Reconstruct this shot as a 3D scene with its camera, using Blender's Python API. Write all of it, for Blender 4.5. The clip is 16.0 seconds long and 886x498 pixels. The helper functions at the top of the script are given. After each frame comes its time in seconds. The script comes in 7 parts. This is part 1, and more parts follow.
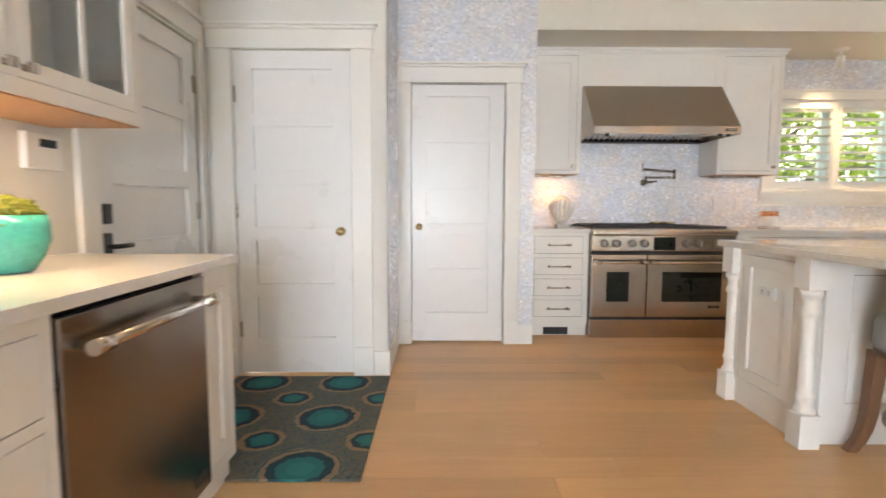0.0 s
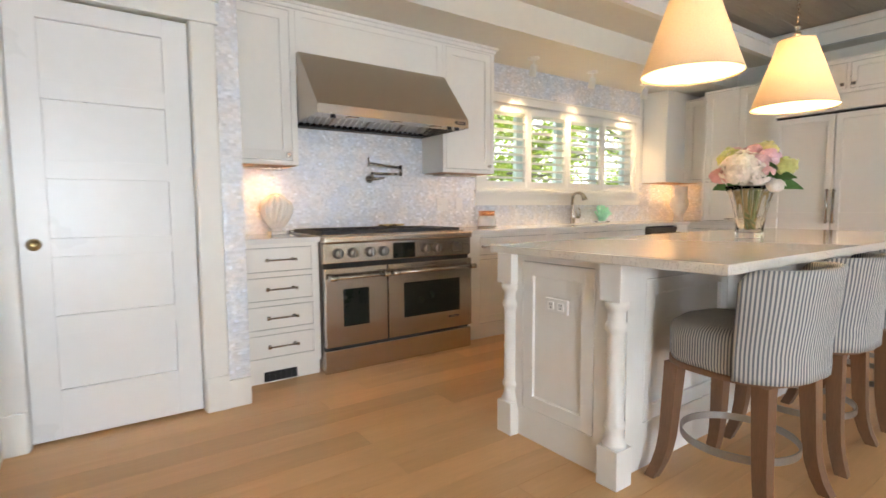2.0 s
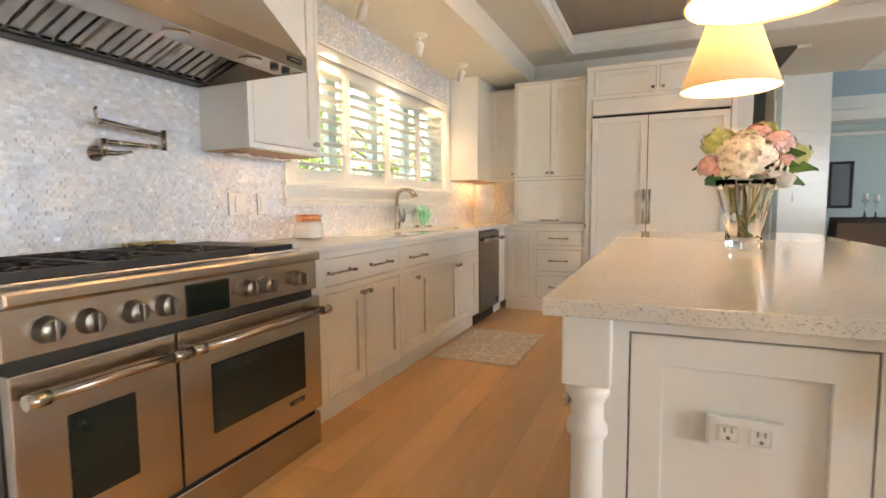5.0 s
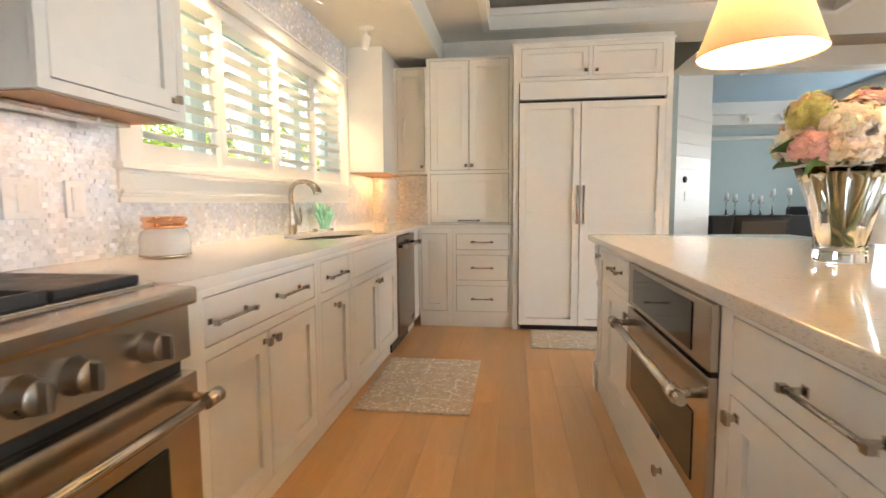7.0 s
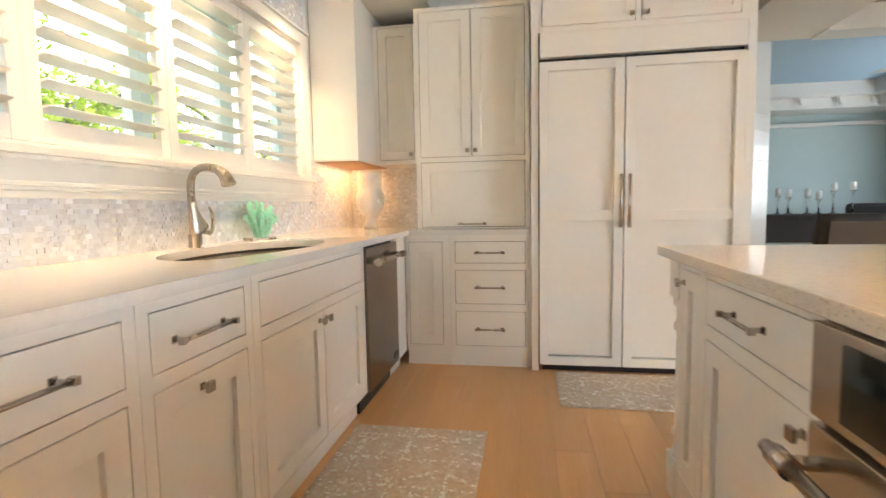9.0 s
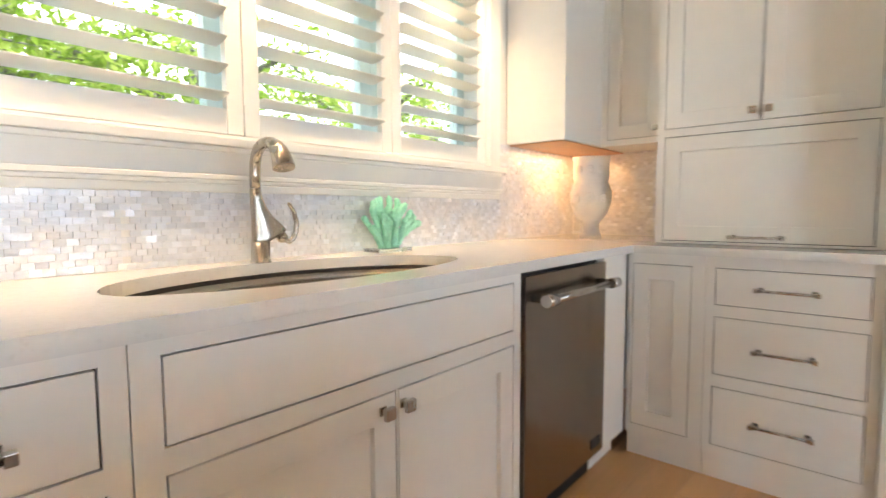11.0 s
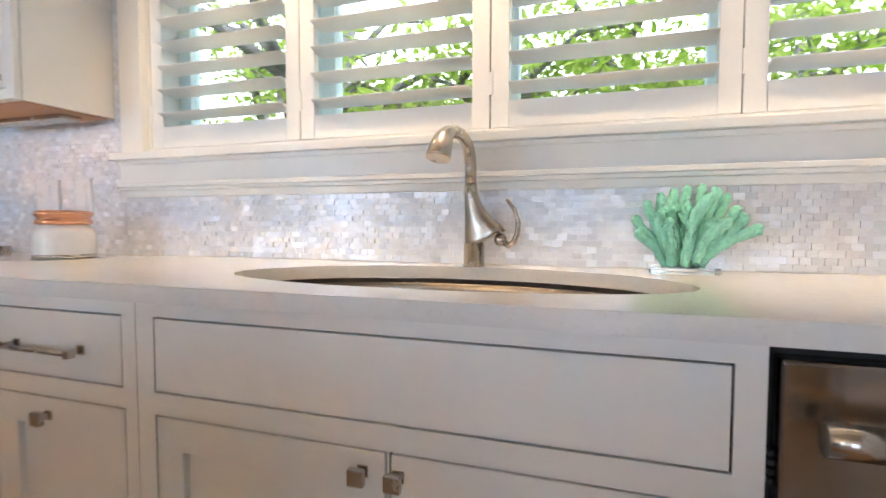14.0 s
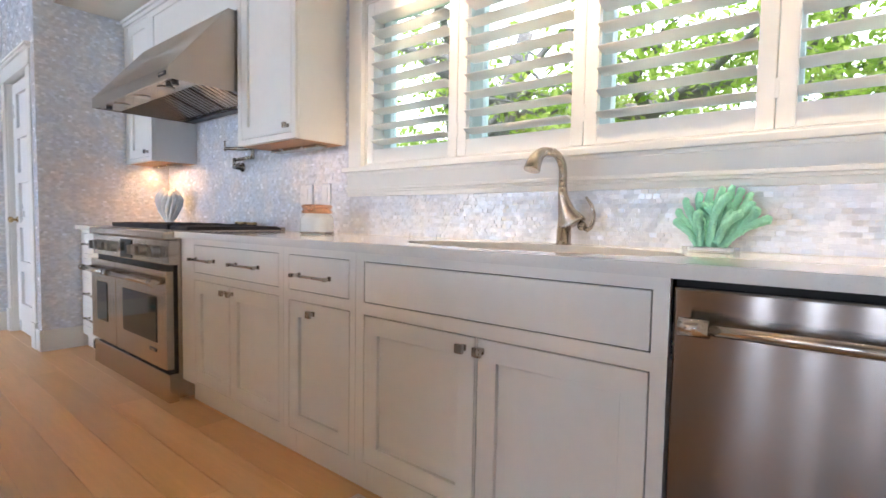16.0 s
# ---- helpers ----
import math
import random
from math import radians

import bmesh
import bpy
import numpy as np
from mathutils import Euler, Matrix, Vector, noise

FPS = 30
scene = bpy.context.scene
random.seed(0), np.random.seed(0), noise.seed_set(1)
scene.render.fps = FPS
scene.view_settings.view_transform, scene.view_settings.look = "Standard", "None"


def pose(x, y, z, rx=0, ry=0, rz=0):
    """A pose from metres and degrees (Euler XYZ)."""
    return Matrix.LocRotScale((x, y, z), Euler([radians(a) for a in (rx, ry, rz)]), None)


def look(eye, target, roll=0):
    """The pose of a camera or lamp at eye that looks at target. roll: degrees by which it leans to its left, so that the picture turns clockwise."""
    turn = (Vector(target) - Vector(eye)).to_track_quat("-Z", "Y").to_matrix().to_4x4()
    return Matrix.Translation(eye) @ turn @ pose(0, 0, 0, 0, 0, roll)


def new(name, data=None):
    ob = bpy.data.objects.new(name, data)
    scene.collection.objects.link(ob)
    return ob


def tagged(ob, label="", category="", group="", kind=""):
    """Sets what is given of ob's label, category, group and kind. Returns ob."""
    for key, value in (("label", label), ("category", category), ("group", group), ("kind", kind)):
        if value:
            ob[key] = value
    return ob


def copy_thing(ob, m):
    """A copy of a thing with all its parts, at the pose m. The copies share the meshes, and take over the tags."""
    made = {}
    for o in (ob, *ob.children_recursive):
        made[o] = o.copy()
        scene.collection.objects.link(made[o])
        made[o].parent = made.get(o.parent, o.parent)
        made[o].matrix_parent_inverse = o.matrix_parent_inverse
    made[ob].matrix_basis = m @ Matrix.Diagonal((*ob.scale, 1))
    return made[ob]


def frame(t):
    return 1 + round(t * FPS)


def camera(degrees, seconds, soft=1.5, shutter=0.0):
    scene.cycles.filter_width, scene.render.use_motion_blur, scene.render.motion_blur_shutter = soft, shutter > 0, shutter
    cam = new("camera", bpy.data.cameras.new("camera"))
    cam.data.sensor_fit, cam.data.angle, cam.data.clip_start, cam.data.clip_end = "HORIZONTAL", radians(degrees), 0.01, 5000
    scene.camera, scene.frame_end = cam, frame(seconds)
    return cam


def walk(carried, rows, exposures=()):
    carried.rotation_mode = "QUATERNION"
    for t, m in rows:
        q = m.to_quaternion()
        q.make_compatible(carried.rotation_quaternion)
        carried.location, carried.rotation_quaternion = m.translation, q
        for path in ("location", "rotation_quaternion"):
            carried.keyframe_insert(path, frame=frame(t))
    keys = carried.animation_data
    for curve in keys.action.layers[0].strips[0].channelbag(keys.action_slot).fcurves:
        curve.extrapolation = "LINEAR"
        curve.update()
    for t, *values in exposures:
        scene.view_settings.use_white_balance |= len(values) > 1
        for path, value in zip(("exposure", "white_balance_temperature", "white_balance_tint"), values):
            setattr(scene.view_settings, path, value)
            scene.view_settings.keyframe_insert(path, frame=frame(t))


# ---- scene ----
cam = camera(83.1, 16.0, shutter=0.4)
PATH = [
    (0, (0.127, 0.297, 1.107), (0.143, 2.289, 0.934), 0.2),
    (0.5, (0.129, 0.554, 1.098), (0.443, 2.522, 0.933), 0.0),
    (1, (0.107, 0.782, 1.089), (0.761, 2.665, 0.927), -0.3),
    (1.5, (0.145, 1.077, 1.093), (1.075, 2.84, 0.932), -0.4),
    (2, (0.179, 1.362, 1.094), (1.328, 2.99, 0.93), -0.4),
    (2.5, (0.251, 1.626, 1.085), (1.588, 3.104, 0.921), -0.5),
    (3, (0.338, 1.904, 1.095), (1.817, 3.24, 0.932), -0.5),
    (3.5, (0.416, 2.2, 1.092), (2.008, 3.399, 0.932), -0.5),
    (4, (0.529, 2.48, 1.095), (2.206, 3.557, 0.932), -0.5),
    (4.5, (0.66, 2.746, 1.101), (2.409, 3.701, 0.937), -0.8),
    (5, (0.743, 2.989, 1.106), (2.573, 3.777, 0.935), -0.5),
    (7.5, (1.784, 3.69, 1.099), (3.766, 3.891, 0.92), -0.5),
    (8, (2.074, 3.694, 1.086), (4.059, 3.851, 0.909), -0.5),
    (10.5, (3.495, 3.634, 1.064), (5.2, 4.668, 0.913), -0.9),
    (11, (3.771, 3.701, 1.059), (5.284, 5.0, 0.908), -0.3),
    (11.5, (4.007, 3.772, 1.052), (5.245, 5.337, 0.917), -0.6),
    (12, (4.214, 3.87, 1.047), (5.063, 5.676, 0.922), -0.4),
    (12.5, (4.374, 3.956, 1.051), (4.825, 5.901, 0.937), -0.5),
    (13, (4.552, 3.948, 1.046), (4.583, 5.944, 0.918), -0.7),
    (13.5, (4.685, 3.875, 1.018), (4.339, 5.842, 0.926), 0.1),
    (14, (4.855, 3.784, 1.024), (4.217, 5.677, 0.924), 0.1),
    (14.5, (5.014, 3.677, 1.012), (4.106, 5.457, 0.916), 0.6),
    (15, (5.147, 3.52, 1.01), (4.059, 5.195, 0.907), 0.9),
    (15.5, (5.258, 3.399, 0.993), (4.066, 5.001, 0.892), 1.1),
    (16, (5.348, 3.34, 0.995), (4.074, 4.878, 0.881), 1.0),
]
walk(cam, [(t, look(eye, target, roll)) for t, eye, target, roll in PATH], exposures=[(0.0, 1.18, 7100.0, 19.0), (2.0, 1.2, 6900.0, 17.0), (5.0, 1.42, 7400.0, 18.0), (8.0, 1.65, 7250.0, 17.0), (11.0, 1.6, 6400.0, 15.5), (12.5, 1.38, 6000.0, 17.0), (14.5, 1.25, 5900.0, 18.5), (16.0, 1.38, 5850.0, 19.0)])

# ---------------------------------------------------------------- world, sun, large lights
world = bpy.data.worlds.new("sky")
scene.world = world
world.use_nodes = True
wn, wl = world.node_tree.nodes, world.node_tree.links
sky = wn.new("ShaderNodeTexSky")
sky.sky_type = "NISHITA"
sky.sun_disc = False
sky.sun_elevation, sky.sun_rotation = radians(56), radians(160)
wl.new(sky.outputs[0], wn["Background"].inputs[0])
wn["Background"].inputs[1].default_value = 0.12

sun = new("sun", bpy.data.lights.new("sun", "SUN"))
sun.data.energy, sun.data.angle, sun.data.color = 3.0, radians(0.6), (1.0, 0.95, 0.87)
sun.matrix_world = look((7.0, -8.0, 13.7), (4.0, 0.0, 1.0))

WARM = (1.0, 0.72, 0.39)
AMBER = (1.0, 0.55, 0.22)
COOL = (0.70, 0.85, 1.0)


def area_lamp(name, m, sx, sy, watts, colour):
    lamp = new(name, bpy.data.lights.new(name, "AREA"))
    lamp.data.shape, lamp.data.size, lamp.data.size_y = "RECTANGLE", sx, sy
    lamp.data.energy, lamp.data.color = watts, colour
    lamp.matrix_world = m
    return lamp


def point_lamp(name, x, y, z, watts, colour, size):
    lamp = new(name, bpy.data.lights.new(name, "POINT"))
    lamp.data.energy, lamp.data.color, lamp.data.shadow_soft_size = watts, colour, size
    lamp.location = (x, y, z)
    return lamp


# daylight through the glass doors on the south side and the living room windows
for x, watts in ((-0.66, 33), (0.26, 31), (1.64, 3), (2.56, 2)):
    area_lamp("daylight_lamp", look((x, -3.60, 1.2), (x, 0.0, 1.1)), 0.62, 2.0, watts, COOL)
for x in (4.25, 4.95, 5.65):
    area_lamp("daylight_lamp", look((x, -3.60, 1.35), (x, 0.0, 1.25)), 0.14, 1.9, 11, COOL)
area_lamp("daylight_lamp", look((10.4, -2.75, 1.5), (10.4, 0.0, 1.3)), 1.9, 1.2, 24, COOL)
# pendants, track spots and strips under the wall cabinets
PENDANTS = ((2.61, 2.70), (3.74, 2.67))
for x, y in PENDANTS:
    point_lamp("pendant_lamp", x, y, 1.88, 600, WARM, 0.05)
TRACKS = (3.66, 4.52, 5.46)
for x in TRACKS:
    spot = new("track_lamp", bpy.data.lights.new("track_lamp", "SPOT"))
    spot.data.energy, spot.data.color = 25, WARM
    spot.data.spot_size, spot.data.spot_blend, spot.data.shadow_soft_size = radians(86), 1.0, 0.03
    spot.matrix_world = look((x + 0.03, 4.85, 2.31), (x + 0.06, 5.06, 1.75))
for x, y, sx, sy, watts in ((1.13, 4.98, 0.40, 0.04, 2.8), (2.90, 4.98, 0.40, 0.04, 0.9), (6.36, 5.0, 0.5, 0.05, 0.8)):
    area_lamp("under_cabinet_lamp", look((x, y, 1.375), (x, y + 0.03, 0.9)), sx, sy, watts, AMBER)
area_lamp("under_cabinet_lamp", look((-1.2, 1.6, 1.375), (-1.21, 1.6, 0.9)), 0.05, 1.0, 5, WARM)

# ---------------------------------------------------------------- materials
def material(name, colour, rough=0.5, metal=0.0, vary=0.0, scale=6.0, bump=0.0, bump_scale=60.0, stretch=(1, 1, 1), **more):
    """A principled material whose colour wanders by vary at two scales, with a fine bump."""
    m = bpy.data.materials.new(name)
    m.use_nodes = True
    n, l = m.node_tree.nodes, m.node_tree.links
    b = n["Principled BSDF"]
    b.inputs["Base Color"].default_value = (*colour, 1)
    b.inputs["Roughness"].default_value = rough
    b.inputs["Metallic"].default_value = metal
    for key, value in more.items():
        b.inputs[key.replace("_", " ")].default_value = value
    co = n.new("ShaderNodeTexCoord")
    mp = n.new("ShaderNodeMapping")
    mp.inputs["Scale"].default_value = stretch
    l.new(co.outputs["Object"], mp.inputs[0])
    if vary:
        big, small = n.new("ShaderNodeTexNoise"), n.new("ShaderNodeTexNoise")
        big.inputs["Scale"].default_value, small.inputs["Scale"].default_value = scale, scale * 9
        big.inputs["Detail"].default_value = small.inputs["Detail"].default_value = 4
        l.new(mp.outputs[0], big.inputs["Vector"])
        l.new(mp.outputs[0], small.inputs["Vector"])
        add = n.new("ShaderNodeMath")
        add.operation = "ADD"
        l.new(big.outputs[0], add.inputs[0])
        l.new(small.outputs[0], add.inputs[1])
        ramp = n.new("ShaderNodeMapRange")
        ramp.inputs["From Min"].default_value, ramp.inputs["From Max"].default_value = 0.6, 1.4
        ramp.inputs["To Min"].default_value, ramp.inputs["To Max"].default_value = 1 - vary, 1 + vary
        l.new(add.outputs[0], ramp.inputs[0])
        mix = n.new("ShaderNodeVectorMath")
        mix.operation = "SCALE"
        mix.inputs[0].default_value = colour
        l.new(ramp.outputs[0], mix.inputs["Scale"])
        l.new(mix.outputs[0], b.inputs["Base Color"])
        rr = n.new("ShaderNodeMapRange")
        rr.inputs["From Min"].default_value, rr.inputs["From Max"].default_value = 0.3, 0.7
        rr.inputs["To Min"].default_value, rr.inputs["To Max"].default_value = rough * 0.85, min(1, rough * 1.15)
        l.new(big.outputs[0], rr.inputs[0])
        l.new(rr.outputs[0], b.inputs["Roughness"])
    if bump:
        bn = n.new("ShaderNodeTexNoise")
        bn.inputs["Scale"].default_value, bn.inputs["Detail"].default_value = bump_scale, 3
        l.new(mp.outputs[0], bn.inputs["Vector"])
        bp = n.new("ShaderNodeBump")
        bp.inputs["Strength"].default_value, bp.inputs["Distance"].default_value = bump, 0.004
        l.new(bn.outputs[0], bp.inputs["Height"])
        l.new(bp.outputs[0], b.inputs["Normal"])
    return m


def nodes_of(m):
    return m.node_tree.nodes, m.node_tree.links, m.node_tree.nodes["Principled BSDF"]


def ramp_node(n, stops):
    r = n.new("ShaderNodeValToRGB")
    while len(r.color_ramp.elements) < len(stops):
        r.color_ramp.elements.new(0.5)
    for e, (p, c) in zip(r.color_ramp.elements, stops):
        e.position, e.color = p, (*c, 1)
    return r


CABINET = material("cabinet_paint", (0.83, 0.81, 0.765), 0.34, vary=0.02, scale=2.5, bump=0.03, bump_scale=140)
TRIM = material("trim_paint", (0.80, 0.79, 0.75), 0.36, vary=0.02, scale=3, bump=0.03, bump_scale=120)
DOOR = material("door_paint", (0.80, 0.80, 0.79), 0.30, vary=0.02, scale=2, bump=0.04, bump_scale=90)
CEILING = material("ceiling_paint", (0.74, 0.71, 0.63), 0.75, vary=0.03, scale=1.5, bump=0.06, bump_scale=160)
WALL = material("wall_paint", (0.72, 0.71, 0.67), 0.7, vary=0.03, scale=1.5, bump=0.08, bump_scale=150)
AQUA = material("aqua_wall_paint", (0.50, 0.62, 0.62), 0.7, vary=0.03, scale=1.5, bump=0.08, bump_scale=150)
BOARD = material("ceiling_board_stain", (0.36, 0.31, 0.25), 0.55, vary=0.16, scale=2.0, stretch=(0.5, 6, 6), bump=0.1, bump_scale=40)
LIVING_CEILING = material("pale_ceiling_paint", (0.40, 0.56, 0.68), 0.6, vary=0.03, scale=1.2)
STEEL = material("brushed_steel", (0.53, 0.465, 0.40), 0.23, 1.0, vary=0.03, scale=1.6)
STEEL_BRIGHT = material("polished_steel", (0.53, 0.49, 0.445), 0.2, 1.0, vary=0.04, scale=5)
DARK_STEEL = material("dark_brushed_steel", (0.26, 0.22, 0.19), 0.15, 1.0, vary=0.03, scale=1.6)
SINK_STEEL = material("sink_steel", (0.46, 0.42, 0.37), 0.22, 1.0, vary=0.06, scale=3)
NICKEL = material("brushed_nickel", (0.50, 0.455, 0.40), 0.25, 1.0, vary=0.05, scale=20, bump=0.03, bump_scale=300)
KNOB_STEEL = material("knob_steel", (0.30, 0.275, 0.245), 0.32, 1.0, vary=0.05, scale=20)
BRASS = material("aged_brass", (0.50, 0.37, 0.18), 0.28, 1.0, vary=0.1, scale=30)
COPPER = material("copper_lid_metal", (0.80, 0.42, 0.26), 0.18, 1.0, vary=0.06, scale=20)
IRON = material("cast_iron", (0.02, 0.02, 0.022), 0.5, 0.0, vary=0.2, scale=20, bump=0.15, bump_scale=250)
BLACK = material("black_plastic", (0.012, 0.012, 0.013), 0.4, vary=0.2, scale=10)
# for the unseen south wall: dark so the steel mirrors a dim room
TAUPE = material("dark_reflection_wall", (0.15, 0.115, 0.09), 0.75, vary=0.04, scale=1.5)
OVEN_GLASS = material("oven_glass", (0.012, 0.016, 0.012), 0.06, vary=0.2, scale=4)
# near-black that paints shade into gaps and hollows; also colours the sink seal
SHADOW_GAP = material("gap_shade_and_seal", (0.03, 0.028, 0.025), 0.8, vary=0.2, scale=10)
LEG_WOOD = material("stool_oak", (0.19, 0.095, 0.048), 0.45, vary=0.22, scale=5, stretch=(6, 6, 0.6), bump=0.08, bump_scale=60)
MESH = material("woven_mesh", (0.09, 0.07, 0.055), 0.8, vary=0.2, scale=40, bump=0.4, bump_scale=300)
RING_METAL = material("footrest_metal", (0.42, 0.40, 0.38), 0.4, 1.0, vary=0.1, scale=12)
COPPER_UNDER = material("cabinet_underside_wood", (0.50, 0.27, 0.14), 0.5, vary=0.15, scale=5, stretch=(1, 7, 1))
CERAMIC = material("white_ceramic", (0.78, 0.75, 0.70), 0.3, vary=0.05, scale=14, bump=0.12, bump_scale=40)
CORAL = material("green_coral", (0.36, 0.80, 0.60), 0.7, vary=0.16, scale=14, bump=1.0, bump_scale=240)
TEAL_GLASS = material("teal_bowl_glaze", (0.05, 0.36, 0.32), 0.15, vary=0.25, scale=7)
MOSS = material("moss", (0.11, 0.125, 0.015), 0.9, vary=0.4, scale=25, bump=0.6, bump_scale=120)
JAR = material("pearl_jar_glass", (0.76, 0.77, 0.78), 0.07, vary=0.05, scale=8, Thin_Film_Thickness=420.0, Thin_Film_IOR=1.45)
OUTLET = material("outlet_plastic", (0.80, 0.79, 0.76), 0.35, vary=0.02, scale=10)
PEARL_PLATE = material("pearl_plastic", (0.70, 0.705, 0.715), 0.3, vary=0.03, scale=20)
SLOT = material("outlet_slot", (0.16, 0.155, 0.15), 0.5, vary=0.1, scale=10)
DARK_WOOD = material("dark_stained_wood", (0.014, 0.012, 0.012), 0.6, vary=0.25, scale=6, stretch=(1, 8, 8))
BEIGE = material("beige_linen", (0.60, 0.56, 0.50), 0.9, vary=0.06, scale=10, bump=0.3, bump_scale=300)
GREY_CLOTH = material("grey_cloth", (0.20, 0.22, 0.24), 0.9, vary=0.1, scale=10, bump=0.3, bump_scale=300)
CANDLE = material("candle_wax", (0.80, 0.80, 0.78), 0.5, vary=0.03, scale=10)
PICTURE_PAPER = material("picture_paper", (0.72, 0.72, 0.66), 0.7, vary=0.04, scale=5)
PICTURE_GREEN = material("picture_green", (0.28, 0.40, 0.06), 0.7, vary=0.3, scale=14)
PICTURE_FRAME = material("picture_frame_wood", (0.16, 0.09, 0.05), 0.4, vary=0.2, scale=9)
PINK = material("pink_petal", (0.84, 0.46, 0.46), 0.6, vary=0.18, scale=25, Subsurface_Weight=0.1)
BLUSH = material("blush_petal", (0.92, 0.82, 0.76), 0.6, vary=0.14, scale=25, Subsurface_Weight=0.1)
MAUVE = material("mauve_petal", (0.74, 0.48, 0.54), 0.6, vary=0.18, scale=25, Subsurface_Weight=0.1)
LIME = material("lime_petal", (0.62, 0.63, 0.26), 0.6, vary=0.2, scale=25, Subsurface_Weight=0.1)
LEAF = material("bouquet_leaf", (0.075, 0.19, 0.04), 0.45, vary=0.3, scale=14)
STEM = material("flower_stem", (0.24, 0.27, 0.11), 0.6, vary=0.3, scale=30)
STEM_PALE = material("straw_stem", (0.50, 0.36, 0.16), 0.6, vary=0.3, scale=30)
BARK = material("bark", (0.16, 0.15, 0.14), 0.9, vary=0.3, scale=3, bump=0.5, bump_scale=20)
LAWN = material("lawn", (0.16, 0.24, 0.06), 0.9, vary=0.3, scale=1.2)
HOUSE = material("neighbour_siding", (0.55, 0.55, 0.55), 0.8, vary=0.06, scale=1)
WINDOW_PAINT = material("window_frame_paint", (0.62, 0.76, 0.76), 0.4, vary=0.03, scale=4)

# window glass, crystal
GLASS = material("window_glass", (0.95, 1.0, 0.98), 0.0, IOR=1.45, Transmission_Weight=1.0)
VASE_CRYSTAL = material("cut_crystal", (0.96, 0.965, 0.95), 0.015, IOR=1.52, Transmission_Weight=1.0, Thin_Film_Thickness=260.0, Thin_Film_IOR=1.38)
CRYSTAL = material("crystal", (0.97, 0.985, 0.98), 0.02, IOR=1.5, Transmission_Weight=1.0)


def oak():
    m = material("oak_plank", (0.42, 0.24, 0.115), 0.36)
    n, l, b = nodes_of(m)
    co, info = n.new("ShaderNodeTexCoord"), n.new("ShaderNodeObjectInfo")
    geo = n.new("ShaderNodeNewGeometry")
    seed = n.new("ShaderNodeMath")
    seed.operation = "ADD"
    l.new(info.outputs["Random"], seed.inputs[0])
    l.new(geo.outputs["Random Per Island"], seed.inputs[1])
    fract = n.new("ShaderNodeMath")
    fract.operation = "FRACT"
    l.new(seed.outputs[0], fract.inputs[0])
    shift = n.new("ShaderNodeVectorMath")
    shift.operation = "MULTIPLY_ADD"
    shift.inputs[1].default_value = (0.5, 5.0, 1.0)
    jump = n.new("ShaderNodeVectorMath")
    jump.operation = "SCALE"
    jump.inputs[0].default_value = (37.0, 53.0, 11.0)
    l.new(fract.outputs[0], jump.inputs["Scale"])
    l.new(co.outputs["Object"], shift.inputs[0])
    l.new(jump.outputs[0], shift.inputs[2])
    grain = n.new("ShaderNodeTexNoise")
    grain.inputs["Scale"].default_value, grain.inputs["Detail"].default_value, grain.inputs["Distortion"].default_value = 1.6, 8, 1.2
    l.new(shift.outputs[0], grain.inputs["Vector"])
    fine = n.new("ShaderNodeTexNoise")
    fine.inputs["Scale"].default_value, fine.inputs["Detail"].default_value = 14, 6
    l.new(shift.outputs[0], fine.inputs["Vector"])
    r = ramp_node(n, [(0.25, (0.67, 0.38, 0.17)), (0.55, (0.71, 0.415, 0.19)), (0.8, (0.75, 0.45, 0.215))])
    l.new(grain.outputs[0], r.inputs[0])
    tone = n.new("ShaderNodeMapRange")
    tone.inputs["To Min"].default_value, tone.inputs["To Max"].default_value = 0.90, 1.08
    l.new(fract.outputs[0], tone.inputs[0])
    fm = n.new("ShaderNodeMapRange")
    fm.inputs["From Min"].default_value, fm.inputs["From Max"].default_value = 0.3, 0.7
    fm.inputs["To Min"].default_value, fm.inputs["To Max"].default_value = 0.965, 1.03
    l.new(fine.outputs[0], fm.inputs[0])
    mul = n.new("ShaderNodeMath")
    mul.operation = "MULTIPLY"
    l.new(tone.outputs[0], mul.inputs[0])
    l.new(fm.outputs[0], mul.inputs[1])
    sc = n.new("ShaderNodeVectorMath")
    sc.operation = "SCALE"
    l.new(r.outputs[0], sc.inputs[0])
    l.new(mul.outputs[0], sc.inputs["Scale"])
    l.new(sc.outputs[0], b.inputs["Base Color"])
    bp = n.new("ShaderNodeBump")
    bp.inputs["Strength"].default_value, bp.inputs["Distance"].default_value = 0.12, 0.002
    l.new(fine.outputs[0], bp.inputs["Height"])
    l.new(bp.outputs[0], b.inputs["Normal"])
    return m


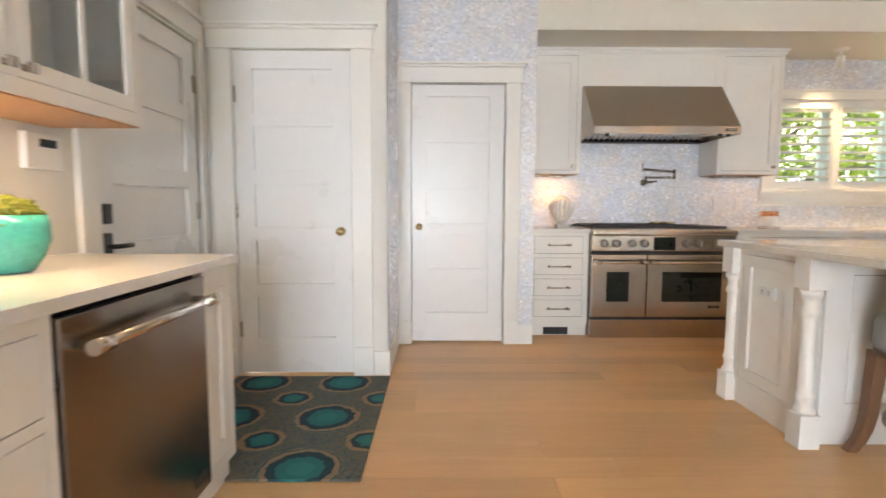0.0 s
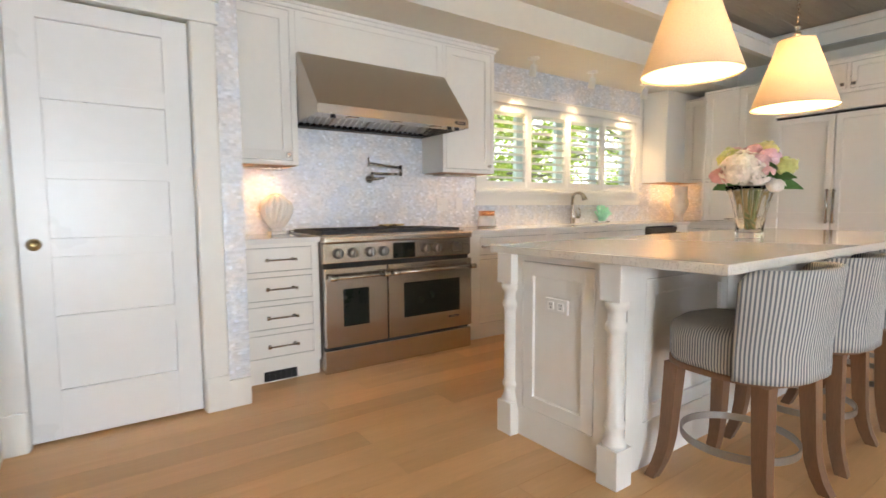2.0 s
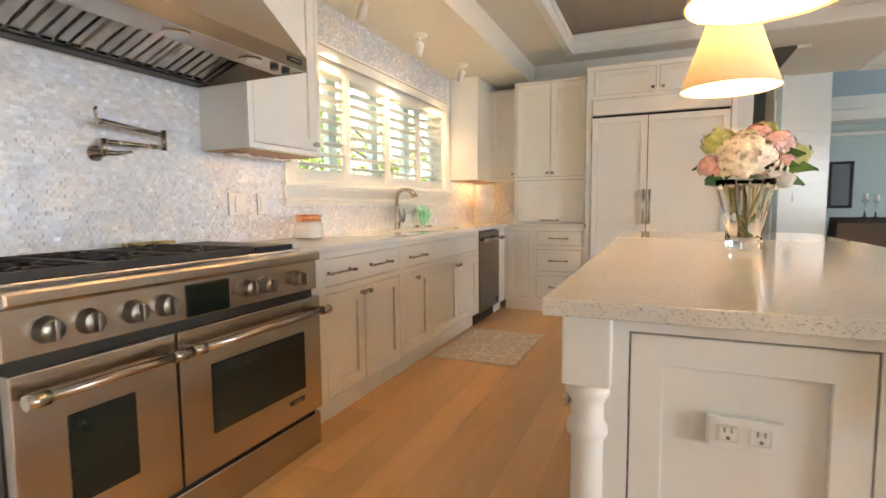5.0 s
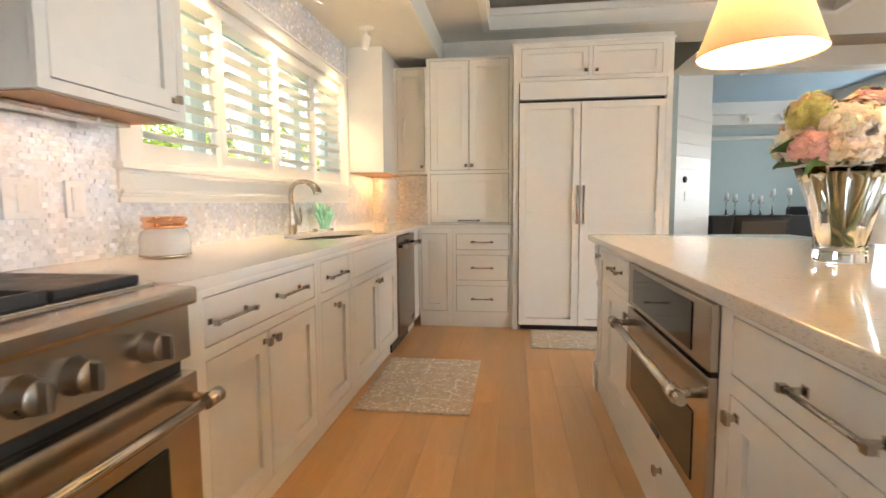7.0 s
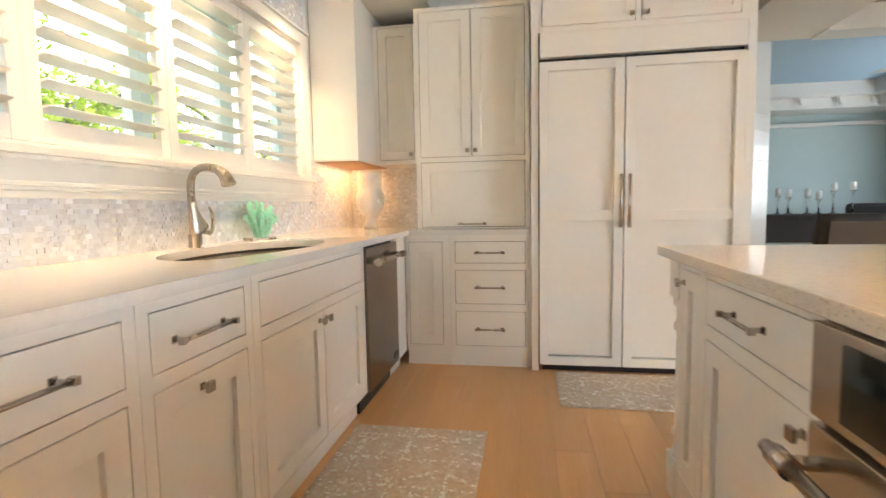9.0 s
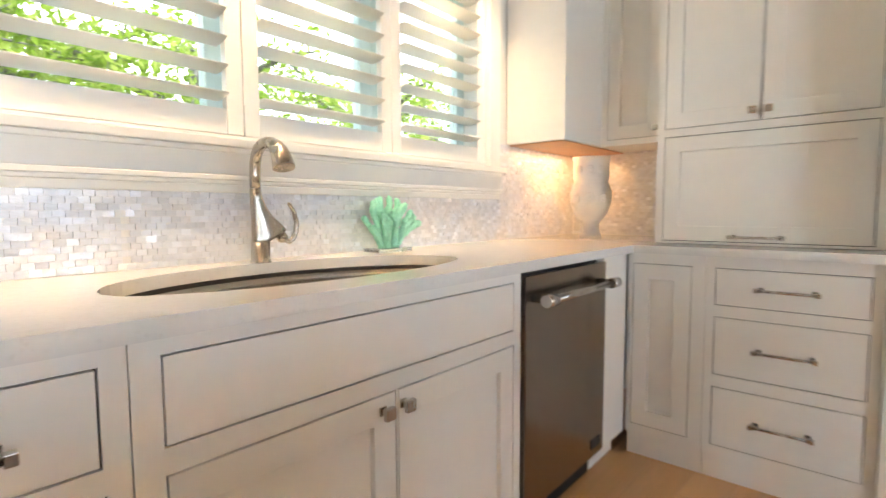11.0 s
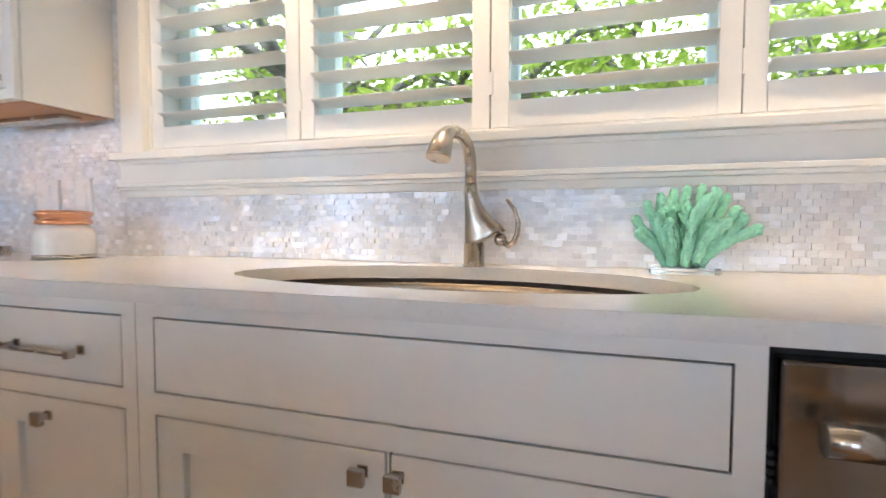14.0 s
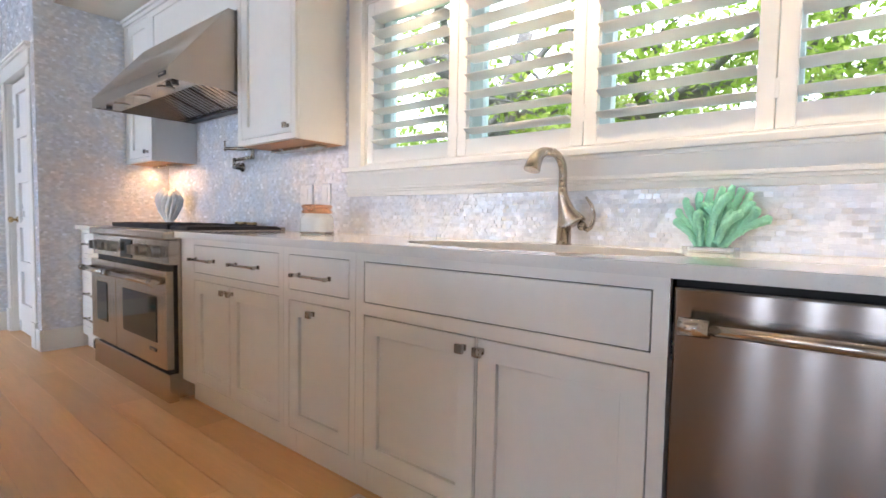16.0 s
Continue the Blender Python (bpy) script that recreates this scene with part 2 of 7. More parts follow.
def pearl():
    m = material("mother_of_pearl", (0.75, 0.74, 0.72), 0.22)
    n, l, b = nodes_of(m)
    info, geo, co = n.new("ShaderNodeObjectInfo"), n.new("ShaderNodeNewGeometry"), n.new("ShaderNodeTexCoord")
    add, fract = n.new("ShaderNodeMath"), n.new("ShaderNodeMath")
    add.operation, fract.operation = "ADD", "FRACT"
    l.new(info.outputs["Random"], add.inputs[0])
    l.new(geo.outputs["Random Per Island"], add.inputs[1])
    l.new(add.outputs[0], fract.inputs[0])
    r = ramp_node(n, [(0.0, (0.75, 0.74, 0.74)), (0.22, (0.785, 0.775, 0.77)), (0.55, (0.82, 0.81, 0.80)), (0.82, (0.86, 0.85, 0.84)), (1.0, (0.93, 0.93, 0.94))])
    l.new(fract.outputs[0], r.inputs[0])
    b.inputs["IOR"].default_value = 1.7
    rough = n.new("ShaderNodeMapRange")
    rough.inputs["To Min"].default_value, rough.inputs["To Max"].default_value = 0.12, 0.28
    other, wrap, sheen = n.new("ShaderNodeMath"), n.new("ShaderNodeMath"), n.new("ShaderNodeMapRange")
    other.operation, wrap.operation = "MULTIPLY", "FRACT"
    other.inputs[1].default_value = 7.13
    l.new(fract.outputs[0], other.inputs[0])
    l.new(other.outputs[0], wrap.inputs[0])
    l.new(wrap.outputs[0], rough.inputs[0])
    l.new(rough.outputs[0], b.inputs["Roughness"])
    # nacre: some shells shine almost like metal
    sheen.inputs["To Min"].default_value, sheen.inputs["To Max"].default_value = 0.0, 0.18
    l.new(wrap.outputs[0], sheen.inputs[0])
    l.new(sheen.outputs[0], b.inputs["Metallic"])
    # rosy and bluish clouds, bluer to paint in cool daylight, and fine level streaks of the shell
    cloud, streak, mp = n.new("ShaderNodeTexNoise"), n.new("ShaderNodeTexNoise"), n.new("ShaderNodeMapping")
    mp.inputs["Scale"].default_value = (30, 30, 110)
    cloud.inputs["Scale"].default_value, cloud.inputs["Detail"].default_value = 7, 3
    streak.inputs["Scale"].default_value, streak.inputs["Detail"].default_value = 2.0, 3
    l.new(co.outputs["Object"], mp.inputs[0])
    l.new(mp.outputs[0], streak.inputs["Vector"])
    l.new(co.outputs["Object"], cloud.inputs["Vector"])
    tint = ramp_node(n, [(0.32, (0.86, 0.93, 1.05)), (0.5, (0.93, 0.968, 1.035)), (0.68, (0.99, 0.968, 0.98))])
    l.new(cloud.outputs[0], tint.inputs[0])
    sm = n.new("ShaderNodeMapRange")
    sm.inputs["From Min"].default_value, sm.inputs["From Max"].default_value = 0.3, 0.7
    sm.inputs["To Min"].default_value, sm.inputs["To Max"].default_value = 0.94, 1.05
    l.new(streak.outputs[0], sm.inputs[0])
    m1, m2 = n.new("ShaderNodeVectorMath"), n.new("ShaderNodeVectorMath")
    m1.operation, m2.operation = "MULTIPLY", "SCALE"
    l.new(r.outputs[0], m1.inputs[0])
    l.new(tint.outputs[0], m1.inputs[1])
    l.new(m1.outputs[0], m2.inputs[0])
    l.new(sm.outputs[0], m2.inputs["Scale"])
    l.new(m2.outputs[0], b.inputs["Base Color"])
    bp = n.new("ShaderNodeBump")
    bp.inputs["Strength"].default_value, bp.inputs["Distance"].default_value = 0.28, 0.003
    l.new(streak.outputs[0], bp.inputs["Height"])
    l.new(bp.outputs[0], b.inputs["Normal"])
    return m


def quartz(name, base, speck, amount, scale):
    m = material(name, base, 0.08)
    n, l, b = nodes_of(m)
    co = n.new("ShaderNodeTexCoord")
    vo = n.new("ShaderNodeTexVoronoi")
    vo.inputs["Scale"].default_value = scale
    no = n.new("ShaderNodeTexNoise")
    no.inputs["Scale"].default_value, no.inputs["Detail"].default_value = scale * 0.25, 5
    l.new(co.outputs["Object"], vo.inputs["Vector"])
    l.new(co.outputs["Object"], no.inputs["Vector"])
    sel = n.new("ShaderNodeSeparateColor")
    l.new(vo.outputs["Color"], sel.inputs[0])
    r = ramp_node(n, [(1 - amount - 0.02, base), (1 - amount, speck), (1.0, tuple(0.5 * (a + c) for a, c in zip(base, speck)))])
    l.new(sel.outputs[0], r.inputs[0])
    fm = n.new("ShaderNodeMapRange")
    fm.inputs["From Min"].default_value, fm.inputs["From Max"].default_value = 0.3, 0.7
    fm.inputs["To Min"].default_value, fm.inputs["To Max"].default_value = 0.975, 1.02
    l.new(no.outputs[0], fm.inputs[0])
    sc = n.new("ShaderNodeVectorMath")
    sc.operation = "SCALE"
    l.new(r.outputs[0], sc.inputs[0])
    l.new(fm.outputs[0], sc.inputs["Scale"])
    l.new(sc.outputs[0], b.inputs["Base Color"])
    return m


def ticking():
    """Cotton ticking: blue-grey stripes that run up the cloth, by angle round the seat and along x on the flat top."""
    m = material("striped_ticking", (0.7, 0.68, 0.62), 0.9)
    n, l, b = nodes_of(m)
    uv = n.new("ShaderNodeUVMap")
    sep = n.new("ShaderNodeSeparateXYZ")
    l.new(uv.outputs[0], sep.inputs[0])
    wav = n.new("ShaderNodeMath")
    wav.operation = "PINGPONG"
    wav.inputs[1].default_value = 0.0058
    l.new(sep.outputs[0], wav.inputs[0])
    r = ramp_node(n, [(0.0, (0.14, 0.152, 0.175)), (0.42, (0.15, 0.162, 0.185)), (0.54, (0.48, 0.47, 0.44)), (1.0, (0.50, 0.49, 0.46))])
    sc = n.new("ShaderNodeMath")
    sc.operation = "DIVIDE"
    sc.inputs[1].default_value = 0.0058
    l.new(wav.outputs[0], sc.inputs[0])
    l.new(sc.outputs[0], r.inputs[0])
    l.new(r.outputs[0], b.inputs["Base Color"])
    co = n.new("ShaderNodeTexCoord")
    no = n.new("ShaderNodeTexNoise")
    no.inputs["Scale"].default_value, no.inputs["Detail"].default_value = 14, 6
    l.new(co.outputs["Object"], no.inputs["Vector"])
    bp = n.new("ShaderNodeBump")
    bp.inputs["Strength"].default_value, bp.inputs["Distance"].default_value = 0.35, 0.01
    l.new(no.outputs[0], bp.inputs["Height"])
    l.new(bp.outputs[0], b.inputs["Normal"])
    return m


def shade_cloth():
    m = bpy.data.materials.new("lampshade_linen")
    m.use_nodes = True
    n, l = m.node_tree.nodes, m.node_tree.links
    n.remove(n["Principled BSDF"])
    dif, tra, mix = n.new("ShaderNodeBsdfDiffuse"), n.new("ShaderNodeBsdfTranslucent"), n.new("ShaderNodeMixShader")
    no, co = n.new("ShaderNodeTexNoise"), n.new("ShaderNodeTexCoord")
    no.inputs["Scale"].default_value = 160
    l.new(co.outputs["Object"], no.inputs["Vector"])
    r = ramp_node(n, [(0.3, (0.76, 0.62, 0.42)), (0.7, (0.82, 0.68, 0.47))])
    l.new(no.outputs[0], r.inputs[0])
    l.new(r.outputs[0], dif.inputs[0])
    tra.inputs[0].default_value = (0.86, 0.58, 0.33, 1)
    mix.inputs[0].default_value = 0.0034
    l.new(dif.outputs[0], mix.inputs[1])
    l.new(tra.outputs[0], mix.inputs[2])
    l.new(mix.outputs[0], n["Material Output"].inputs[0])
    return m


def frosted():
    m = bpy.data.materials.new("frosted_diffuser")
    m.use_nodes = True
    n, l = m.node_tree.nodes, m.node_tree.links
    n.remove(n["Principled BSDF"])
    t = n.new("ShaderNodeBsdfTranslucent")
    t.inputs[0].default_value = (0.92, 0.90, 0.86, 1)
    l.new(t.outputs[0], n["Material Output"].inputs[0])
    return m


def glow(name, colour, strength):
    m = bpy.data.materials.new(name)
    m.use_nodes = True
    b = m.node_tree.nodes["Principled BSDF"]
    b.inputs["Base Color"].default_value = (*colour, 1)
    b.inputs["Emission Color"].default_value = (*colour, 1)
    b.inputs["Emission Strength"].default_value = strength
    return m


def teal_rug():
    """Teal medallions, large and small by turns, on a tan ground with teal scrolls."""
    m = material("teal_rug_wool", (0.2, 0.2, 0.2), 0.95)
    n, l, b = nodes_of(m)
    co = n.new("ShaderNodeTexCoord")
    wob = n.new("ShaderNodeTexNoise")
    wob.inputs["Scale"].default_value, wob.inputs["Detail"].default_value = 26, 3

    def vec(op, a, value):
        v = n.new("ShaderNodeVectorMath")
        v.operation = op
        l.new(a, v.inputs[0])
        v.inputs[1].default_value = value
        return v.outputs[0]

    def num(op, a, other):
        v = n.new("ShaderNodeMath")
        v.operation = op
        l.new(a, v.inputs[0])
        if isinstance(other, float):
            v.inputs[1].default_value = other
        else:
            l.new(other, v.inputs[1])
        return v.outputs[0]

    l.new(co.outputs["Object"], wob.inputs["Vector"])
    ragged = num("MULTIPLY", num("SUBTRACT", wob.outputs[0], 0.5), 0.045)

    def rings(ox, oy, stops):
        q = vec("MULTIPLY", vec("ADD", co.outputs["Object"], (ox, oy, 0)), (1 / 0.5, 1 / 0.51, 0))
        fr = n.new("ShaderNodeVectorMath")
        fr.operation = "FRACTION"
        l.new(q, fr.inputs[0])
        ln = n.new("ShaderNodeVectorMath")
        ln.operation = "LENGTH"
        l.new(vec("MULTIPLY", vec("SUBTRACT", fr.outputs[0], (0.5, 0.5, 0)), (0.5, 0.51, 0)), ln.inputs[0])
        dist = num("ADD", ln.outputs["Value"], ragged)
        r = ramp_node(n, stops)
        r.color_ramp.interpolation = "CONSTANT"
        l.new(num("MULTIPLY", dist, 4.0), r.inputs[0])
        return dist, r.outputs[0]

    teal, navy, tan = (0.010, 0.15, 0.155), (0.006, 0.040, 0.055), (0.30, 0.20, 0.12)
    big, big_colour = rings(0.45 + 5.25, -2.30 + 5.355, [(0.0, (0.016, 0.19, 0.19)), (0.22, teal), (0.40, navy), (0.56, tan), (0.66, (0.05, 0.10, 0.10)), (0.70, tan)])
    small, small_colour = rings(0.45 + 5.0, -2.30 + 5.10, [(0.0, (0.014, 0.17, 0.17)), (0.15, teal), (0.23, navy), (0.33, tan), (0.42, tan)])
    curl = n.new("ShaderNodeTexNoise")
    curl.inputs["Scale"].default_value, curl.inputs["Detail"].default_value, curl.inputs["Distortion"].default_value = 13, 2, 2.4
    l.new(co.outputs["Object"], curl.inputs["Vector"])
    ground = ramp_node(n, [(0.0, (0.15, 0.13, 0.095)), (0.40, (0.035, 0.095, 0.105)), (0.46, (0.17, 0.14, 0.10)), (0.53, (0.03, 0.085, 0.10)), (0.58, (0.16, 0.14, 0.10)), (0.66, (0.05, 0.11, 0.11))])
    ground.color_ramp.interpolation = "CONSTANT"
    l.new(curl.outputs[0], ground.inputs[0])
    colour = ground.outputs[0]
    for dist, picked, edge in ((big, big_colour, 0.178), (small, small_colour, 0.108)):
        mx = n.new("ShaderNodeMix")
        mx.data_type = "RGBA"
        l.new(num("LESS_THAN", dist, edge), mx.inputs["Factor"])
        l.new(colour, mx.inputs[6])
        l.new(picked, mx.inputs[7])
        colour = mx.outputs[2]
    l.new(colour, b.inputs["Base Color"])
    fine = n.new("ShaderNodeTexNoise")
    fine.inputs["Scale"].default_value = 500
    l.new(co.outputs["Object"], fine.inputs["Vector"])
    bp = n.new("ShaderNodeBump")
    bp.inputs["Strength"].default_value, bp.inputs["Distance"].default_value = 0.6, 0.004
    l.new(fine.outputs[0], bp.inputs["Height"])
    l.new(bp.outputs[0], b.inputs["Normal"])
    return m


def woven_mat():
    m = material("woven_mat_yarn", (0.5, 0.45, 0.36), 0.85)
    n, l, b = nodes_of(m)
    co = n.new("ShaderNodeTexCoord")
    no = n.new("ShaderNodeTexNoise")
    no.inputs["Scale"].default_value, no.inputs["Detail"].default_value = 45, 5
    l.new(co.outputs["Object"], no.inputs["Vector"])
    vo = n.new("ShaderNodeTexVoronoi")
    vo.inputs["Scale"].default_value = 75
    l.new(co.outputs["Object"], vo.inputs["Vector"])
    r = ramp_node(n, [(0.3, (0.60, 0.49, 0.39)), (0.5, (0.68, 0.58, 0.48)), (0.68, (0.76, 0.70, 0.63))])
    l.new(no.outputs[0], r.inputs[0])
    thread = n.new("ShaderNodeMix")
    thread.data_type = "RGBA"
    thread.inputs[7].default_value = (0.92, 0.91, 0.88, 1)
    l.new(r.outputs[0], thread.inputs[6])
    l.new(thread.outputs[2], b.inputs["Base Color"])
    sel = n.new("ShaderNodeSeparateColor")
    l.new(vo.outputs["Color"], sel.inputs[0])
    gt = n.new("ShaderNodeMath")
    gt.operation = "GREATER_THAN"
    # silver thread gathers along a lattice of straight and slanting lines
    dense = None
    for axis in ((1, 0, 0), (0, 1, 0), (0.9, 0.6, 0), (0.9, -0.6, 0)):
        dot, fold = n.new("ShaderNodeVectorMath"), n.new("ShaderNodeMath")
        dot.operation, fold.operation = "DOT_PRODUCT", "PINGPONG"
        dot.inputs[1].default_value, fold.inputs[1].default_value = axis, 0.105
        l.new(co.outputs["Object"], dot.inputs[0])
        l.new(dot.outputs["Value"], fold.inputs[0])
        if dense is None:
            dense = fold.outputs[0]
        else:
            least = n.new("ShaderNodeMath")
            least.operation = "MINIMUM"
            l.new(dense, least.inputs[0])
            l.new(fold.outputs[0], least.inputs[1])
            dense = least.outputs[0]
    limit = n.new("ShaderNodeMapRange")
    limit.inputs["From Min"].default_value, limit.inputs["From Max"].default_value = 0.004, 0.016
    limit.inputs["To Min"].default_value, limit.inputs["To Max"].default_value = 0.68, 0.98
    l.new(dense, limit.inputs[0])
    l.new(limit.outputs[0], gt.inputs[1])
    l.new(sel.outputs[0], gt.inputs[0])
    l.new(gt.outputs[0], thread.inputs["Factor"])
    l.new(gt.outputs[0], b.inputs["Metallic"])
    rg = n.new("ShaderNodeMapRange")
    rg.inputs["To Min"].default_value, rg.inputs["To Max"].default_value = 0.85, 0.3
    l.new(gt.outputs[0], rg.inputs[0])
    l.new(rg.outputs[0], b.inputs["Roughness"])
    bp = n.new("ShaderNodeBump")
    bp.inputs["Strength"].default_value, bp.inputs["Distance"].default_value = 0.8, 0.006
    l.new(vo.outputs["Distance"], bp.inputs["Height"])
    l.new(bp.outputs[0], b.inputs["Normal"])
    return m


def tree_leaf():
    m = bpy.data.materials.new("tree_leaf")
    m.use_nodes = True
    n, l = m.node_tree.nodes, m.node_tree.links
    n.remove(n["Principled BSDF"])
    dif, tra, mix = n.new("ShaderNodeBsdfDiffuse"), n.new("ShaderNodeBsdfTranslucent"), n.new("ShaderNodeMixShader")
    geo = n.new("ShaderNodeNewGeometry")
    r = ramp_node(n, [(0.0, (0.16, 0.27, 0.03)), (0.5, (0.30, 0.43, 0.06)), (1.0, (0.46, 0.54, 0.14))])
    l.new(geo.outputs["Random Per Island"], r.inputs[0])
    l.new(r.outputs[0], dif.inputs[0])
    l.new(r.outputs[0], tra.inputs[0])
    mix.inputs[0].default_value = 0.5
    l.new(dif.outputs[0], mix.inputs[1])
    l.new(tra.outputs[0], mix.inputs[2])
    l.new(mix.outputs[0], n["Material Output"].inputs[0])
    return m


def brush(m, turn):
    """Long soft streaks across the brushing."""
    n, l, b = nodes_of(m)
    t = n.new("ShaderNodeTangent")
    t.direction_type, t.axis = "RADIAL", "Z"
    l.new(t.outputs[0], b.inputs["Tangent"])
    b.inputs["Anisotropic"].default_value, b.inputs["Anisotropic Rotation"].default_value = 1.0, turn


brush(STEEL, 0.0)
brush(DARK_STEEL, 0.25)
OAK, PEARL, TICKING, SHADE = oak(), pearl(), ticking(), shade_cloth()
QUARTZ = quartz("white_quartz", (0.78, 0.765, 0.73), (0.74, 0.72, 0.68), 0.04, 220)
# one stone twice: the top's specks are paled as reflections would wash them out
ISLAND_STONE = quartz("sheen_paled_speckled_stone", (0.77, 0.725, 0.65), (0.62, 0.55, 0.46), 0.03, 190)
ISLAND_EDGE = quartz("pitted_stone_edge", (0.74, 0.69, 0.61), (0.36, 0.30, 0.24), 0.06, 420)
DIFFUSER = frosted()
RUG, MAT, TREE_LEAF = teal_rug(), woven_mat(), tree_leaf()
BULB = glow("lit_bulb", (1.0, 0.78, 0.50), 14)
SPOT_GLOW = glow("lit_spot", (1.0, 0.82, 0.55), 20)
HAZE = glow("bright_haze", (0.95, 0.98, 1.0), 1.65)

# ---------------------------------------------------------------- mesh helpers
def box(bm, x0, y0, z0, x1, y1, z1, bevel=0.0):
    made = bmesh.ops.create_cube(bm, size=1.0)["verts"]
    for v in made:
        v.co = Vector((x0 + (v.co.x + 0.5) * (x1 - x0), y0 + (v.co.y + 0.5) * (y1 - y0), z0 + (v.co.z + 0.5) * (z1 - z0)))
    if bevel:
        edges = list({e for v in made for e in v.link_edges})
        bmesh.ops.bevel(bm, geom=edges, offset=bevel, segments=2, affect="EDGES", profile=0.6)
    return bm


def boxes(*rows, bevel=0.0):
    bm = bmesh.new()
    for r in rows:
        box(bm, *r, bevel=bevel)
    return bm


def lathe(profile, segs=28, bm=None, centre=(0, 0, 0), ripple=None):
    """A turned solid from (radius, height) pairs; ripple(angle, k) scales the radius."""
    bm = bm or bmesh.new()
    cx, cy, cz = centre
    rings = []
    for k, (r, z) in enumerate(profile):
        ring = []
        for i in range(segs):
            a = 2 * math.pi * i / segs
            q = r * (ripple(a, k / max(1, len(profile) - 1)) if ripple else 1)
            ring.append(bm.verts.new((cx + q * math.cos(a), cy + q * math.sin(a), cz + z)))
        rings.append(ring)
    for a, b in zip(rings, rings[1:]):
        for i in range(segs):
            f = bm.faces.new((a[i], a[(i + 1) % segs], b[(i + 1) % segs], b[i]))
            f.smooth = True
    for ring, flip in ((rings[0], True), (rings[-1], False)):
        if (ring[0].co - ring[segs // 2].co).length > 1e-4:
            bm.faces.new(ring[::-1] if flip else ring)
    return bm


def tube(points, radii, segs=12, bm=None, caps=True, flat=1.0):
    """A round bar along points; flat < 1 squeezes it sideways."""
    bm = bm or bmesh.new()
    pts = [Vector(p) for p in points]
    if not hasattr(radii, "__len__"):
        radii = [radii] * len(pts)
    side = None
    rings = []
    for i, p in enumerate(pts):
        t = (pts[min(i + 1, len(pts) - 1)] - pts[max(i - 1, 0)]).normalized()
        if side is None:
            side = t.orthogonal().normalized()
        side = (side - t * side.dot(t)).normalized()
        up = t.cross(side)
        rings.append([bm.verts.new(p + radii[i] * (math.cos(a) * side + flat * math.sin(a) * up)) for a in (2 * math.pi * j / segs for j in range(segs))])
    for a, b in zip(rings, rings[1:]):
        for j in range(segs):
            f = bm.faces.new((a[j], a[(j + 1) % segs], b[(j + 1) % segs], b[j]))
            f.smooth = True
    if caps:
        bm.faces.new(rings[0][::-1])
        bm.faces.new(rings[-1])
    return bm


def prism(outline, y0, y1, bm=None):
    """An outline of (x, z) pairs drawn out from y0 to y1."""
    bm = bm or bmesh.new()
    a = [bm.verts.new((x, y0, z)) for x, z in outline]
    b = [bm.verts.new((x, y1, z)) for x, z in outline]
    bm.faces.new(a)
    bm.faces.new(b[::-1])
    for i in range(len(a)):
        j = (i + 1) % len(a)
        bm.faces.new((a[j], a[i], b[i], b[j]))
    bmesh.ops.recalc_face_normals(bm, faces=bm.faces)
    return bm


def turned(bm, m):
    bmesh.ops.transform(bm, matrix=m, verts=bm.verts)
    return bm


def part(name, bm, mat, parent=None, label="", kind=""):
    if len(bm.faces) < 6000:
        bmesh.ops.recalc_face_normals(bm, faces=bm.faces)
    me = bpy.data.meshes.new(name)
    bm.to_mesh(me)
    bm.free()
    me.materials.append(mat)
    ob = new(name, me)
    if parent:
        ob.parent = parent
    return tagged(ob, label=label, kind=kind)


def thing(name, label, category, m=None, group="", kind=""):
    ob = new(name)
    ob.empty_display_size = 0.1
    if m:
        ob.matrix_world = m
    return tagged(ob, label, category, group, kind)


def structure(name, bm, mat, label, category):
    return tagged(part(name, bm, mat), label, category, kind="structure")


# ---------------------------------------------------------------- floor, walls, ceiling
NORTH, COUNTER = 5.12, 0.914
EAST = 6.68
WX0, WX1, WZ0, WZ1 = 3.315, 5.755, 1.275, 2.12

structure("wall_north", boxes((-1.5, NORTH + 0.008, 0, WX0, NORTH + 0.2, 3.1), (WX1, NORTH + 0.008, 0, 6.9, NORTH + 0.2, 3.1),
          (WX0, NORTH + 0.008, 0, WX1, NORTH + 0.2, WZ0), (WX0, NORTH + 0.008, WZ1, WX1, NORTH + 0.2, 3.1)), WALL, "pale plaster kitchen wall behind the counter with a wide window", "wall")
structure("wall_pantry", boxes((-0.196, 4.25, 0, -0.095, 4.39, 3.1), (-0.095, 4.25, 2.06, 0.645, 4.39, 3.1), (0.645, 4.25, 0, 0.866, 4.39, 3.1),
          (0.75, 4.39, 0, 0.866, NORTH, 3.1)), WALL, "pale wall round the pantry door with pearl tile", "wall")
structure("wall_jog", boxes((-0.32, 3.62, 0, -0.204, 4.5, 3.1)), WALL, "short pale wall between two white doors", "wall")
structure("wall_closet", boxes((-1.5, 3.50, 0, -1.17, 3.62, 3.1), (-1.17, 3.50, 2.08, -0.425, 3.62, 3.1), (-0.425, 3.50, 0, -0.196, 3.62, 3.1)), WALL, "pale wall with a white panelled closet door", "wall")
structure("wall_west", boxes((-1.5, -3.6, 0, -1.35, 2.47, 3.1), (-1.5, 2.47, 2.08, -1.35, 3.42, 3.1), (-1.5, 3.42, 0, -1.35, 3.50, 3.1)), WALL, "pale side wall behind the short counter", "wall")
structure("wall_east", boxes((EAST, 2.14, 0, EAST + 0.14, NORTH, 3.1)), WALL, "pale wall behind the refrigerator ending in a square corner", "wall")
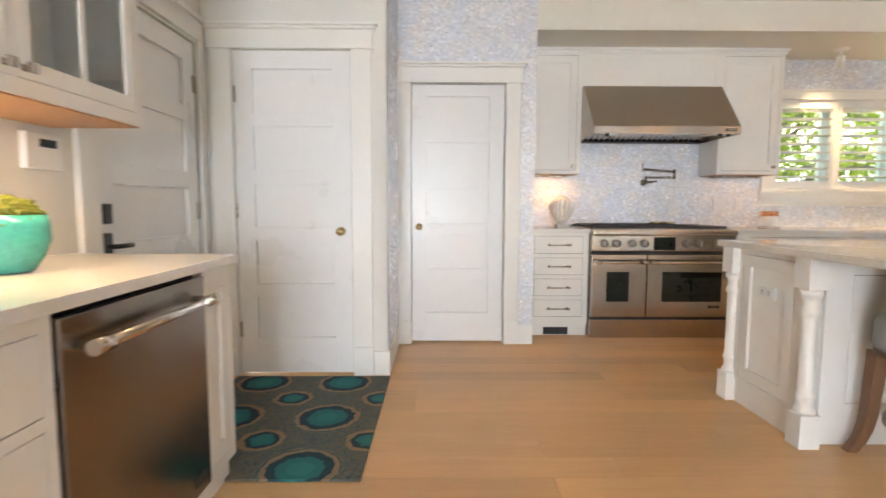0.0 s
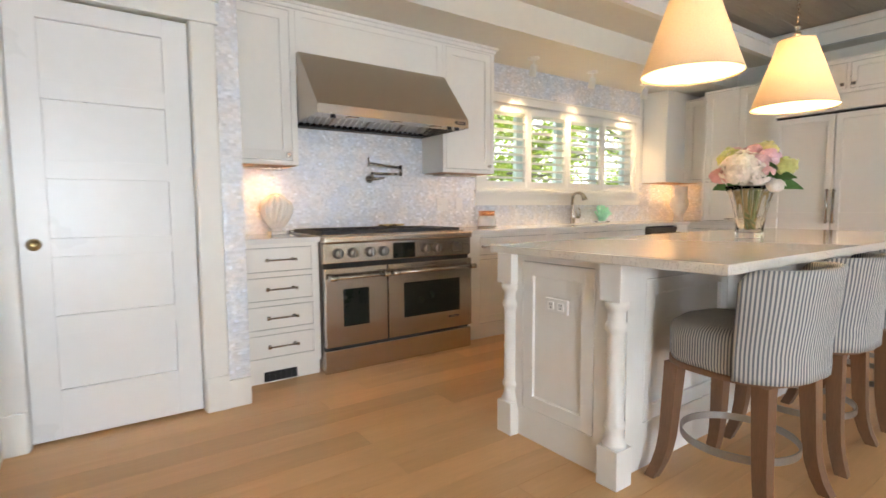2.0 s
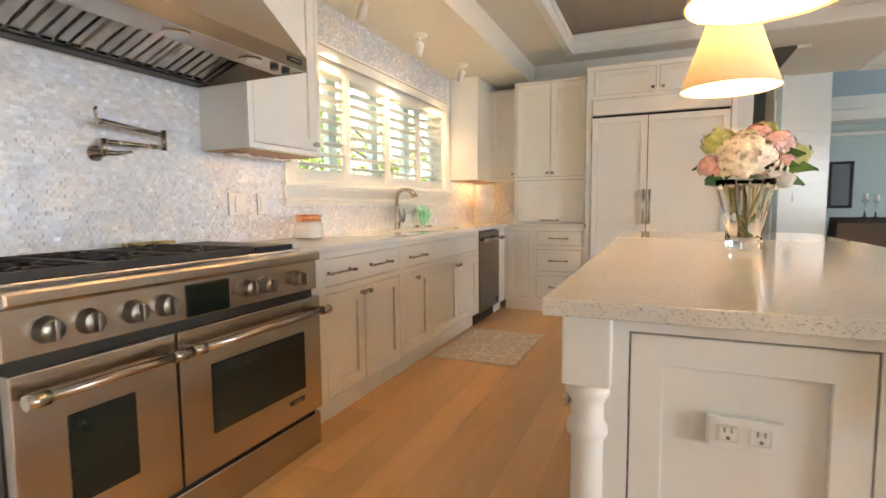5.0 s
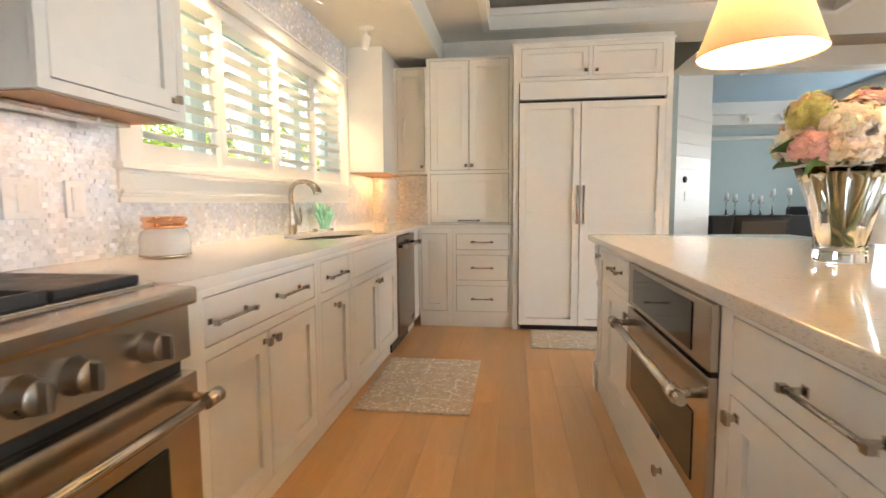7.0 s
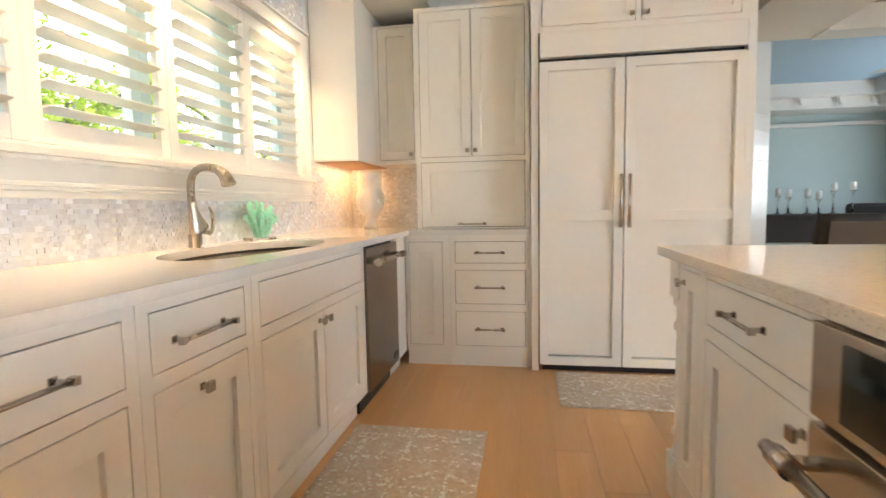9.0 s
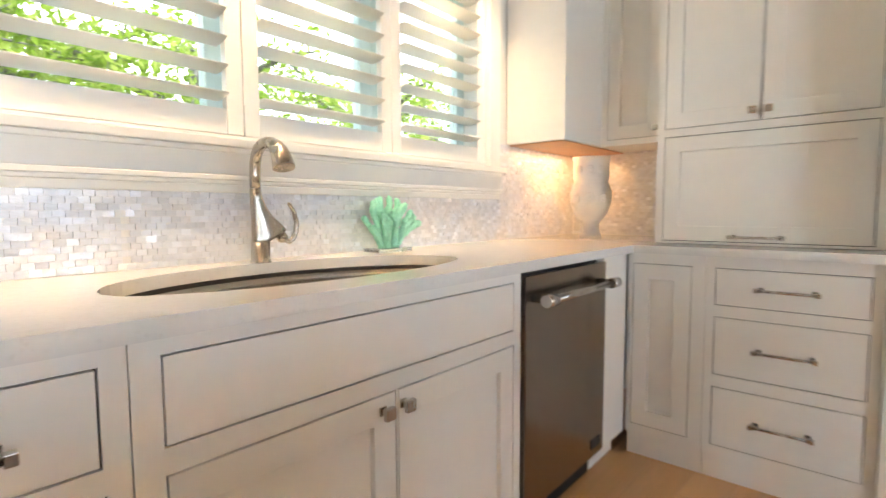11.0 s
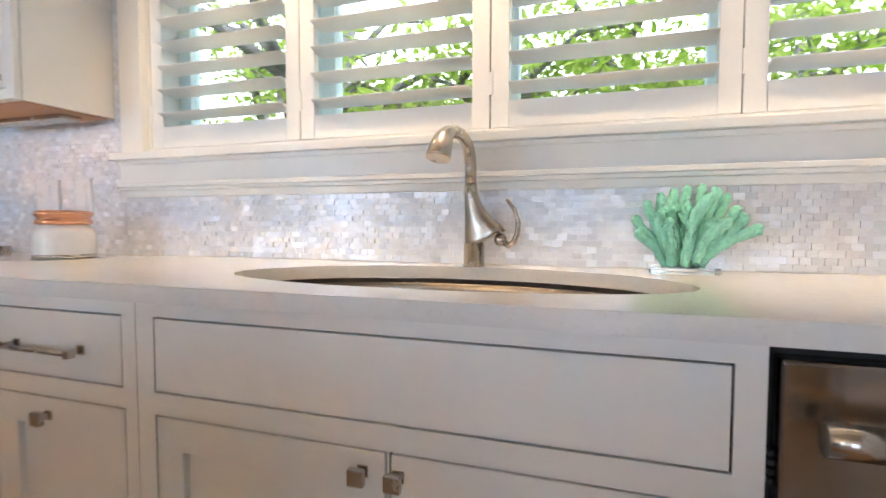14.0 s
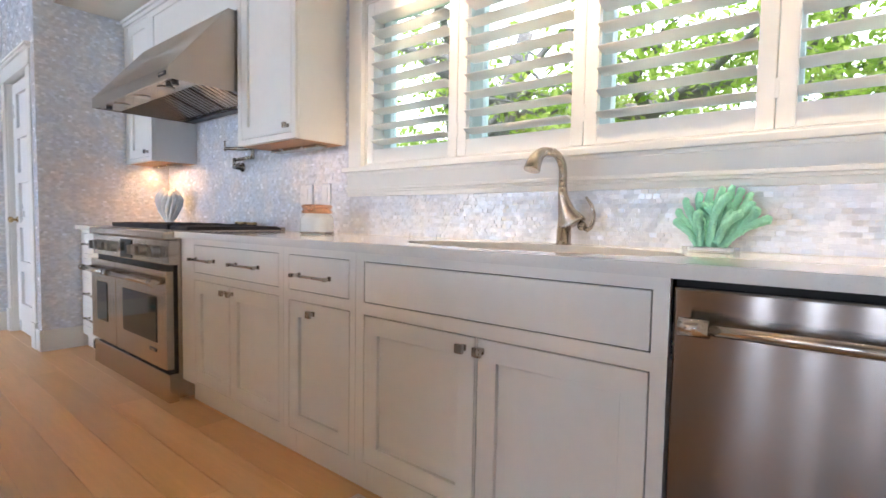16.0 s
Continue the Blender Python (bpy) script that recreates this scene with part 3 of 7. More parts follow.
# south side with three glass-door openings, never in view but in the reflections
south = boxes((-1.5, -3.6, 0, -1.2, -3.42, 3.1), (0.8, -3.6, 0, 1.1, -3.42, 3.1), (3.1, -3.6, 0, 4.1, -3.42, 3.1), (4.4, -3.6, 0, 4.8, -3.42, 3.1), (5.1, -3.6, 0, 5.5, -3.42, 3.1), (5.8, -3.6, 0, 6.9, -3.42, 3.1), (-1.2, -3.6, 2.3, 5.8, -3.42, 3.1), (4.1, -3.6, 0, 5.8, -3.42, 0.35))
structure("wall_south", south, TAUPE, "unseen wall coloured dark for reflections, with tall glass door openings", "wall")
structure("wall_south_return", boxes((6.75, -3.42, 0, 6.9, -2.85, 3.1)), WALL, "short return wall towards the living room", "wall")
structure("wall_far", boxes((13.0, -3.0, 0, 13.15, 5.2, 3.4)), AQUA, "pale aqua wall at the end of the living room", "wall")
structure("wall_living", boxes((6.9, -3.0, 0, 9.4, -2.85, 3.4), (9.4, -3.0, 0, 11.45, -2.85, 0.75), (9.4, -3.0, 2.05, 11.45, -2.85, 3.4), (11.45, -3.0, 0, 13.15, -2.85, 3.4)), AQUA, "pale aqua living room wall with a large window", "wall")
structure("wall_hall_north", boxes((6.82, 5.06, 0, 13.0, 5.2, 3.4)), AQUA, "pale aqua hall wall", "wall")
structure("wall_hall_end", boxes((10.6, 1.66, 0, 10.72, 2.02, 3.0), (10.6, 2.02, 2.05, 10.72, 2.75, 3.0), (10.6, 2.75, 0, 10.72, 5.06, 3.0)), AQUA, "pale aqua wall at the end of the hall with a dark doorway", "wall")
# the unlit room's dimness is put into this wall's dark grey
structure("wall_hall_room", boxes((11.6, 1.66, 0, 11.7, 5.06, 3.0)), GREY_CLOTH, "wall coloured dark grey for the dimness of the room behind the doorway", "wall")

# shiplap wall set at forty-five degrees, each board proud of its joint
ship = structure("wall_shiplap", turned(boxes((0, 0.012, 0, 1.24, 0.12, 2.9)), pose(8.27, 1.68, 0, 0, 0, -41.5)), TRIM, "white painted shiplap wall turned at an angle", "wall")
for i in range(14):
    part("board", turned(boxes((0, 0, 0.17 * i + 0.004, 1.24, 0.012, 0.17 * (i + 1)), bevel=0.002), pose(8.27, 1.68, 0, 0, 0, -41.5)), TRIM, ship)
structure("wall_shiplap_return", boxes((8.29, 1.60, 0, 10.6, 1.68, 2.9)), AQUA, "aqua hall side of the shiplap wall", "wall")

# floor boards along the counter run
W = 0.163
SUB = structure("floor", boxes((-1.5, -3.6, -0.12, 13.15, 5.3, -0.006)), OAK, "light oak plank floor with a satin finish", "floor")
rng = random.Random(4)
plank_mesh = {}
spare = bmesh.new()
row = 0
y = -2.8
while y < 5.1:
    x = -1.5
    while x < 12.9:
        length = rng.choice((1.2, 1.5, 1.8, 2.1, 2.4)) if x > -1.5 else rng.choice((0.6, 0.9, 1.2, 1.5))
        near = 0.35 < y < 4.6 and x < 6.4
        if near:
            if length not in plank_mesh:
                bm = boxes((0, 0, -0.006, length - 0.0012, W - 0.0012, 0.0))
                me = bpy.data.meshes.new("plank")
                bm.to_mesh(me)
                bm.free()
                me.materials.append(OAK)
                plank_mesh[length] = me
            ob = new("plank", plank_mesh[length])
            ob.parent = SUB
            ob.location = (x, y, 0)
        else:
            box(spare, x, y, -0.006, x + length - 0.0012, y + W - 0.0012, 0)
        x += length
    y += W
part("far_planks", spare, OAK, SUB, kind="stuff")

# ceiling: lower plane with a raised tray over the island, a deep soffit over the counter
LOW, HIGH = 2.72, 2.93
TX0, TX1, TY0, TY1 = 0.9, 6.40, 0.9, 3.93
structure("ceiling", boxes((-1.5, -3.6, LOW, 7.05, TY0, 3.05), (-1.5, TY1, LOW, 7.05, 5.3, 3.05), (-1.5, TY0, LOW, TX0, TY1, 3.05), (TX1, TY0, LOW, 7.05, TY1, 3.05)), CEILING, "cream painted lower ceiling round the tray", "ceiling")
tray = bmesh.new()
y = TY0 - 0.1
while y < TY1 + 0.1:
    box(tray, TX0 - 0.1, y, HIGH, TX1 + 0.1, y + 0.097, HIGH + 0.02)
    y += 0.1
box(tray, TX0 - 0.1, TY0 - 0.1, HIGH + 0.008, TX1 + 0.1, TY1 + 0.1, HIGH + 0.1)
structure("ceiling_tray", tray, BOARD, "grey-brown stained beadboard inside the tray", "ceiling")
trim = bmesh.new()
for drop, out, top in ((-0.012, 0.055, LOW + 0.03), (0.03, 0.035, LOW + 0.12), (0.12, 0.06, LOW + 0.175)):
    z0, z1 = LOW + drop, top
    box(trim, TX0 - 0.01, TY0 - 0.01, z0, TX1 + 0.01, TY0 + out, z1)
    box(trim, TX0 - 0.01, TY1 - out, z0, TX1 + 0.01, TY1 + 0.01, z1)
    box(trim, TX0 - 0.01, TY0 + out, z0, TX0 + out, TY1 - out, z1)
    box(trim, TX1 - out, TY0 + out, z0, TX1 + 0.01, TY1 - out, z1)
structure("tray_trim", trim, TRIM, "white stepped moulding round the ceiling tray", "trim")
structure("soffit", boxes((0.866, 4.36, 2.49, EAST, NORTH + 0.008, LOW)), CEILING, "cream painted soffit above the wall cabinets", "soffit")
# ceilings of hall and living room
structure("ceiling_hall", boxes((7.05, 1.72, 3.02, 10.8, 5.2, 3.1), (7.05, 1.60, LOW - 0.03, 9.4, 1.72, 3.1), (7.05, 0.80, LOW, 8.5, 1.60, 3.1), (10.72, 1.6, 2.6, 13.0, 5.2, 3.1)), CEILING, "raised grey hall ceiling behind a white beam", "ceiling")
structure("ceiling_dining", boxes((7.05, -3.0, 2.93, 8.3, 0.80, 3.1)), BOARD, "stained beadboard inside the dining tray", "ceiling")
structure("dining_beam", boxes((8.2, -3.0, LOW - 0.02, 8.5, 0.80, 3.1)), TRIM, "white boxed ceiling beam", "beam")
structure("ceiling_living", boxes((8.5, -3.0, 3.02, 13.15, 1.6, 3.4)), LIVING_CEILING, "pale blue living room ceiling", "ceiling")
structure("living_cornice", boxes((12.3, -2.85, 2.62, 13.0, 1.6, 3.02), (8.5, -2.85, 2.62, 12.3, -2.15, 3.02), (12.1, -2.15, 2.80, 12.3, 1.6, 3.02), (8.5, -2.15, 2.80, 12.1, -1.95, 3.02),
          (12.86, -2.85, 2.40, 13.0, 1.6, 2.46), (8.5, -2.85, 2.40, 12.86, -2.71, 2.46)), TRIM, "white stepped cornice and crown in the living room", "cornice")
# unseen slabs outside the ceilings, added so that no daylight leaks in
structure("roof", boxes((-1.7, -3.8, 3.42, 13.3, 5.5, 3.55), (-1.7, 5.32, 2.95, 13.3, 5.5, 3.42), (-1.7, -3.8, 3.1, 13.3, -3.6, 3.42), (-1.7, -3.6, 3.05, -1.5, 5.32, 3.42)), TRIM, "plain white flat slabs added out of view to block daylight", "roof")

# baseboards
base = bmesh.new()
for r in ((-0.29, 3.478, 0, -0.19, 3.498, 0.16), (-0.204, 3.49, 0, -0.188, 4.23, 0.16), (0.76, 4.228, 0, 0.876, 4.248, 0.155), (0.866, 4.248, 0, 0.882, 4.49, 0.155), (6.70, 2.122, 0, 6.82, 2.138, 0.16)):
    box(base, *r, bevel=0.003)
structure("baseboard", base, TRIM, "tall white painted baseboard", "baseboard")

# ---------------------------------------------------------------- doors and casings
def panel_door(name, x0, x1, y, top, mat, label, knob_x, hinges=None):
    """A white door with flat rails and shallow sunk panels, facing south."""
    d = thing(name, label, "door", kind="structure")
    bm = boxes((x0, y + 0.022, 0.012, x1, y + 0.045, top - 0.004))
    box(bm, x0, y, 0.012, x0 + 0.115, y + 0.022, top - 0.004, bevel=0.002)
    box(bm, x1 - 0.115, y, 0.012, x1, y + 0.022, top - 0.004, bevel=0.002)
    for z0, z1 in ((0.012, 0.245), (0.513, 0.60), (0.877, 0.965), (1.24, 1.325), (1.60, 1.685), (1.955, top - 0.004)):
        box(bm, x0 + 0.115, y, z0, x1 - 0.115, y + 0.022, z1, bevel=0.002)
    part("panel", bm, mat, d)
    part("knob", turned(lathe([(0.027, 0), (0.027, 0.005), (0.011, 0.008), (0.010, 0.028), (0.022, 0.034), (0.027, 0.046), (0.022, 0.058), (0.004, 0.062)]), pose(knob_x, y, 0.94, 90)), BRASS, d, "round aged brass knob")
    for z in hinges or ():
        part("hinge", boxes((x0 - 0.028, y - 0.008, z - 0.05, x0 + 0.012, y + 0.002, z + 0.05), bevel=0.003), NICKEL, d, "brushed nickel butt hinge")
    return d


def casing(name, x0, x1, y, top, label, w=0.125):
    bm = boxes((x0 - w, y - 0.002, 0, x0, y + 0.016, top), (x1, y - 0.002, 0, x1 + w, y + 0.016, top), (x0 - w - 0.012, y - 0.008, top, x1 + w + 0.012, y + 0.016, top + 0.105), bevel=0.003)
    box(bm, x0 - w - 0.03, y - 0.024, top + 0.105, x1 + w + 0.03, y + 0.016, top + 0.125, bevel=0.004)
    box(bm, x0 - w - 0.045, y - 0.036, top + 0.125, x1 + w + 0.045, y + 0.016, top + 0.142, bevel=0.004)
    box(bm, x0 - w - 0.02, y - 0.014, top - 0.012, x1 + w + 0.02, y + 0.016, top + 0.004, bevel=0.003)
    box(bm, x0 - w - 0.004, y - 0.012, 0, x0 - 0.004, y + 0.016, 0.19, bevel=0.003)
    box(bm, x1 + 0.004, y - 0.012, 0, x1 + w + 0.004, y + 0.016, 0.19, bevel=0.003)
    box(bm, x0 - 0.004, y + 0.016, 0, x0 + 0.004, y + 0.12, top)
    box(bm, x1 - 0.004, y + 0.016, 0, x1 + 0.004, y + 0.12, top)
    box(bm, x0 - 0.004, y + 0.016, top - 0.004, x1 + 0.004, y + 0.12, top + 0.004)
    return structure(name, bm, TRIM, label, "trim")


panel_door("door_1", -1.163, -0.432, 3.512, 2.07, DOOR, "closed white five-panel closet door with a brass knob", -0.50, (1.80, 1.07, 0.30))
casing("door_trim_1", -1.17, -0.425, 3.484, 2.08, "white door casing with a crowned head")
panel_door("door_2", -0.088, 0.637, 4.285, 2.05, DOOR, "closed white panelled pantry door with a brass knob", -0.032)
casing("door_trim_2", -0.095, 0.645, 4.234, 2.06, "white pantry door casing with a crowned head", 0.112)
# entrance door on the west side, closed
d3 = thing("door_3", "closed cream panelled entrance door with dark lock", "door", pose(-1.36, 2.48, 0, 0, 0, 90), kind="structure")
bm = boxes((0, 0.022, 0.012, 0.93, 0.045, 2.07))
box(bm, 0, 0, 0.012, 0.12, 0.022, 2.07, bevel=0.002)
box(bm, 0.81, 0, 0.012, 0.93, 0.022, 2.07, bevel=0.002)
for z0, z1 in ((0.012, 0.25), (0.82, 0.93), (1.20, 1.30), (1.60, 1.69), (1.95, 2.07)):
    box(bm, 0.12, 0, z0, 0.81, 0.022, z1, bevel=0.002)
part("panel", bm, DOOR, d3)
part("lock", boxes((0.015, -0.025, 1.02, 0.075, 0, 1.11), bevel=0.006), BLACK, d3, "dark square deadbolt")
lev = boxes((0.015, -0.02, 0.84, 0.075, 0, 0.98), bevel=0.006)
tube([(0.045, -0.02, 0.92), (0.045, -0.055, 0.92), (0.09, -0.062, 0.92), (0.15, -0.06, 0.92)], 0.011, bm=lev)
part("lever", lev, BLACK, d3, "dark lever with a square plate")
for z in (1.83, 1.07, 0.25):
    part("hinge", boxes((0.90, -0.008, z - 0.05, 0.95, 0.002, z + 0.05), bevel=0.003), NICKEL, d3)
bm = boxes((-1.362, 2.35, 0, -1.325, 2.47, 2.09), (-1.362, 3.42, 0, -1.325, 3.485, 2.09), (-1.362, 2.34, 2.09, -1.32, 3.485, 2.20), (-1.362, 2.31, 2.20, -1.295, 3.485, 2.225), bevel=0.003)
structure("door_trim_3", bm, TRIM, "cream casing round the entrance door", "trim")


# ---------------------------------------------------------------- cabinets
def cells(w, z0, z1, holes, depth=0.02):
    """A face frame: the rectangle less its holes, as bars."""
    xs = sorted({0.0, w, *(v for h in holes for v in h[:2])})
    zs = sorted({z0, z1, *(v for h in holes for v in h[2:4])})
    bm = bmesh.new()
    for xa, xb in zip(xs, xs[1:]):
        start = None
        for za, zb in zip(zs, zs[1:]):
            cx, cz = (xa + xb) / 2, (za + zb) / 2
            solid = not any(h[0] < cx < h[1] and h[2] < cz < h[3] for h in holes)
            if solid and start is None:
                start = za
            if start is not None and (not solid or zb == zs[-1]):
                box(bm, xa, 0, start, xb, depth, zb if solid else za)
                start = None
    return bm


def frame_ring(x0, x1, z0, z1, rail, y0, y1):
    """A closed frame of four members, eased along its edges."""
    bm = bmesh.new()
    loops = []
    for k, y in ((0.0, y0), (rail, y0), (rail, y1), (0.0, y1)):
        loops.append([bm.verts.new((x, y, z)) for x, z in ((x0 + k, z0 + k), (x1 - k, z0 + k), (x1 - k, z1 - k), (x0 + k, z1 - k))])
    for a, b in zip(loops, loops[1:] + loops[:1]):
        for i in range(4):
            bm.faces.new((a[i], a[(i + 1) % 4], b[(i + 1) % 4], b[i]))
    bmesh.ops.recalc_face_normals(bm, faces=bm.faces)
    sharp = [e for e in bm.edges if abs(e.calc_face_angle(0.0)) > 0.5]
    bmesh.ops.bevel(bm, geom=sharp, offset=0.0013, segments=1, affect="EDGES")
    return bm


def front(parent, name, x0, x1, z0, z1, style, y=0.0, rail=0.062, gap=0.0033, label=""):
    """An inset door or drawer front: shaker with a sunk panel, or a plain slab."""
    x0, x1, z0, z1 = x0 + gap, x1 - gap, z0 + gap, z1 - gap
    if style == "slab":
        bm = boxes((x0, y, z0, x1, y + 0.018, z1), bevel=0.0015)
    else:
        bm = frame_ring(x0, x1, z0, z1, rail, y, y + 0.0195)
    f = part(name, bm, CABINET, parent, label)
    # shade in the gap is a near-black sheet and four strips
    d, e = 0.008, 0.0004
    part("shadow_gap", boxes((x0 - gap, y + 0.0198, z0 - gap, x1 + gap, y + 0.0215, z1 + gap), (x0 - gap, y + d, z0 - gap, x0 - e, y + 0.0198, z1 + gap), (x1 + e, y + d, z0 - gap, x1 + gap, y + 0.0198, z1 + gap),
                             (x0 - e, y + d, z0 - gap, x1 + e, y + 0.0198, z0 - e), (x0 - e, y + d, z1 + e, x1 + e, y + 0.0198, z1 + gap)), SHADOW_GAP, f, "near-black strips painted as shade in the gap round the front")
    if style != "slab":
        part("door_panel", boxes((x0 + rail - 0.003, y + 0.0150, z0 + rail - 0.003, x1 - rail + 0.003, y + 0.0192, z1 - rail + 0.003)), CABINET, f)
    return f


def pull(parent, x, z, length=0.2, y=0.0, upright=False):
    h = length / 2
    bm = bmesh.new()
    tube([(-h - 0.008, -0.032, 0), (h + 0.008, -0.032, 0)], 0.0055, 10, bm)
    for s in (-1, 1):
        tube([(s * (h - 0.006), 0, 0), (s * (h - 0.006), -0.036, 0)], 0.0065, 10, bm)
        box(bm, s * (h - 0.006) - 0.009, -0.003, -0.009, s * (h - 0.006) + 0.009, 0, 0.009)
        box(bm, s * (h + 0.006) - 0.007, -0.040, -0.008, s * (h + 0.006) + 0.007, -0.024, 0.008, bevel=0.0015)
    if upright:
        turned(bm, pose(0, 0, 0, 0, 90, 0))
    return part("pull_handle", turned(bm, pose(x, y, z)), NICKEL, parent, "slim brushed nickel bar pull")


def knob(parent, x, z, y=0.0):
    bm = boxes((x - 0.014, y - 0.030, z - 0.014, x + 0.014, y - 0.018, z + 0.014), bevel=0.003)
    box(bm, x - 0.006, y - 0.02, z - 0.006, x + 0.006, y, z + 0.006)
    box(bm, x - 0.009, y - 0.004, z - 0.009, x + 0.009, y, z + 0.009)
    return part("knob", bm, NICKEL, parent, "small square brushed nickel knob")


def cabinet(name, label, m, w, z0, z1, depth, fronts, plinth=None, group="", side=None):
    """fronts: (x0, x1, z0, z1, kind, hardware...), hardware (x, z) pairs."""
    c = thing(name, label, "cabinet", m, group)
    part("body", boxes((0.0, 0.0225, z0, w, depth, z1)), CABINET, c)
    part("face_frame", cells(w, z0, z1, [f[:4] for f in fronts]), CABINET, c)
    for x0, x1, za, zb, kind, *hard in fronts:
        f = front(c, "drawer_front" if kind in ("slab", "drawer") else "door", x0, x1, za, zb, "shaker" if kind == "door" else "slab")
        for h in hard:
            if h[0] == "k":
                knob(f, h[1], h[2])
            elif h[0] == "v":
                pull(f, h[1], h[2], h[3], upright=True)
            else:
                pull(f, h[1], h[2], h[3])
    if plinth is not None:
        part("plinth", boxes((0, plinth, 0.0, w, depth, z0), bevel=0.002), CABINET, c)
    return c


FACE = 4.487
GB, GU = "base cabinets along the window wall", "wall cabinets"
dz = ((0.705, 0.855), (0.525, 0.672), (0.345, 0.492), (0.165, 0.312))
cab = cabinet("drawer_cabinet", "white four-drawer base cabinet beside the range", pose(0.884, FACE, 0), 0.505, 0.10, 0.884, 0.62,
              [(0.045, 0.46, a, b, "drawer", ("p", 0.2525, (a + b) / 2, 0.17)) for a, b in dz], 0.03, GB)
part("vent_grille", boxes((0.14, 0.026, 0.008, 0.35, 0.034, 0.07)), BLACK, cab, "black toe-kick vent")
for x in (0.175, 0.21, 0.245, 0.28, 0.315):
    part("slat", boxes((x - 0.003, 0.022, 0.01, x + 0.003, 0.03, 0.068)), IRON, cab)
cabinet("base_cabinet", "white base cabinet with one wide drawer and two doors", pose(2.606, FACE, 0), 0.950, 0.125, 0.884, 0.62,
        [(0.145, 0.917, 0.707, 0.85, "slab", ("p", 0.265, 0.778, 0.2), ("p", 0.665, 0.778, 0.2)), (0.145, 0.500, 0.14, 0.672, "door", ("k", 0.470, 0.638)), (0.506, 0.917, 0.14, 0.672, "door", ("k", 0.534, 0.638))], 0.06, GB)
cabinet("base_cabinet", "narrow white base cabinet with one drawer and door", pose(3.558, FACE, 0), 0.445, 0.125, 0.884, 0.62,
        [(0.035, 0.410, 0.707, 0.85, "slab", ("p", 0.205, 0.772, 0.2)), (0.035, 0.415, 0.14, 0.668, "door", ("k", 0.20, 0.628))], 0.06, GB)
sink_cab = cabinet("sink_cabinet", "white sink base cabinet with a false drawer panel and two doors", pose(4.005, FACE, 0), 1.036, 0.125, 0.70, 0.62,
        [(0.042, 0.52, 0.14, 0.665, "door", ("k", 0.478, 0.628)), (0.524, 1.0, 0.14, 0.665, "door", ("k", 0.540, 0.628))], 0.06, GB)
part("apron_frame", cells(1.036, 0.70, 0.884, [(0.042, 1.0, 0.707, 0.85)]), CABINET, sink_cab)
front(sink_cab, "drawer_front", 0.042, 1.0, 0.707, 0.85, "slab")
cabinet("corner_filler", "white filler panel in the counter corner", pose(5.652, FACE, 0), 0.235, 0.10, 0.884, 0.62, [], 0.05, GB)
# return run, facing west
cabinet("base_cabinet", "white corner base cabinet with one shaker door", pose(5.89, 4.480, 0, 0, 0, -90), 0.30, 0.105, 0.884, 0.79, [(0.02, 0.25, 0.142, 0.838, "door")], 0.025, "base cabinets by the refrigerator")
dz = ((0.694, 0.838), (0.423, 0.65), (0.142, 0.376))
cabinet("drawer_cabinet", "white three-drawer base cabinet beside the refrigerator", pose(5.89, 4.178, 0, 0, 0, -90), 0.523, 0.105, 0.884, 0.79,
        [(0.03, 0.49, a, b, "drawer", ("p", 0.26, (a + b) / 2, 0.17)) for a, b in dz], 0.025, "base cabinets by the refrigerator")
cabinet("appliance_garage", "tall white countertop cabinet with two doors over a lift-up door", pose(6.07, 4.432, 0, 0, 0, -90), 0.772, COUNTER + 0.002, 2.40, 0.61,
        [(0.03, 0.383, 1.405, 2.375, "door", ("k", 0.358, 1.445)), (0.386, 0.742, 1.405, 2.375, "door", ("k", 0.412, 1.445)), (0.03, 0.742, 0.925, 1.372, "door", ("p", 0.386, 0.948, 0.17))], None, GU)
# wall cabinets
UP0, UP1, UF = 1.395, 2.44, 4.80


def wall_cabinet(label, x0, x1, fronts):
    c = cabinet("wall_cabinet", label, pose(x0, UF, 0), x1 - x0, UP0, UP1, 0.318, fronts, None, GU)
    part("underside", boxes((0.01, 0.03, UP0 - 0.004, x1 - x0 - 0.01, 0.30, UP0 - 0.001)), COPPER_UNDER, c, "warm wood underside")
    part("lamp_strip", boxes((0.06, 0.17, UP0 - 0.022, x1 - x0 - 0.06, 0.24, UP0 - 0.005), bevel=0.003), NICKEL, c, "slim lamp under the cabinet")
    return c


wall_cabinet("white shaker wall cabinet beside the range hood", 0.876, 1.386, [(0.075, 0.47, 1.425, 2.425, "door", ("k", 0.435, 1.46))])
wall_cabinet("white shaker wall cabinet between hood and window", 2.612, 3.172, [(0.035, 0.525, 1.425, 2.425, "door", ("k", 0.497, 1.46))])
valance = thing("hood_panel", "white panel above the range hood", "panel", pose(1.388, UF, 0))
part("panel", cells(1.222, 2.155, UP1, [(0.05, 1.17, 2.19, 2.40)]), CABINET, valance)
part("inset", boxes((0.05, 0.009, 2.19, 1.17, 0.016, 2.40), (0.0, 0.02, 2.155, 1.222, 0.318, UP1)), CABINET, valance)
crown = boxes((0.876, UF - 0.012, UP1 + 0.001, 3.184, NORTH, UP1 + 0.028), (0.876, UF - 0.028, UP1 + 0.028, 3.20, NORTH, 2.489), bevel=0.003)
structure("cabinet_crown", crown, TRIM, "white crown strip over the wall cabinets", "trim")
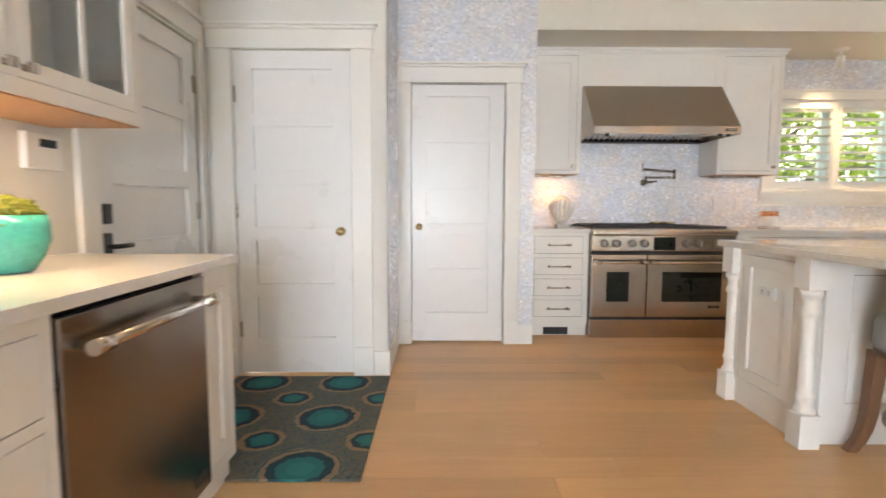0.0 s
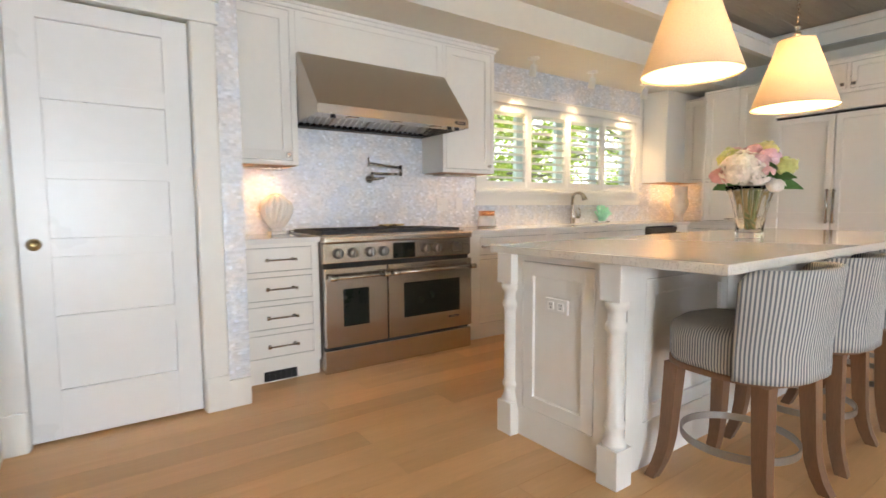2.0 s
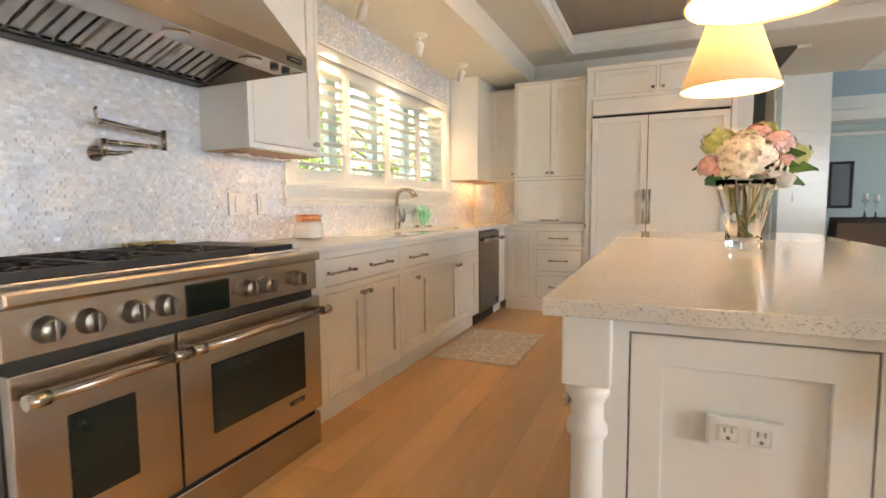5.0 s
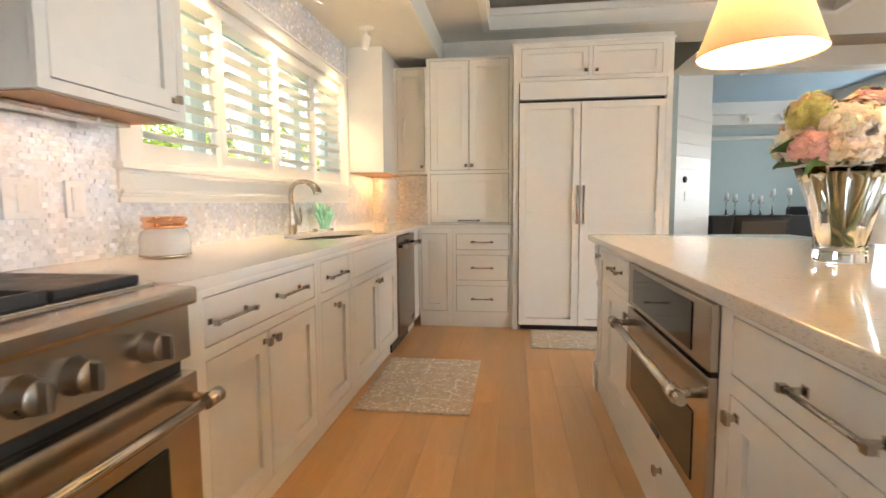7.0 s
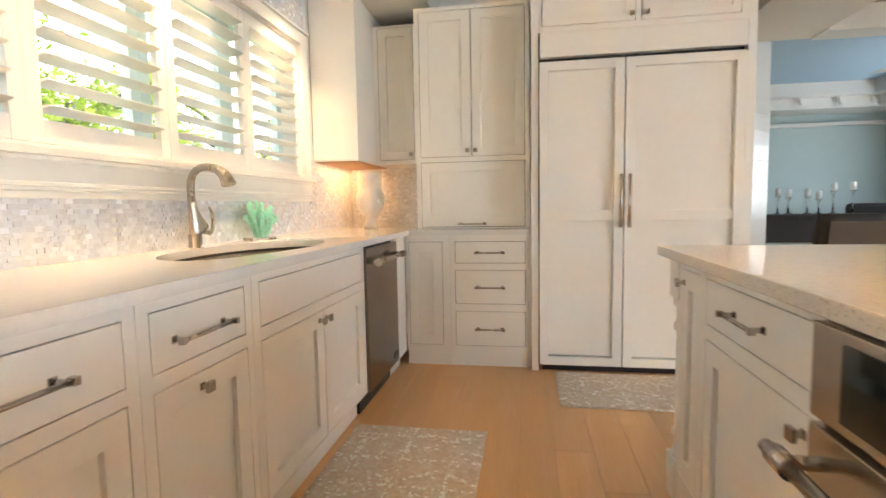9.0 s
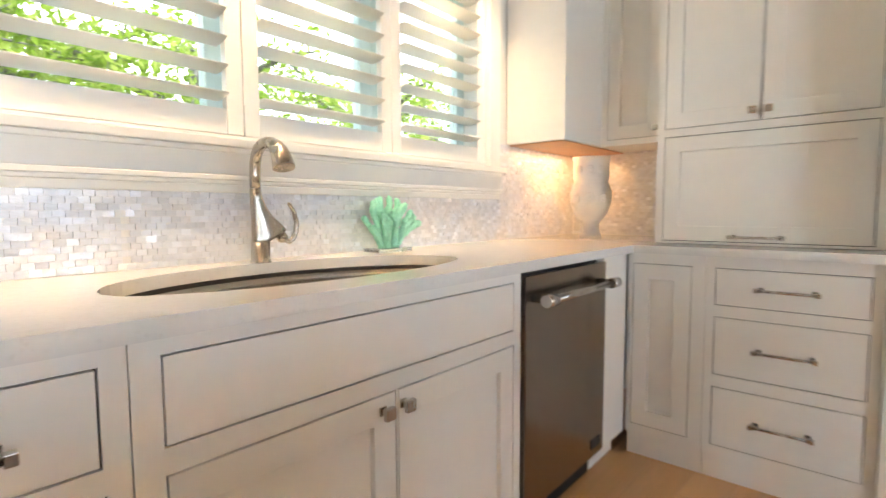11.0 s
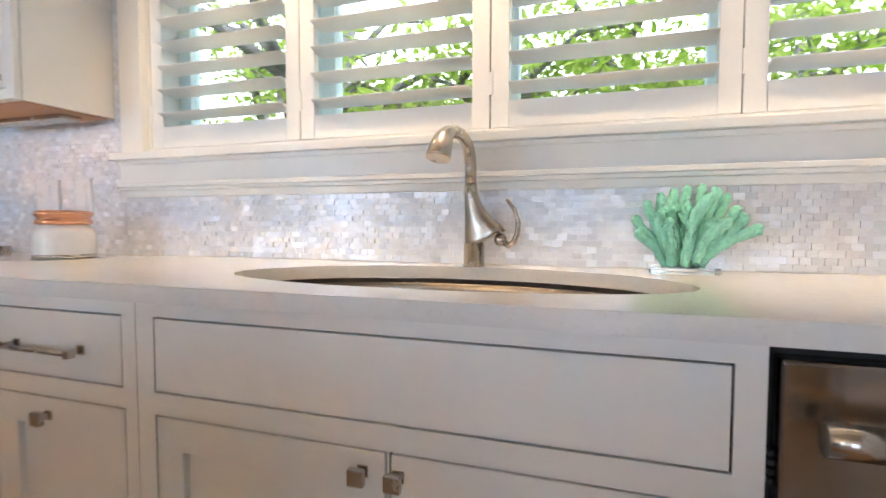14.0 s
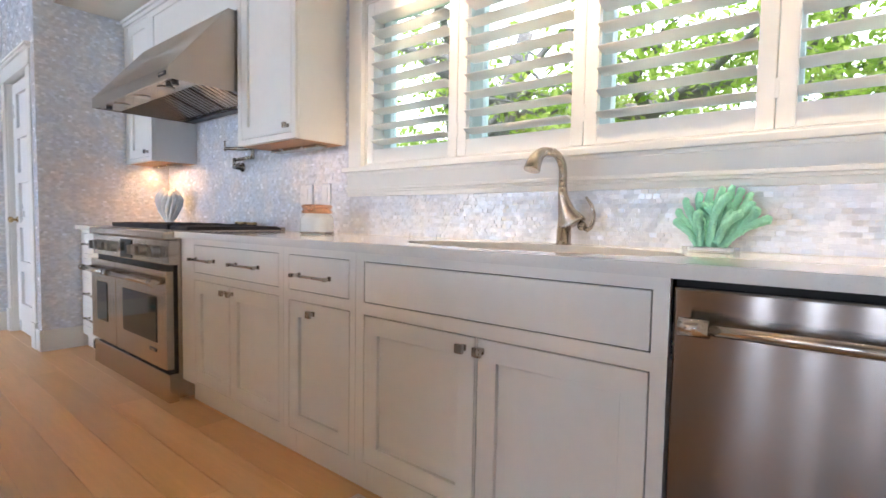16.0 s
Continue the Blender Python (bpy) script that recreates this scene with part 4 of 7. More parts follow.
# corner wall cabinet: an L in plan
cor = thing("corner_cabinet", "white L-shaped corner wall cabinet with one door", "cabinet", group=GU)
part("body", boxes((5.92, UF, 1.39, EAST, NORTH - 0.002, 2.485), (6.352, 4.44, 1.39, EAST, UF, 2.40)), CABINET, cor)
part("face_frame", turned(cells(0.36, 1.39, 2.40, [(0.03, 0.30, 1.42, 2.385)]), pose(6.332, UF, 0, 0, 0, -90)), CABINET, cor)
bm_door = front(cor, "door", 0.03, 0.30, 1.42, 2.385, "shaker")
bm_door.matrix_local = pose(6.332, UF, 0, 0, 0, -90)
knob(bm_door, 0.275, 1.46)
part("underside", boxes((5.93, UF + 0.01, 1.384, EAST - 0.01, NORTH - 0.01, 1.388)), COPPER_UNDER, cor, "warm wood underside")


# ---------------------------------------------------------------- refrigerator wall
fr = thing("refrigerator", "tall panelled refrigerator with white shaker doors and steel bar handles", "refrigerator", pose(5.84, 3.604, 0, 0, 0, -90))
FW = 1.18
# near-black block puts the shade of the door gaps into colour
part("cavity", boxes((0.0, 0.06, 0.045, FW, 0.78, 2.11)), SHADOW_GAP, fr, "near-black block painted as shade in the gaps round the doors")
part("grille_panel", boxes((0.006, 0, 1.962, FW - 0.006, 0.05, 2.105), bevel=0.002), CABINET, fr)
for x0, x1, hx in ((0.004, 0.504, 0.482), (0.511, FW - 0.004, 0.533)):
    r = 0.055
    dr = part("door", frame_ring(x0, x1, 0.048, 1.935, r, 0.0, 0.05), CABINET, fr)
    part("mid_rail", boxes((x0 + r + 0.0005, 0.0008, 0.966, x1 - r - 0.0005, 0.048, 1.026), bevel=0.0015), CABINET, dr)
    part("door_panel", boxes((x0 + r - 0.002, 0.019, 0.11, x1 - r + 0.002, 0.04, 0.97)), CABINET, dr)
    part("door_panel", boxes((x0 + r - 0.002, 0.019, 1.02, x1 - r + 0.002, 0.04, 1.89)), CABINET, dr)
    hb = tube([(hx, -0.045, 0.925), (hx, -0.045, 1.245)], 0.011, 12)
    for z in (0.945, 1.225):
        tube([(hx, 0, z), (hx, -0.045, z)], 0.008, 10, hb)
    part("handle", hb, STEEL_BRIGHT, dr, "polished steel bar handle")
part("kick", boxes((0.02, 0.05, 0.0, FW - 0.02, 0.1, 0.044)), BLACK, fr, "dark recessed kick plate")
sur = thing("refrigerator_surround", "white cabinet surround with two small doors over the refrigerator", "cabinet", pose(5.86, 3.652, 0, 0, 0, -90))
part("side_panel", boxes((0, 0, 0, 0.046, 0.82, 2.41), bevel=0.002), CABINET, sur)
part("side_panel", boxes((1.232, 0, 0, 1.278, 0.82, 2.41), bevel=0.002), CABINET, sur)
part("body", boxes((0.046, 0.0225, 2.112, 1.232, 0.82, 2.41)), CABINET, sur)
part("face_frame", turned(cells(1.186, 2.112, 2.41, [(0.02, 0.568, 2.148, 2.382), (0.598, 1.146, 2.148, 2.382)]), pose(0.046, 0, 0)), CABINET, sur)
for x0, x1, kx in ((0.066, 0.614, 0.588), (0.644, 1.192, 0.672)):
    f = front(sur, "door", x0, x1, 2.148, 2.382, "shaker", rail=0.045)
    knob(f, kx, 2.185)
part("cornice", boxes((-0.008, -0.012, 2.41, 1.286, 0.82, 2.428), bevel=0.003), CABINET, sur)


# ---------------------------------------------------------------- counters
def slab_with_hole(x0, x1, y0, y1, z0, z1):
    """A slab with a wide oval cut-out, flatter towards the front."""
    cx, cy, a, bb, bf = 4.522, 4.735, 0.480, 0.285, 0.172
    bm = bmesh.new()
    angles = [2 * math.pi * i / 64 for i in range(64)]
    angles += [math.atan2(y - cy, x - cx) % (2 * math.pi) for x in (x0, x1) for y in (y0, y1)]
    rim, outer = [], []
    for t in sorted(angles):
        c, s = math.cos(t), math.sin(t)
        b = bb if s > 0 else bf
        r = (abs(c / a) ** 2.05 + abs(s / b) ** 2.05) ** (-1 / 2.05)
        rim.append((cx + r * c, cy + r * s))
        k = min((((x1 - cx) if c > 0 else (x0 - cx)) / c) if abs(c) > 1e-9 else 1e9, (((y1 - cy) if s > 0 else (y0 - cy)) / s) if abs(s) > 1e-9 else 1e9)
        outer.append((cx + k * c, cy + k * s))
    ring = {(w, z): [bm.verts.new((x, y, z)) for x, y in pts] for w, pts in (("i", rim), ("o", outer)) for z in (z0, z1)}
    n = len(rim)
    for i in range(n):
        j = (i + 1) % n
        bm.faces.new((ring["i", z1][i], ring["o", z1][i], ring["o", z1][j], ring["i", z1][j]))
        bm.faces.new((ring["i", z0][j], ring["o", z0][j], ring["o", z0][i], ring["i", z0][i]))
        bm.faces.new((ring["i", z1][j], ring["i", z0][j], ring["i", z0][i], ring["i", z1][i]))
        bm.faces.new((ring["o", z1][i], ring["o", z0][i], ring["o", z0][j], ring["o", z1][j]))
    return bm, rim


wt = thing("worktop", "white polished quartz worktop along the window wall", "worktop")
bm, SINK_RIM = slab_with_hole(2.606, 5.862, 4.452, NORTH - 0.002, 0.882, COUNTER)
part("slab", bm, QUARTZ, wt)
part("slab", boxes((5.862, 3.66, 0.882, EAST - 0.002, NORTH - 0.002, COUNTER)), QUARTZ, wt)
tagged(part("worktop", boxes((0.872, 4.452, 0.882, 1.392, NORTH - 0.002, COUNTER), bevel=0.002), QUARTZ), "short white quartz worktop beside the range", "worktop")


# ---------------------------------------------------------------- range and hood
RX0, RX1 = 1.397, 2.601
rg = thing("range", "wide stainless steel range with two ovens and a black gas top", "range", pose(RX0, 4.42, 0))
RW = RX1 - RX0
part("body", boxes((0.004, 0.05, 0.02, RW - 0.004, 0.69, 0.885)), STEEL, rg)
part("kick_panel", boxes((0.0, 0.0, 0.004, RW, 0.05, 0.158), bevel=0.004), STEEL, rg)
# near-black sheet paints the shade between the oven doors
part("shadow_gap", boxes((0.004, 0.03, 0.158, RW - 0.004, 0.05, 0.735)), SHADOW_GAP, rg)
panel = boxes((0.0, 0.004, 0.736, RW, 0.06, 0.868), bevel=0.004)
part("control_panel", panel, STEEL, rg)
part("bullnose", boxes((0.0, -0.022, 0.868, RW, 0.10, 0.912), bevel=0.010), STEEL, rg)
for x0, x1, wx0, wx1, in ((0.002, 0.455, 0.125, 0.312), (0.465, RW - 0.002, 0.590, 1.085)):
    d = part("oven_door", boxes((x0, -0.012, 0.182, x1, 0.028, 0.705), bevel=0.005), STEEL, rg)
    part("window", boxes((wx0, -0.0165, 0.312, wx1, -0.010, 0.563), bevel=0.003), OVEN_GLASS, d, "dark glass oven window")
    hb = tube([(x0 + 0.012, -0.068, 0.648), (x1 - 0.012, -0.068, 0.648)], 0.0135, 16)
    for hx in (x0 + 0.03, x1 - 0.03):
        tube([(hx, -0.01, 0.648), (hx, -0.07, 0.648)], 0.012, 12, hb)
        tube([(hx - 0.026, -0.068, 0.648), (hx + 0.026, -0.068, 0.648)], 0.019, 16, hb)
    part("handle", hb, STEEL_BRIGHT, d, "round polished steel bar handle")
part("badge", boxes((0.985, -0.0155, 0.260, 1.075, -0.011, 0.278), bevel=0.001), BLACK, rg, "small dark plate")
part("badge_bar", boxes((1.0, -0.0165, 0.266, 1.06, -0.015, 0.272)), STEEL_BRIGHT, rg)
part("display", boxes((0.515, -0.001, 0.742, 0.695, 0.01, 0.852), bevel=0.002), OVEN_GLASS, rg, "black control display")
for i, kx in enumerate((0.10, 0.204, 0.333, 0.436, 0.783, 0.882, 1.067)):
    kb = turned(lathe([(0.036, 0), (0.036, 0.005), (0.031, 0.008), (0.030, 0.034), (0.028, 0.037), (0.001, 0.037)], 24), pose(kx, 0.006, 0.80, 90))
    box(kb, kx - 0.0055, -0.050, 0.774, kx + 0.0055, -0.026, 0.826, bevel=0.003)
    part("burner_knob", kb, KNOB_STEEL, rg, "brushed steel knob")
top = part("cooktop", boxes((0.0, 0.09, 0.886, RW, 0.69, 0.918), bevel=0.003), STEEL, rg)
part("cooktop_pan", boxes((0.03, 0.11, 0.918, 0.94, 0.66, 0.921)), IRON, rg, "black burner pan")
for g in range(3):
    gx = 0.035 + g * 0.30
    bm = bmesh.new()
    for x in (gx, gx + 0.285):
        box(bm, x, 0.105, 0.921, x + 0.014, 0.655, 0.945, bevel=0.002)
    for y in (0.105, 0.371, 0.641):
        box(bm, gx + 0.014, y, 0.921, gx + 0.285, y + 0.014, 0.945, bevel=0.002)
    for cy in (0.245, 0.513):
        for a in range(8):
            t = a * math.pi / 4
            c, s = math.cos(t), math.sin(t)
            bar = boxes((0.035, -0.005, 0.934, 0.125, 0.005, 0.948))
            turned(bar, pose(gx + 0.149, cy, 0, 0, 0, a * 45))
            tmp = bpy.data.meshes.new("t")
            bar.to_mesh(tmp)
            bar.free()
            bm.from_mesh(tmp)
            bpy.data.meshes.remove(tmp)
    part("grate", bm, IRON, rg, "black cast iron grate")
    for cy in (0.245, 0.513):
        part("burner", lathe([(0.05, 0.921), (0.05, 0.930), (0.034, 0.934), (0.034, 0.940), (0.001, 0.941)], 20, centre=(gx + 0.149, cy, 0)), IRON, rg)
part("griddle_cover", boxes((0.955, 0.11, 0.918, 1.18, 0.655, 0.940), bevel=0.006), IRON, rg, "black griddle cover")
part("back_guard", boxes((0.0, 0.66, 0.918, RW, 0.694, 0.935), bevel=0.003), STEEL, rg)
tagged(part("griddle_scraper", boxes((2.13, 5.03, 0.946, 2.37, 5.055, 0.962), bevel=0.004), BRASS), "long brass-coloured scraper lying on the grate", "scraper")

hd = thing("range_hood", "wide stainless steel range hood with sloped front and filters beneath", "hood", pose(RX0 - 0.008, 4.437, 0))
HW = RW + 0.004
side = [(0.0, 1.70), (0.0, 1.762), (0.318, 2.152), (0.68, 2.152), (0.68, 1.70)]
shell = bmesh.new()


def hood_side(x0, x1):
    va = [shell.verts.new((x0, y, z)) for y, z in side]
    vb = [shell.verts.new((x1, y, z)) for y, z in side]
    shell.faces.new(va)
    shell.faces.new(vb[::-1])
    for i in range(len(side)):
        j = (i + 1) % len(side)
        shell.faces.new((va[j], va[i], vb[i], vb[j]))


hood_side(0.0, 0.006)
part("side_panel", shell, STEEL, hd)
shell = bmesh.new()
hood_side(HW - 0.006, HW)
part("side_panel", shell, STEEL, hd)
fr_b = boxes((0.006, 0.0, 1.70, HW - 0.006, 0.012, 1.762))
part("fascia", fr_b, STEEL_BRIGHT, hd)
sl = bmesh.new()
vs = [sl.verts.new(p) for p in ((0.006, 0.0, 1.762), (HW - 0.006, 0.0, 1.762), (HW - 0.006, 0.318, 2.152), (0.006, 0.318, 2.152), (0.006, 0.012, 1.758), (HW - 0.006, 0.012, 1.758), (HW - 0.006, 0.326, 2.144), (0.006, 0.326, 2.144))]
for q in ((0, 1, 2, 3), (7, 6, 5, 4), (0, 4, 5, 1), (3, 2, 6, 7), (0, 3, 7, 4), (1, 5, 6, 2)):
    sl.faces.new([vs[i] for i in q])
part("slope", sl, STEEL, hd)
part("top", boxes((0.006, 0.326, 2.144, HW - 0.006, 0.68, 2.152)), STEEL, hd)
part("lamp_panel", boxes((0.006, 0.012, 1.704, HW - 0.006, 0.16, 1.712), (0.006, 0.655, 1.70, HW - 0.006, 0.68, 1.73)), STEEL, hd)
for x in (0.28, 0.62, 0.96):
    part("lamp_glass", lathe([(0.045, 1.698), (0.045, 1.704), (0.03, 1.705)], 20, centre=(x, 0.085, 0)), STEEL_BRIGHT, hd, "round hood lamp")
for x in (0.13, 1.07, 1.14):
    part("switch_knob", lathe([(0.018, 1.686), (0.018, 1.704)], 14, centre=(x, 0.06, 0)), BLACK, hd, "small black control")
part("badge", boxes((HW - 0.125, -0.003, 1.722, HW - 0.035, 0.001, 1.744)), BLACK, hd, "small dark plate")
part("badge_bar", boxes((HW - 0.112, -0.005, 1.729, HW - 0.05, -0.003, 1.737)), STEEL_BRIGHT, hd)
# flat near-black sheet paints the shade seen between the baffles
part("filter_shade_sheet", boxes((0.008, 0.16, 1.915, HW - 0.008, 0.655, 1.921)), SHADOW_GAP, hd, "near-black sheet painted as the shade behind the filters")
for x in (0.02, 0.315, 0.611, 0.906, HW - 0.032):
    part("filter_rail", turned(boxes((x, 0.0, -0.010, x + 0.012, 0.464, 0.002)), pose(0, 0.165, 1.887, -20.5)), STEEL, hd)
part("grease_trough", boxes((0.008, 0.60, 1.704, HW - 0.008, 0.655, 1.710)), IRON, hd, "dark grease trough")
for i in range(23):
    x = 0.036 + i * 0.0497
    fb = bmesh.new()
    va = [fb.verts.new(p) for p in ((x, 0.165, 1.885), (x + 0.034, 0.165, 1.885), (x + 0.034, 0.60, 1.722), (x, 0.60, 1.722), (x, 0.165, 1.897), (x + 0.034, 0.165, 1.897), (x + 0.034, 0.60, 1.734), (x, 0.60, 1.734))]
    for q in ((0, 1, 2, 3), (7, 6, 5, 4), (0, 4, 5, 1), (3, 2, 6, 7), (0, 3, 7, 4), (1, 5, 6, 2)):
        fb.faces.new([va[k] for k in q])
    part("baffle", fb, STEEL_BRIGHT, hd)

# pot filler on the wall over the range
pf = thing("pot_filler", "folded wall-mounted nickel pot filler tap", "tap")
wy = NORTH - 0.004
part("escutcheon", turned(lathe([(0.032, 0), (0.032, 0.006), (0.018, 0.012), (0.016, 0.06)]), pose(2.085, wy, 1.333, 90)), NICKEL, pf)
arm = tube([(2.085, wy - 0.06, 1.325), (2.085, wy - 0.06, 1.39)], 0.013, 12)
tube([(2.085, wy - 0.06, 1.378), (2.345, wy - 0.075, 1.378)], 0.0105, 12, arm)
tube([(2.345, wy - 0.075, 1.365), (2.345, wy - 0.075, 1.455)], 0.012, 12, arm)
tube([(2.345, wy - 0.075, 1.432), (2.06, wy - 0.10, 1.452), (2.035, wy - 0.10, 1.448)], [0.011, 0.011, 0.014], 12, arm)
part("arm", arm, NICKEL, pf)
part("spout", tube([(2.04, wy - 0.10, 1.45), (2.032, wy - 0.10, 1.49), (2.038, wy - 0.10, 1.505)], 0.006, 10), NICKEL, pf)
part("valve_lever", tube([(2.085, wy - 0.06, 1.333), (2.13, wy - 0.075, 1.335), (2.185, wy - 0.08, 1.345)], [0.015, 0.010, 0.006], 10), NICKEL, pf)


# ---------------------------------------------------------------- dishwashers
def dishwasher(label, m, w):
    d = thing("dishwasher", label, "dishwasher", m)
    # tub is near black, so the gap over the door looks shaded
    part("tub", boxes((0.0, 0.03, 0.10, w, 0.58, 0.876)), SHADOW_GAP, d, "tub coloured near black as the shaded gap round the door")
    part("door", boxes((0.006, -0.012, 0.115, w - 0.004, 0.03, 0.862), bevel=0.005), DARK_STEEL, d)
    hb = tube([(0.035, -0.065, 0.79), (w - 0.035, -0.065, 0.79)], 0.0125, 16)
    for hx in (0.06, w - 0.06):
        tube([(hx, -0.01, 0.79), (hx, -0.066, 0.79)], 0.012, 12, hb)
        tube([(hx - 0.028, -0.065, 0.79), (hx + 0.028, -0.065, 0.79)], 0.019, 16, hb)
    part("handle", hb, STEEL_BRIGHT, d, "round steel bar handle")
    for z in (0.70, 0.712, 0.724, 0.736):
        part("vent_slot", boxes((-0.001, 0.005, z, 0.0055, 0.024, z + 0.006)), BLACK, d)
    part("plate", boxes((w - 0.12, -0.0145, 0.15, w - 0.04, -0.011, 0.185)), BLACK, d, "small dark plate")
    part("kick", boxes((0.01, 0.05, 0.0, w - 0.01, 0.09, 0.10)), BLACK, d, "black recessed kick plate")
    return d


dishwasher("stainless steel dishwasher under the window counter", pose(5.046, FACE, 0), 0.602)

# ---------------------------------------------------------------- sink and tap
sk = thing("sink", "undermounted stainless steel sink with a curved back", "sink")
sb = bmesh.new()
levels = [(1.014, 0.8815), (1.012, 0.872), (0.994, 0.866), (0.990, 0.85), (0.985, 0.74), (0.95, 0.705), (0.80, 0.695), (0.1, 0.69)]
cx, cy = 4.522, 4.735
rings = [[sb.verts.new((cx + (x - cx) * k, cy + (y - cy) * k, z)) for x, y in SINK_RIM] for k, z in levels]
for a, b in zip(rings, rings[1:]):
    for i in range(len(a)):
        j = (i + 1) % len(a)
        f = sb.faces.new((a[i], a[j], b[j], b[i]))
        f.smooth = True
sb.faces.new(rings[-1])
part("basin", sb, SINK_STEEL, sk)
sg = bmesh.new()
ra, rb_ = ([sg.verts.new((cx + (x - cx) * 1.004, cy + (y - cy) * 1.004, z)) for x, y in SINK_RIM] for z in (0.881, 0.868))
for i in range(len(ra)):
    j = (i + 1) % len(ra)
    sg.faces.new((ra[i], ra[j], rb_[j], rb_[i]))
part("seal", sg, SHADOW_GAP, sk, "dark seal under the stone edge")
part("drain", lathe([(0.045, 0.692), (0.045, 0.697), (0.03, 0.698), (0.001, 0.694)], 20, centre=(4.505, 4.85, 0)), NICKEL, sk)

ft = thing("faucet", "curved brushed nickel kitchen tap with a side lever", "tap", pose(4.508, 5.035, COUNTER))
part("base", lathe([(0.030, 0), (0.030, 0.004), (0.0265, 0.007), (0.0265, 0.060), (0.02, 0.063)], centre=(0.010, 0, 0)), NICKEL, ft)
# the body flares to one side: straight at its back, swept out towards the lever
body = tube([(0.041, 0, 0.068), (0.040, 0, 0.070), (0.034, 0, 0.084), (0.027, 0, 0.100), (0.0165, 0, 0.125), (0.0065, 0, 0.159), (0.0018, 0, 0.187), (0, 0, 0.212)], [0.056, 0.0585, 0.0535, 0.0455, 0.033, 0.0225, 0.0175, 0.0157], 28)
for v in body.verts:
    v.co.y *= 0.45 + 0.55 * min(1, max(0, (v.co.z - 0.09) / 0.11))
part("body", body, NICKEL, ft)
part("neck", tube([(0, 0, 0.213), (0, 0, 0.25), (0, -0.003, 0.278), (-0.002, -0.014, 0.303), (-0.005, -0.035, 0.321), (-0.009, -0.062, 0.330), (-0.013, -0.092, 0.331), (-0.016, -0.120, 0.327)], 0.0152, 20), NICKEL, ft)
part("spray_head", tube([(-0.016, -0.118, 0.3272), (-0.0165, -0.122, 0.326), (-0.0185, -0.144, 0.316), (-0.0205, -0.164, 0.300), (-0.022, -0.178, 0.280), (-0.0228, -0.187, 0.259), (-0.023, -0.188, 0.256)], [0.0152, 0.0170, 0.0195, 0.0230, 0.0262, 0.0288, 0.0275], 26), NICKEL, ft)
part("valve", lathe([(0.001, -0.017), (0.010, -0.0145), (0.016, -0.006), (0.017, 0.0), (0.016, 0.006), (0.010, 0.0145), (0.001, 0.017)], 18, centre=(0.080, 0, 0.070)), NICKEL, ft)
part("lever", tube([(0.088, 0, 0.064), (0.102, -0.002, 0.056), (0.114, -0.004, 0.064), (0.124, -0.006, 0.086), (0.126, -0.008, 0.114), (0.117, -0.010, 0.145), (0.097, -0.012, 0.172)], [0.009, 0.010, 0.0095, 0.009, 0.0085, 0.0075, 0.005], 14, flat=0.8), NICKEL, ft)

# ---------------------------------------------------------------- island
IX0, IX1, IY0, IY1 = 1.757, 4.58, 2.095, 3.205
isl = thing("island", "long white kitchen island with turned corner posts", "island")
BX0, BX1, BY0, BY1 = 1.815, 4.50, 2.545, 3.16
part("body", boxes((BX0 + 0.0225, BY0 + 0.0025, 0.02, BX1, BY1 - 0.0225, 0.876)), CABINET, isl)
part("plinth", boxes((BX0 + 0.008, BY0 - 0.014, 0.0, BX1 + 0.012, BY1 - 0.01, 0.135), bevel=0.004), CABINET, isl)
# west end: framed panel
W_END = pose(BX0, 3.105, 0, 0, 0, -90)
endw = 3.105 - 2.565
part("end_frame", turned(cells(endw, 0.135, 0.876, [(0.068, 0.478, 0.152, 0.848)]), W_END), CABINET, isl)
ep = front(isl, "end_panel", 0.068, 0.478, 0.152, 0.848, "shaker")
ep.matrix_local = W_END
ol = part("outlet_plate", boxes((0.215, -0.006, 0.635, 0.34, 0.009, 0.697), bevel=0.003), OUTLET, ep, "white double outlet plate")
for x in (0.25, 0.305):
    part("socket", boxes((x - 0.016, -0.008, 0.650, x + 0.016, -0.005, 0.682), bevel=0.004), OUTLET, ol)
    part("slot", boxes((x - 0.008, -0.009, 0.668, x - 0.005, -0.0075, 0.678), (x + 0.004, -0.009, 0.668, x + 0.007, -0.0075, 0.678), (x - 0.003, -0.009, 0.655, x + 0.003, -0.0075, 0.661)), SLOT, ol)
# south side panels under the overhang
part("back_frame", turned(cells(2.61, 0.135, 0.876, [(0.12, 0.80, 0.20, 0.80), (0.92, 1.66, 0.20, 0.80), (1.78, 2.50, 0.20, 0.80)]), pose(BX0 + 0.07, BY0 - 0.02, 0)), CABINET, isl)
for x0, x1 in ((0.12, 0.80), (0.92, 1.66), (1.78, 2.50)):
    bp_ = front(isl, "back_panel", x0, x1, 0.20, 0.80, "shaker")
    bp_.matrix_local = pose(BX0 + 0.07, BY0 - 0.02, 0)


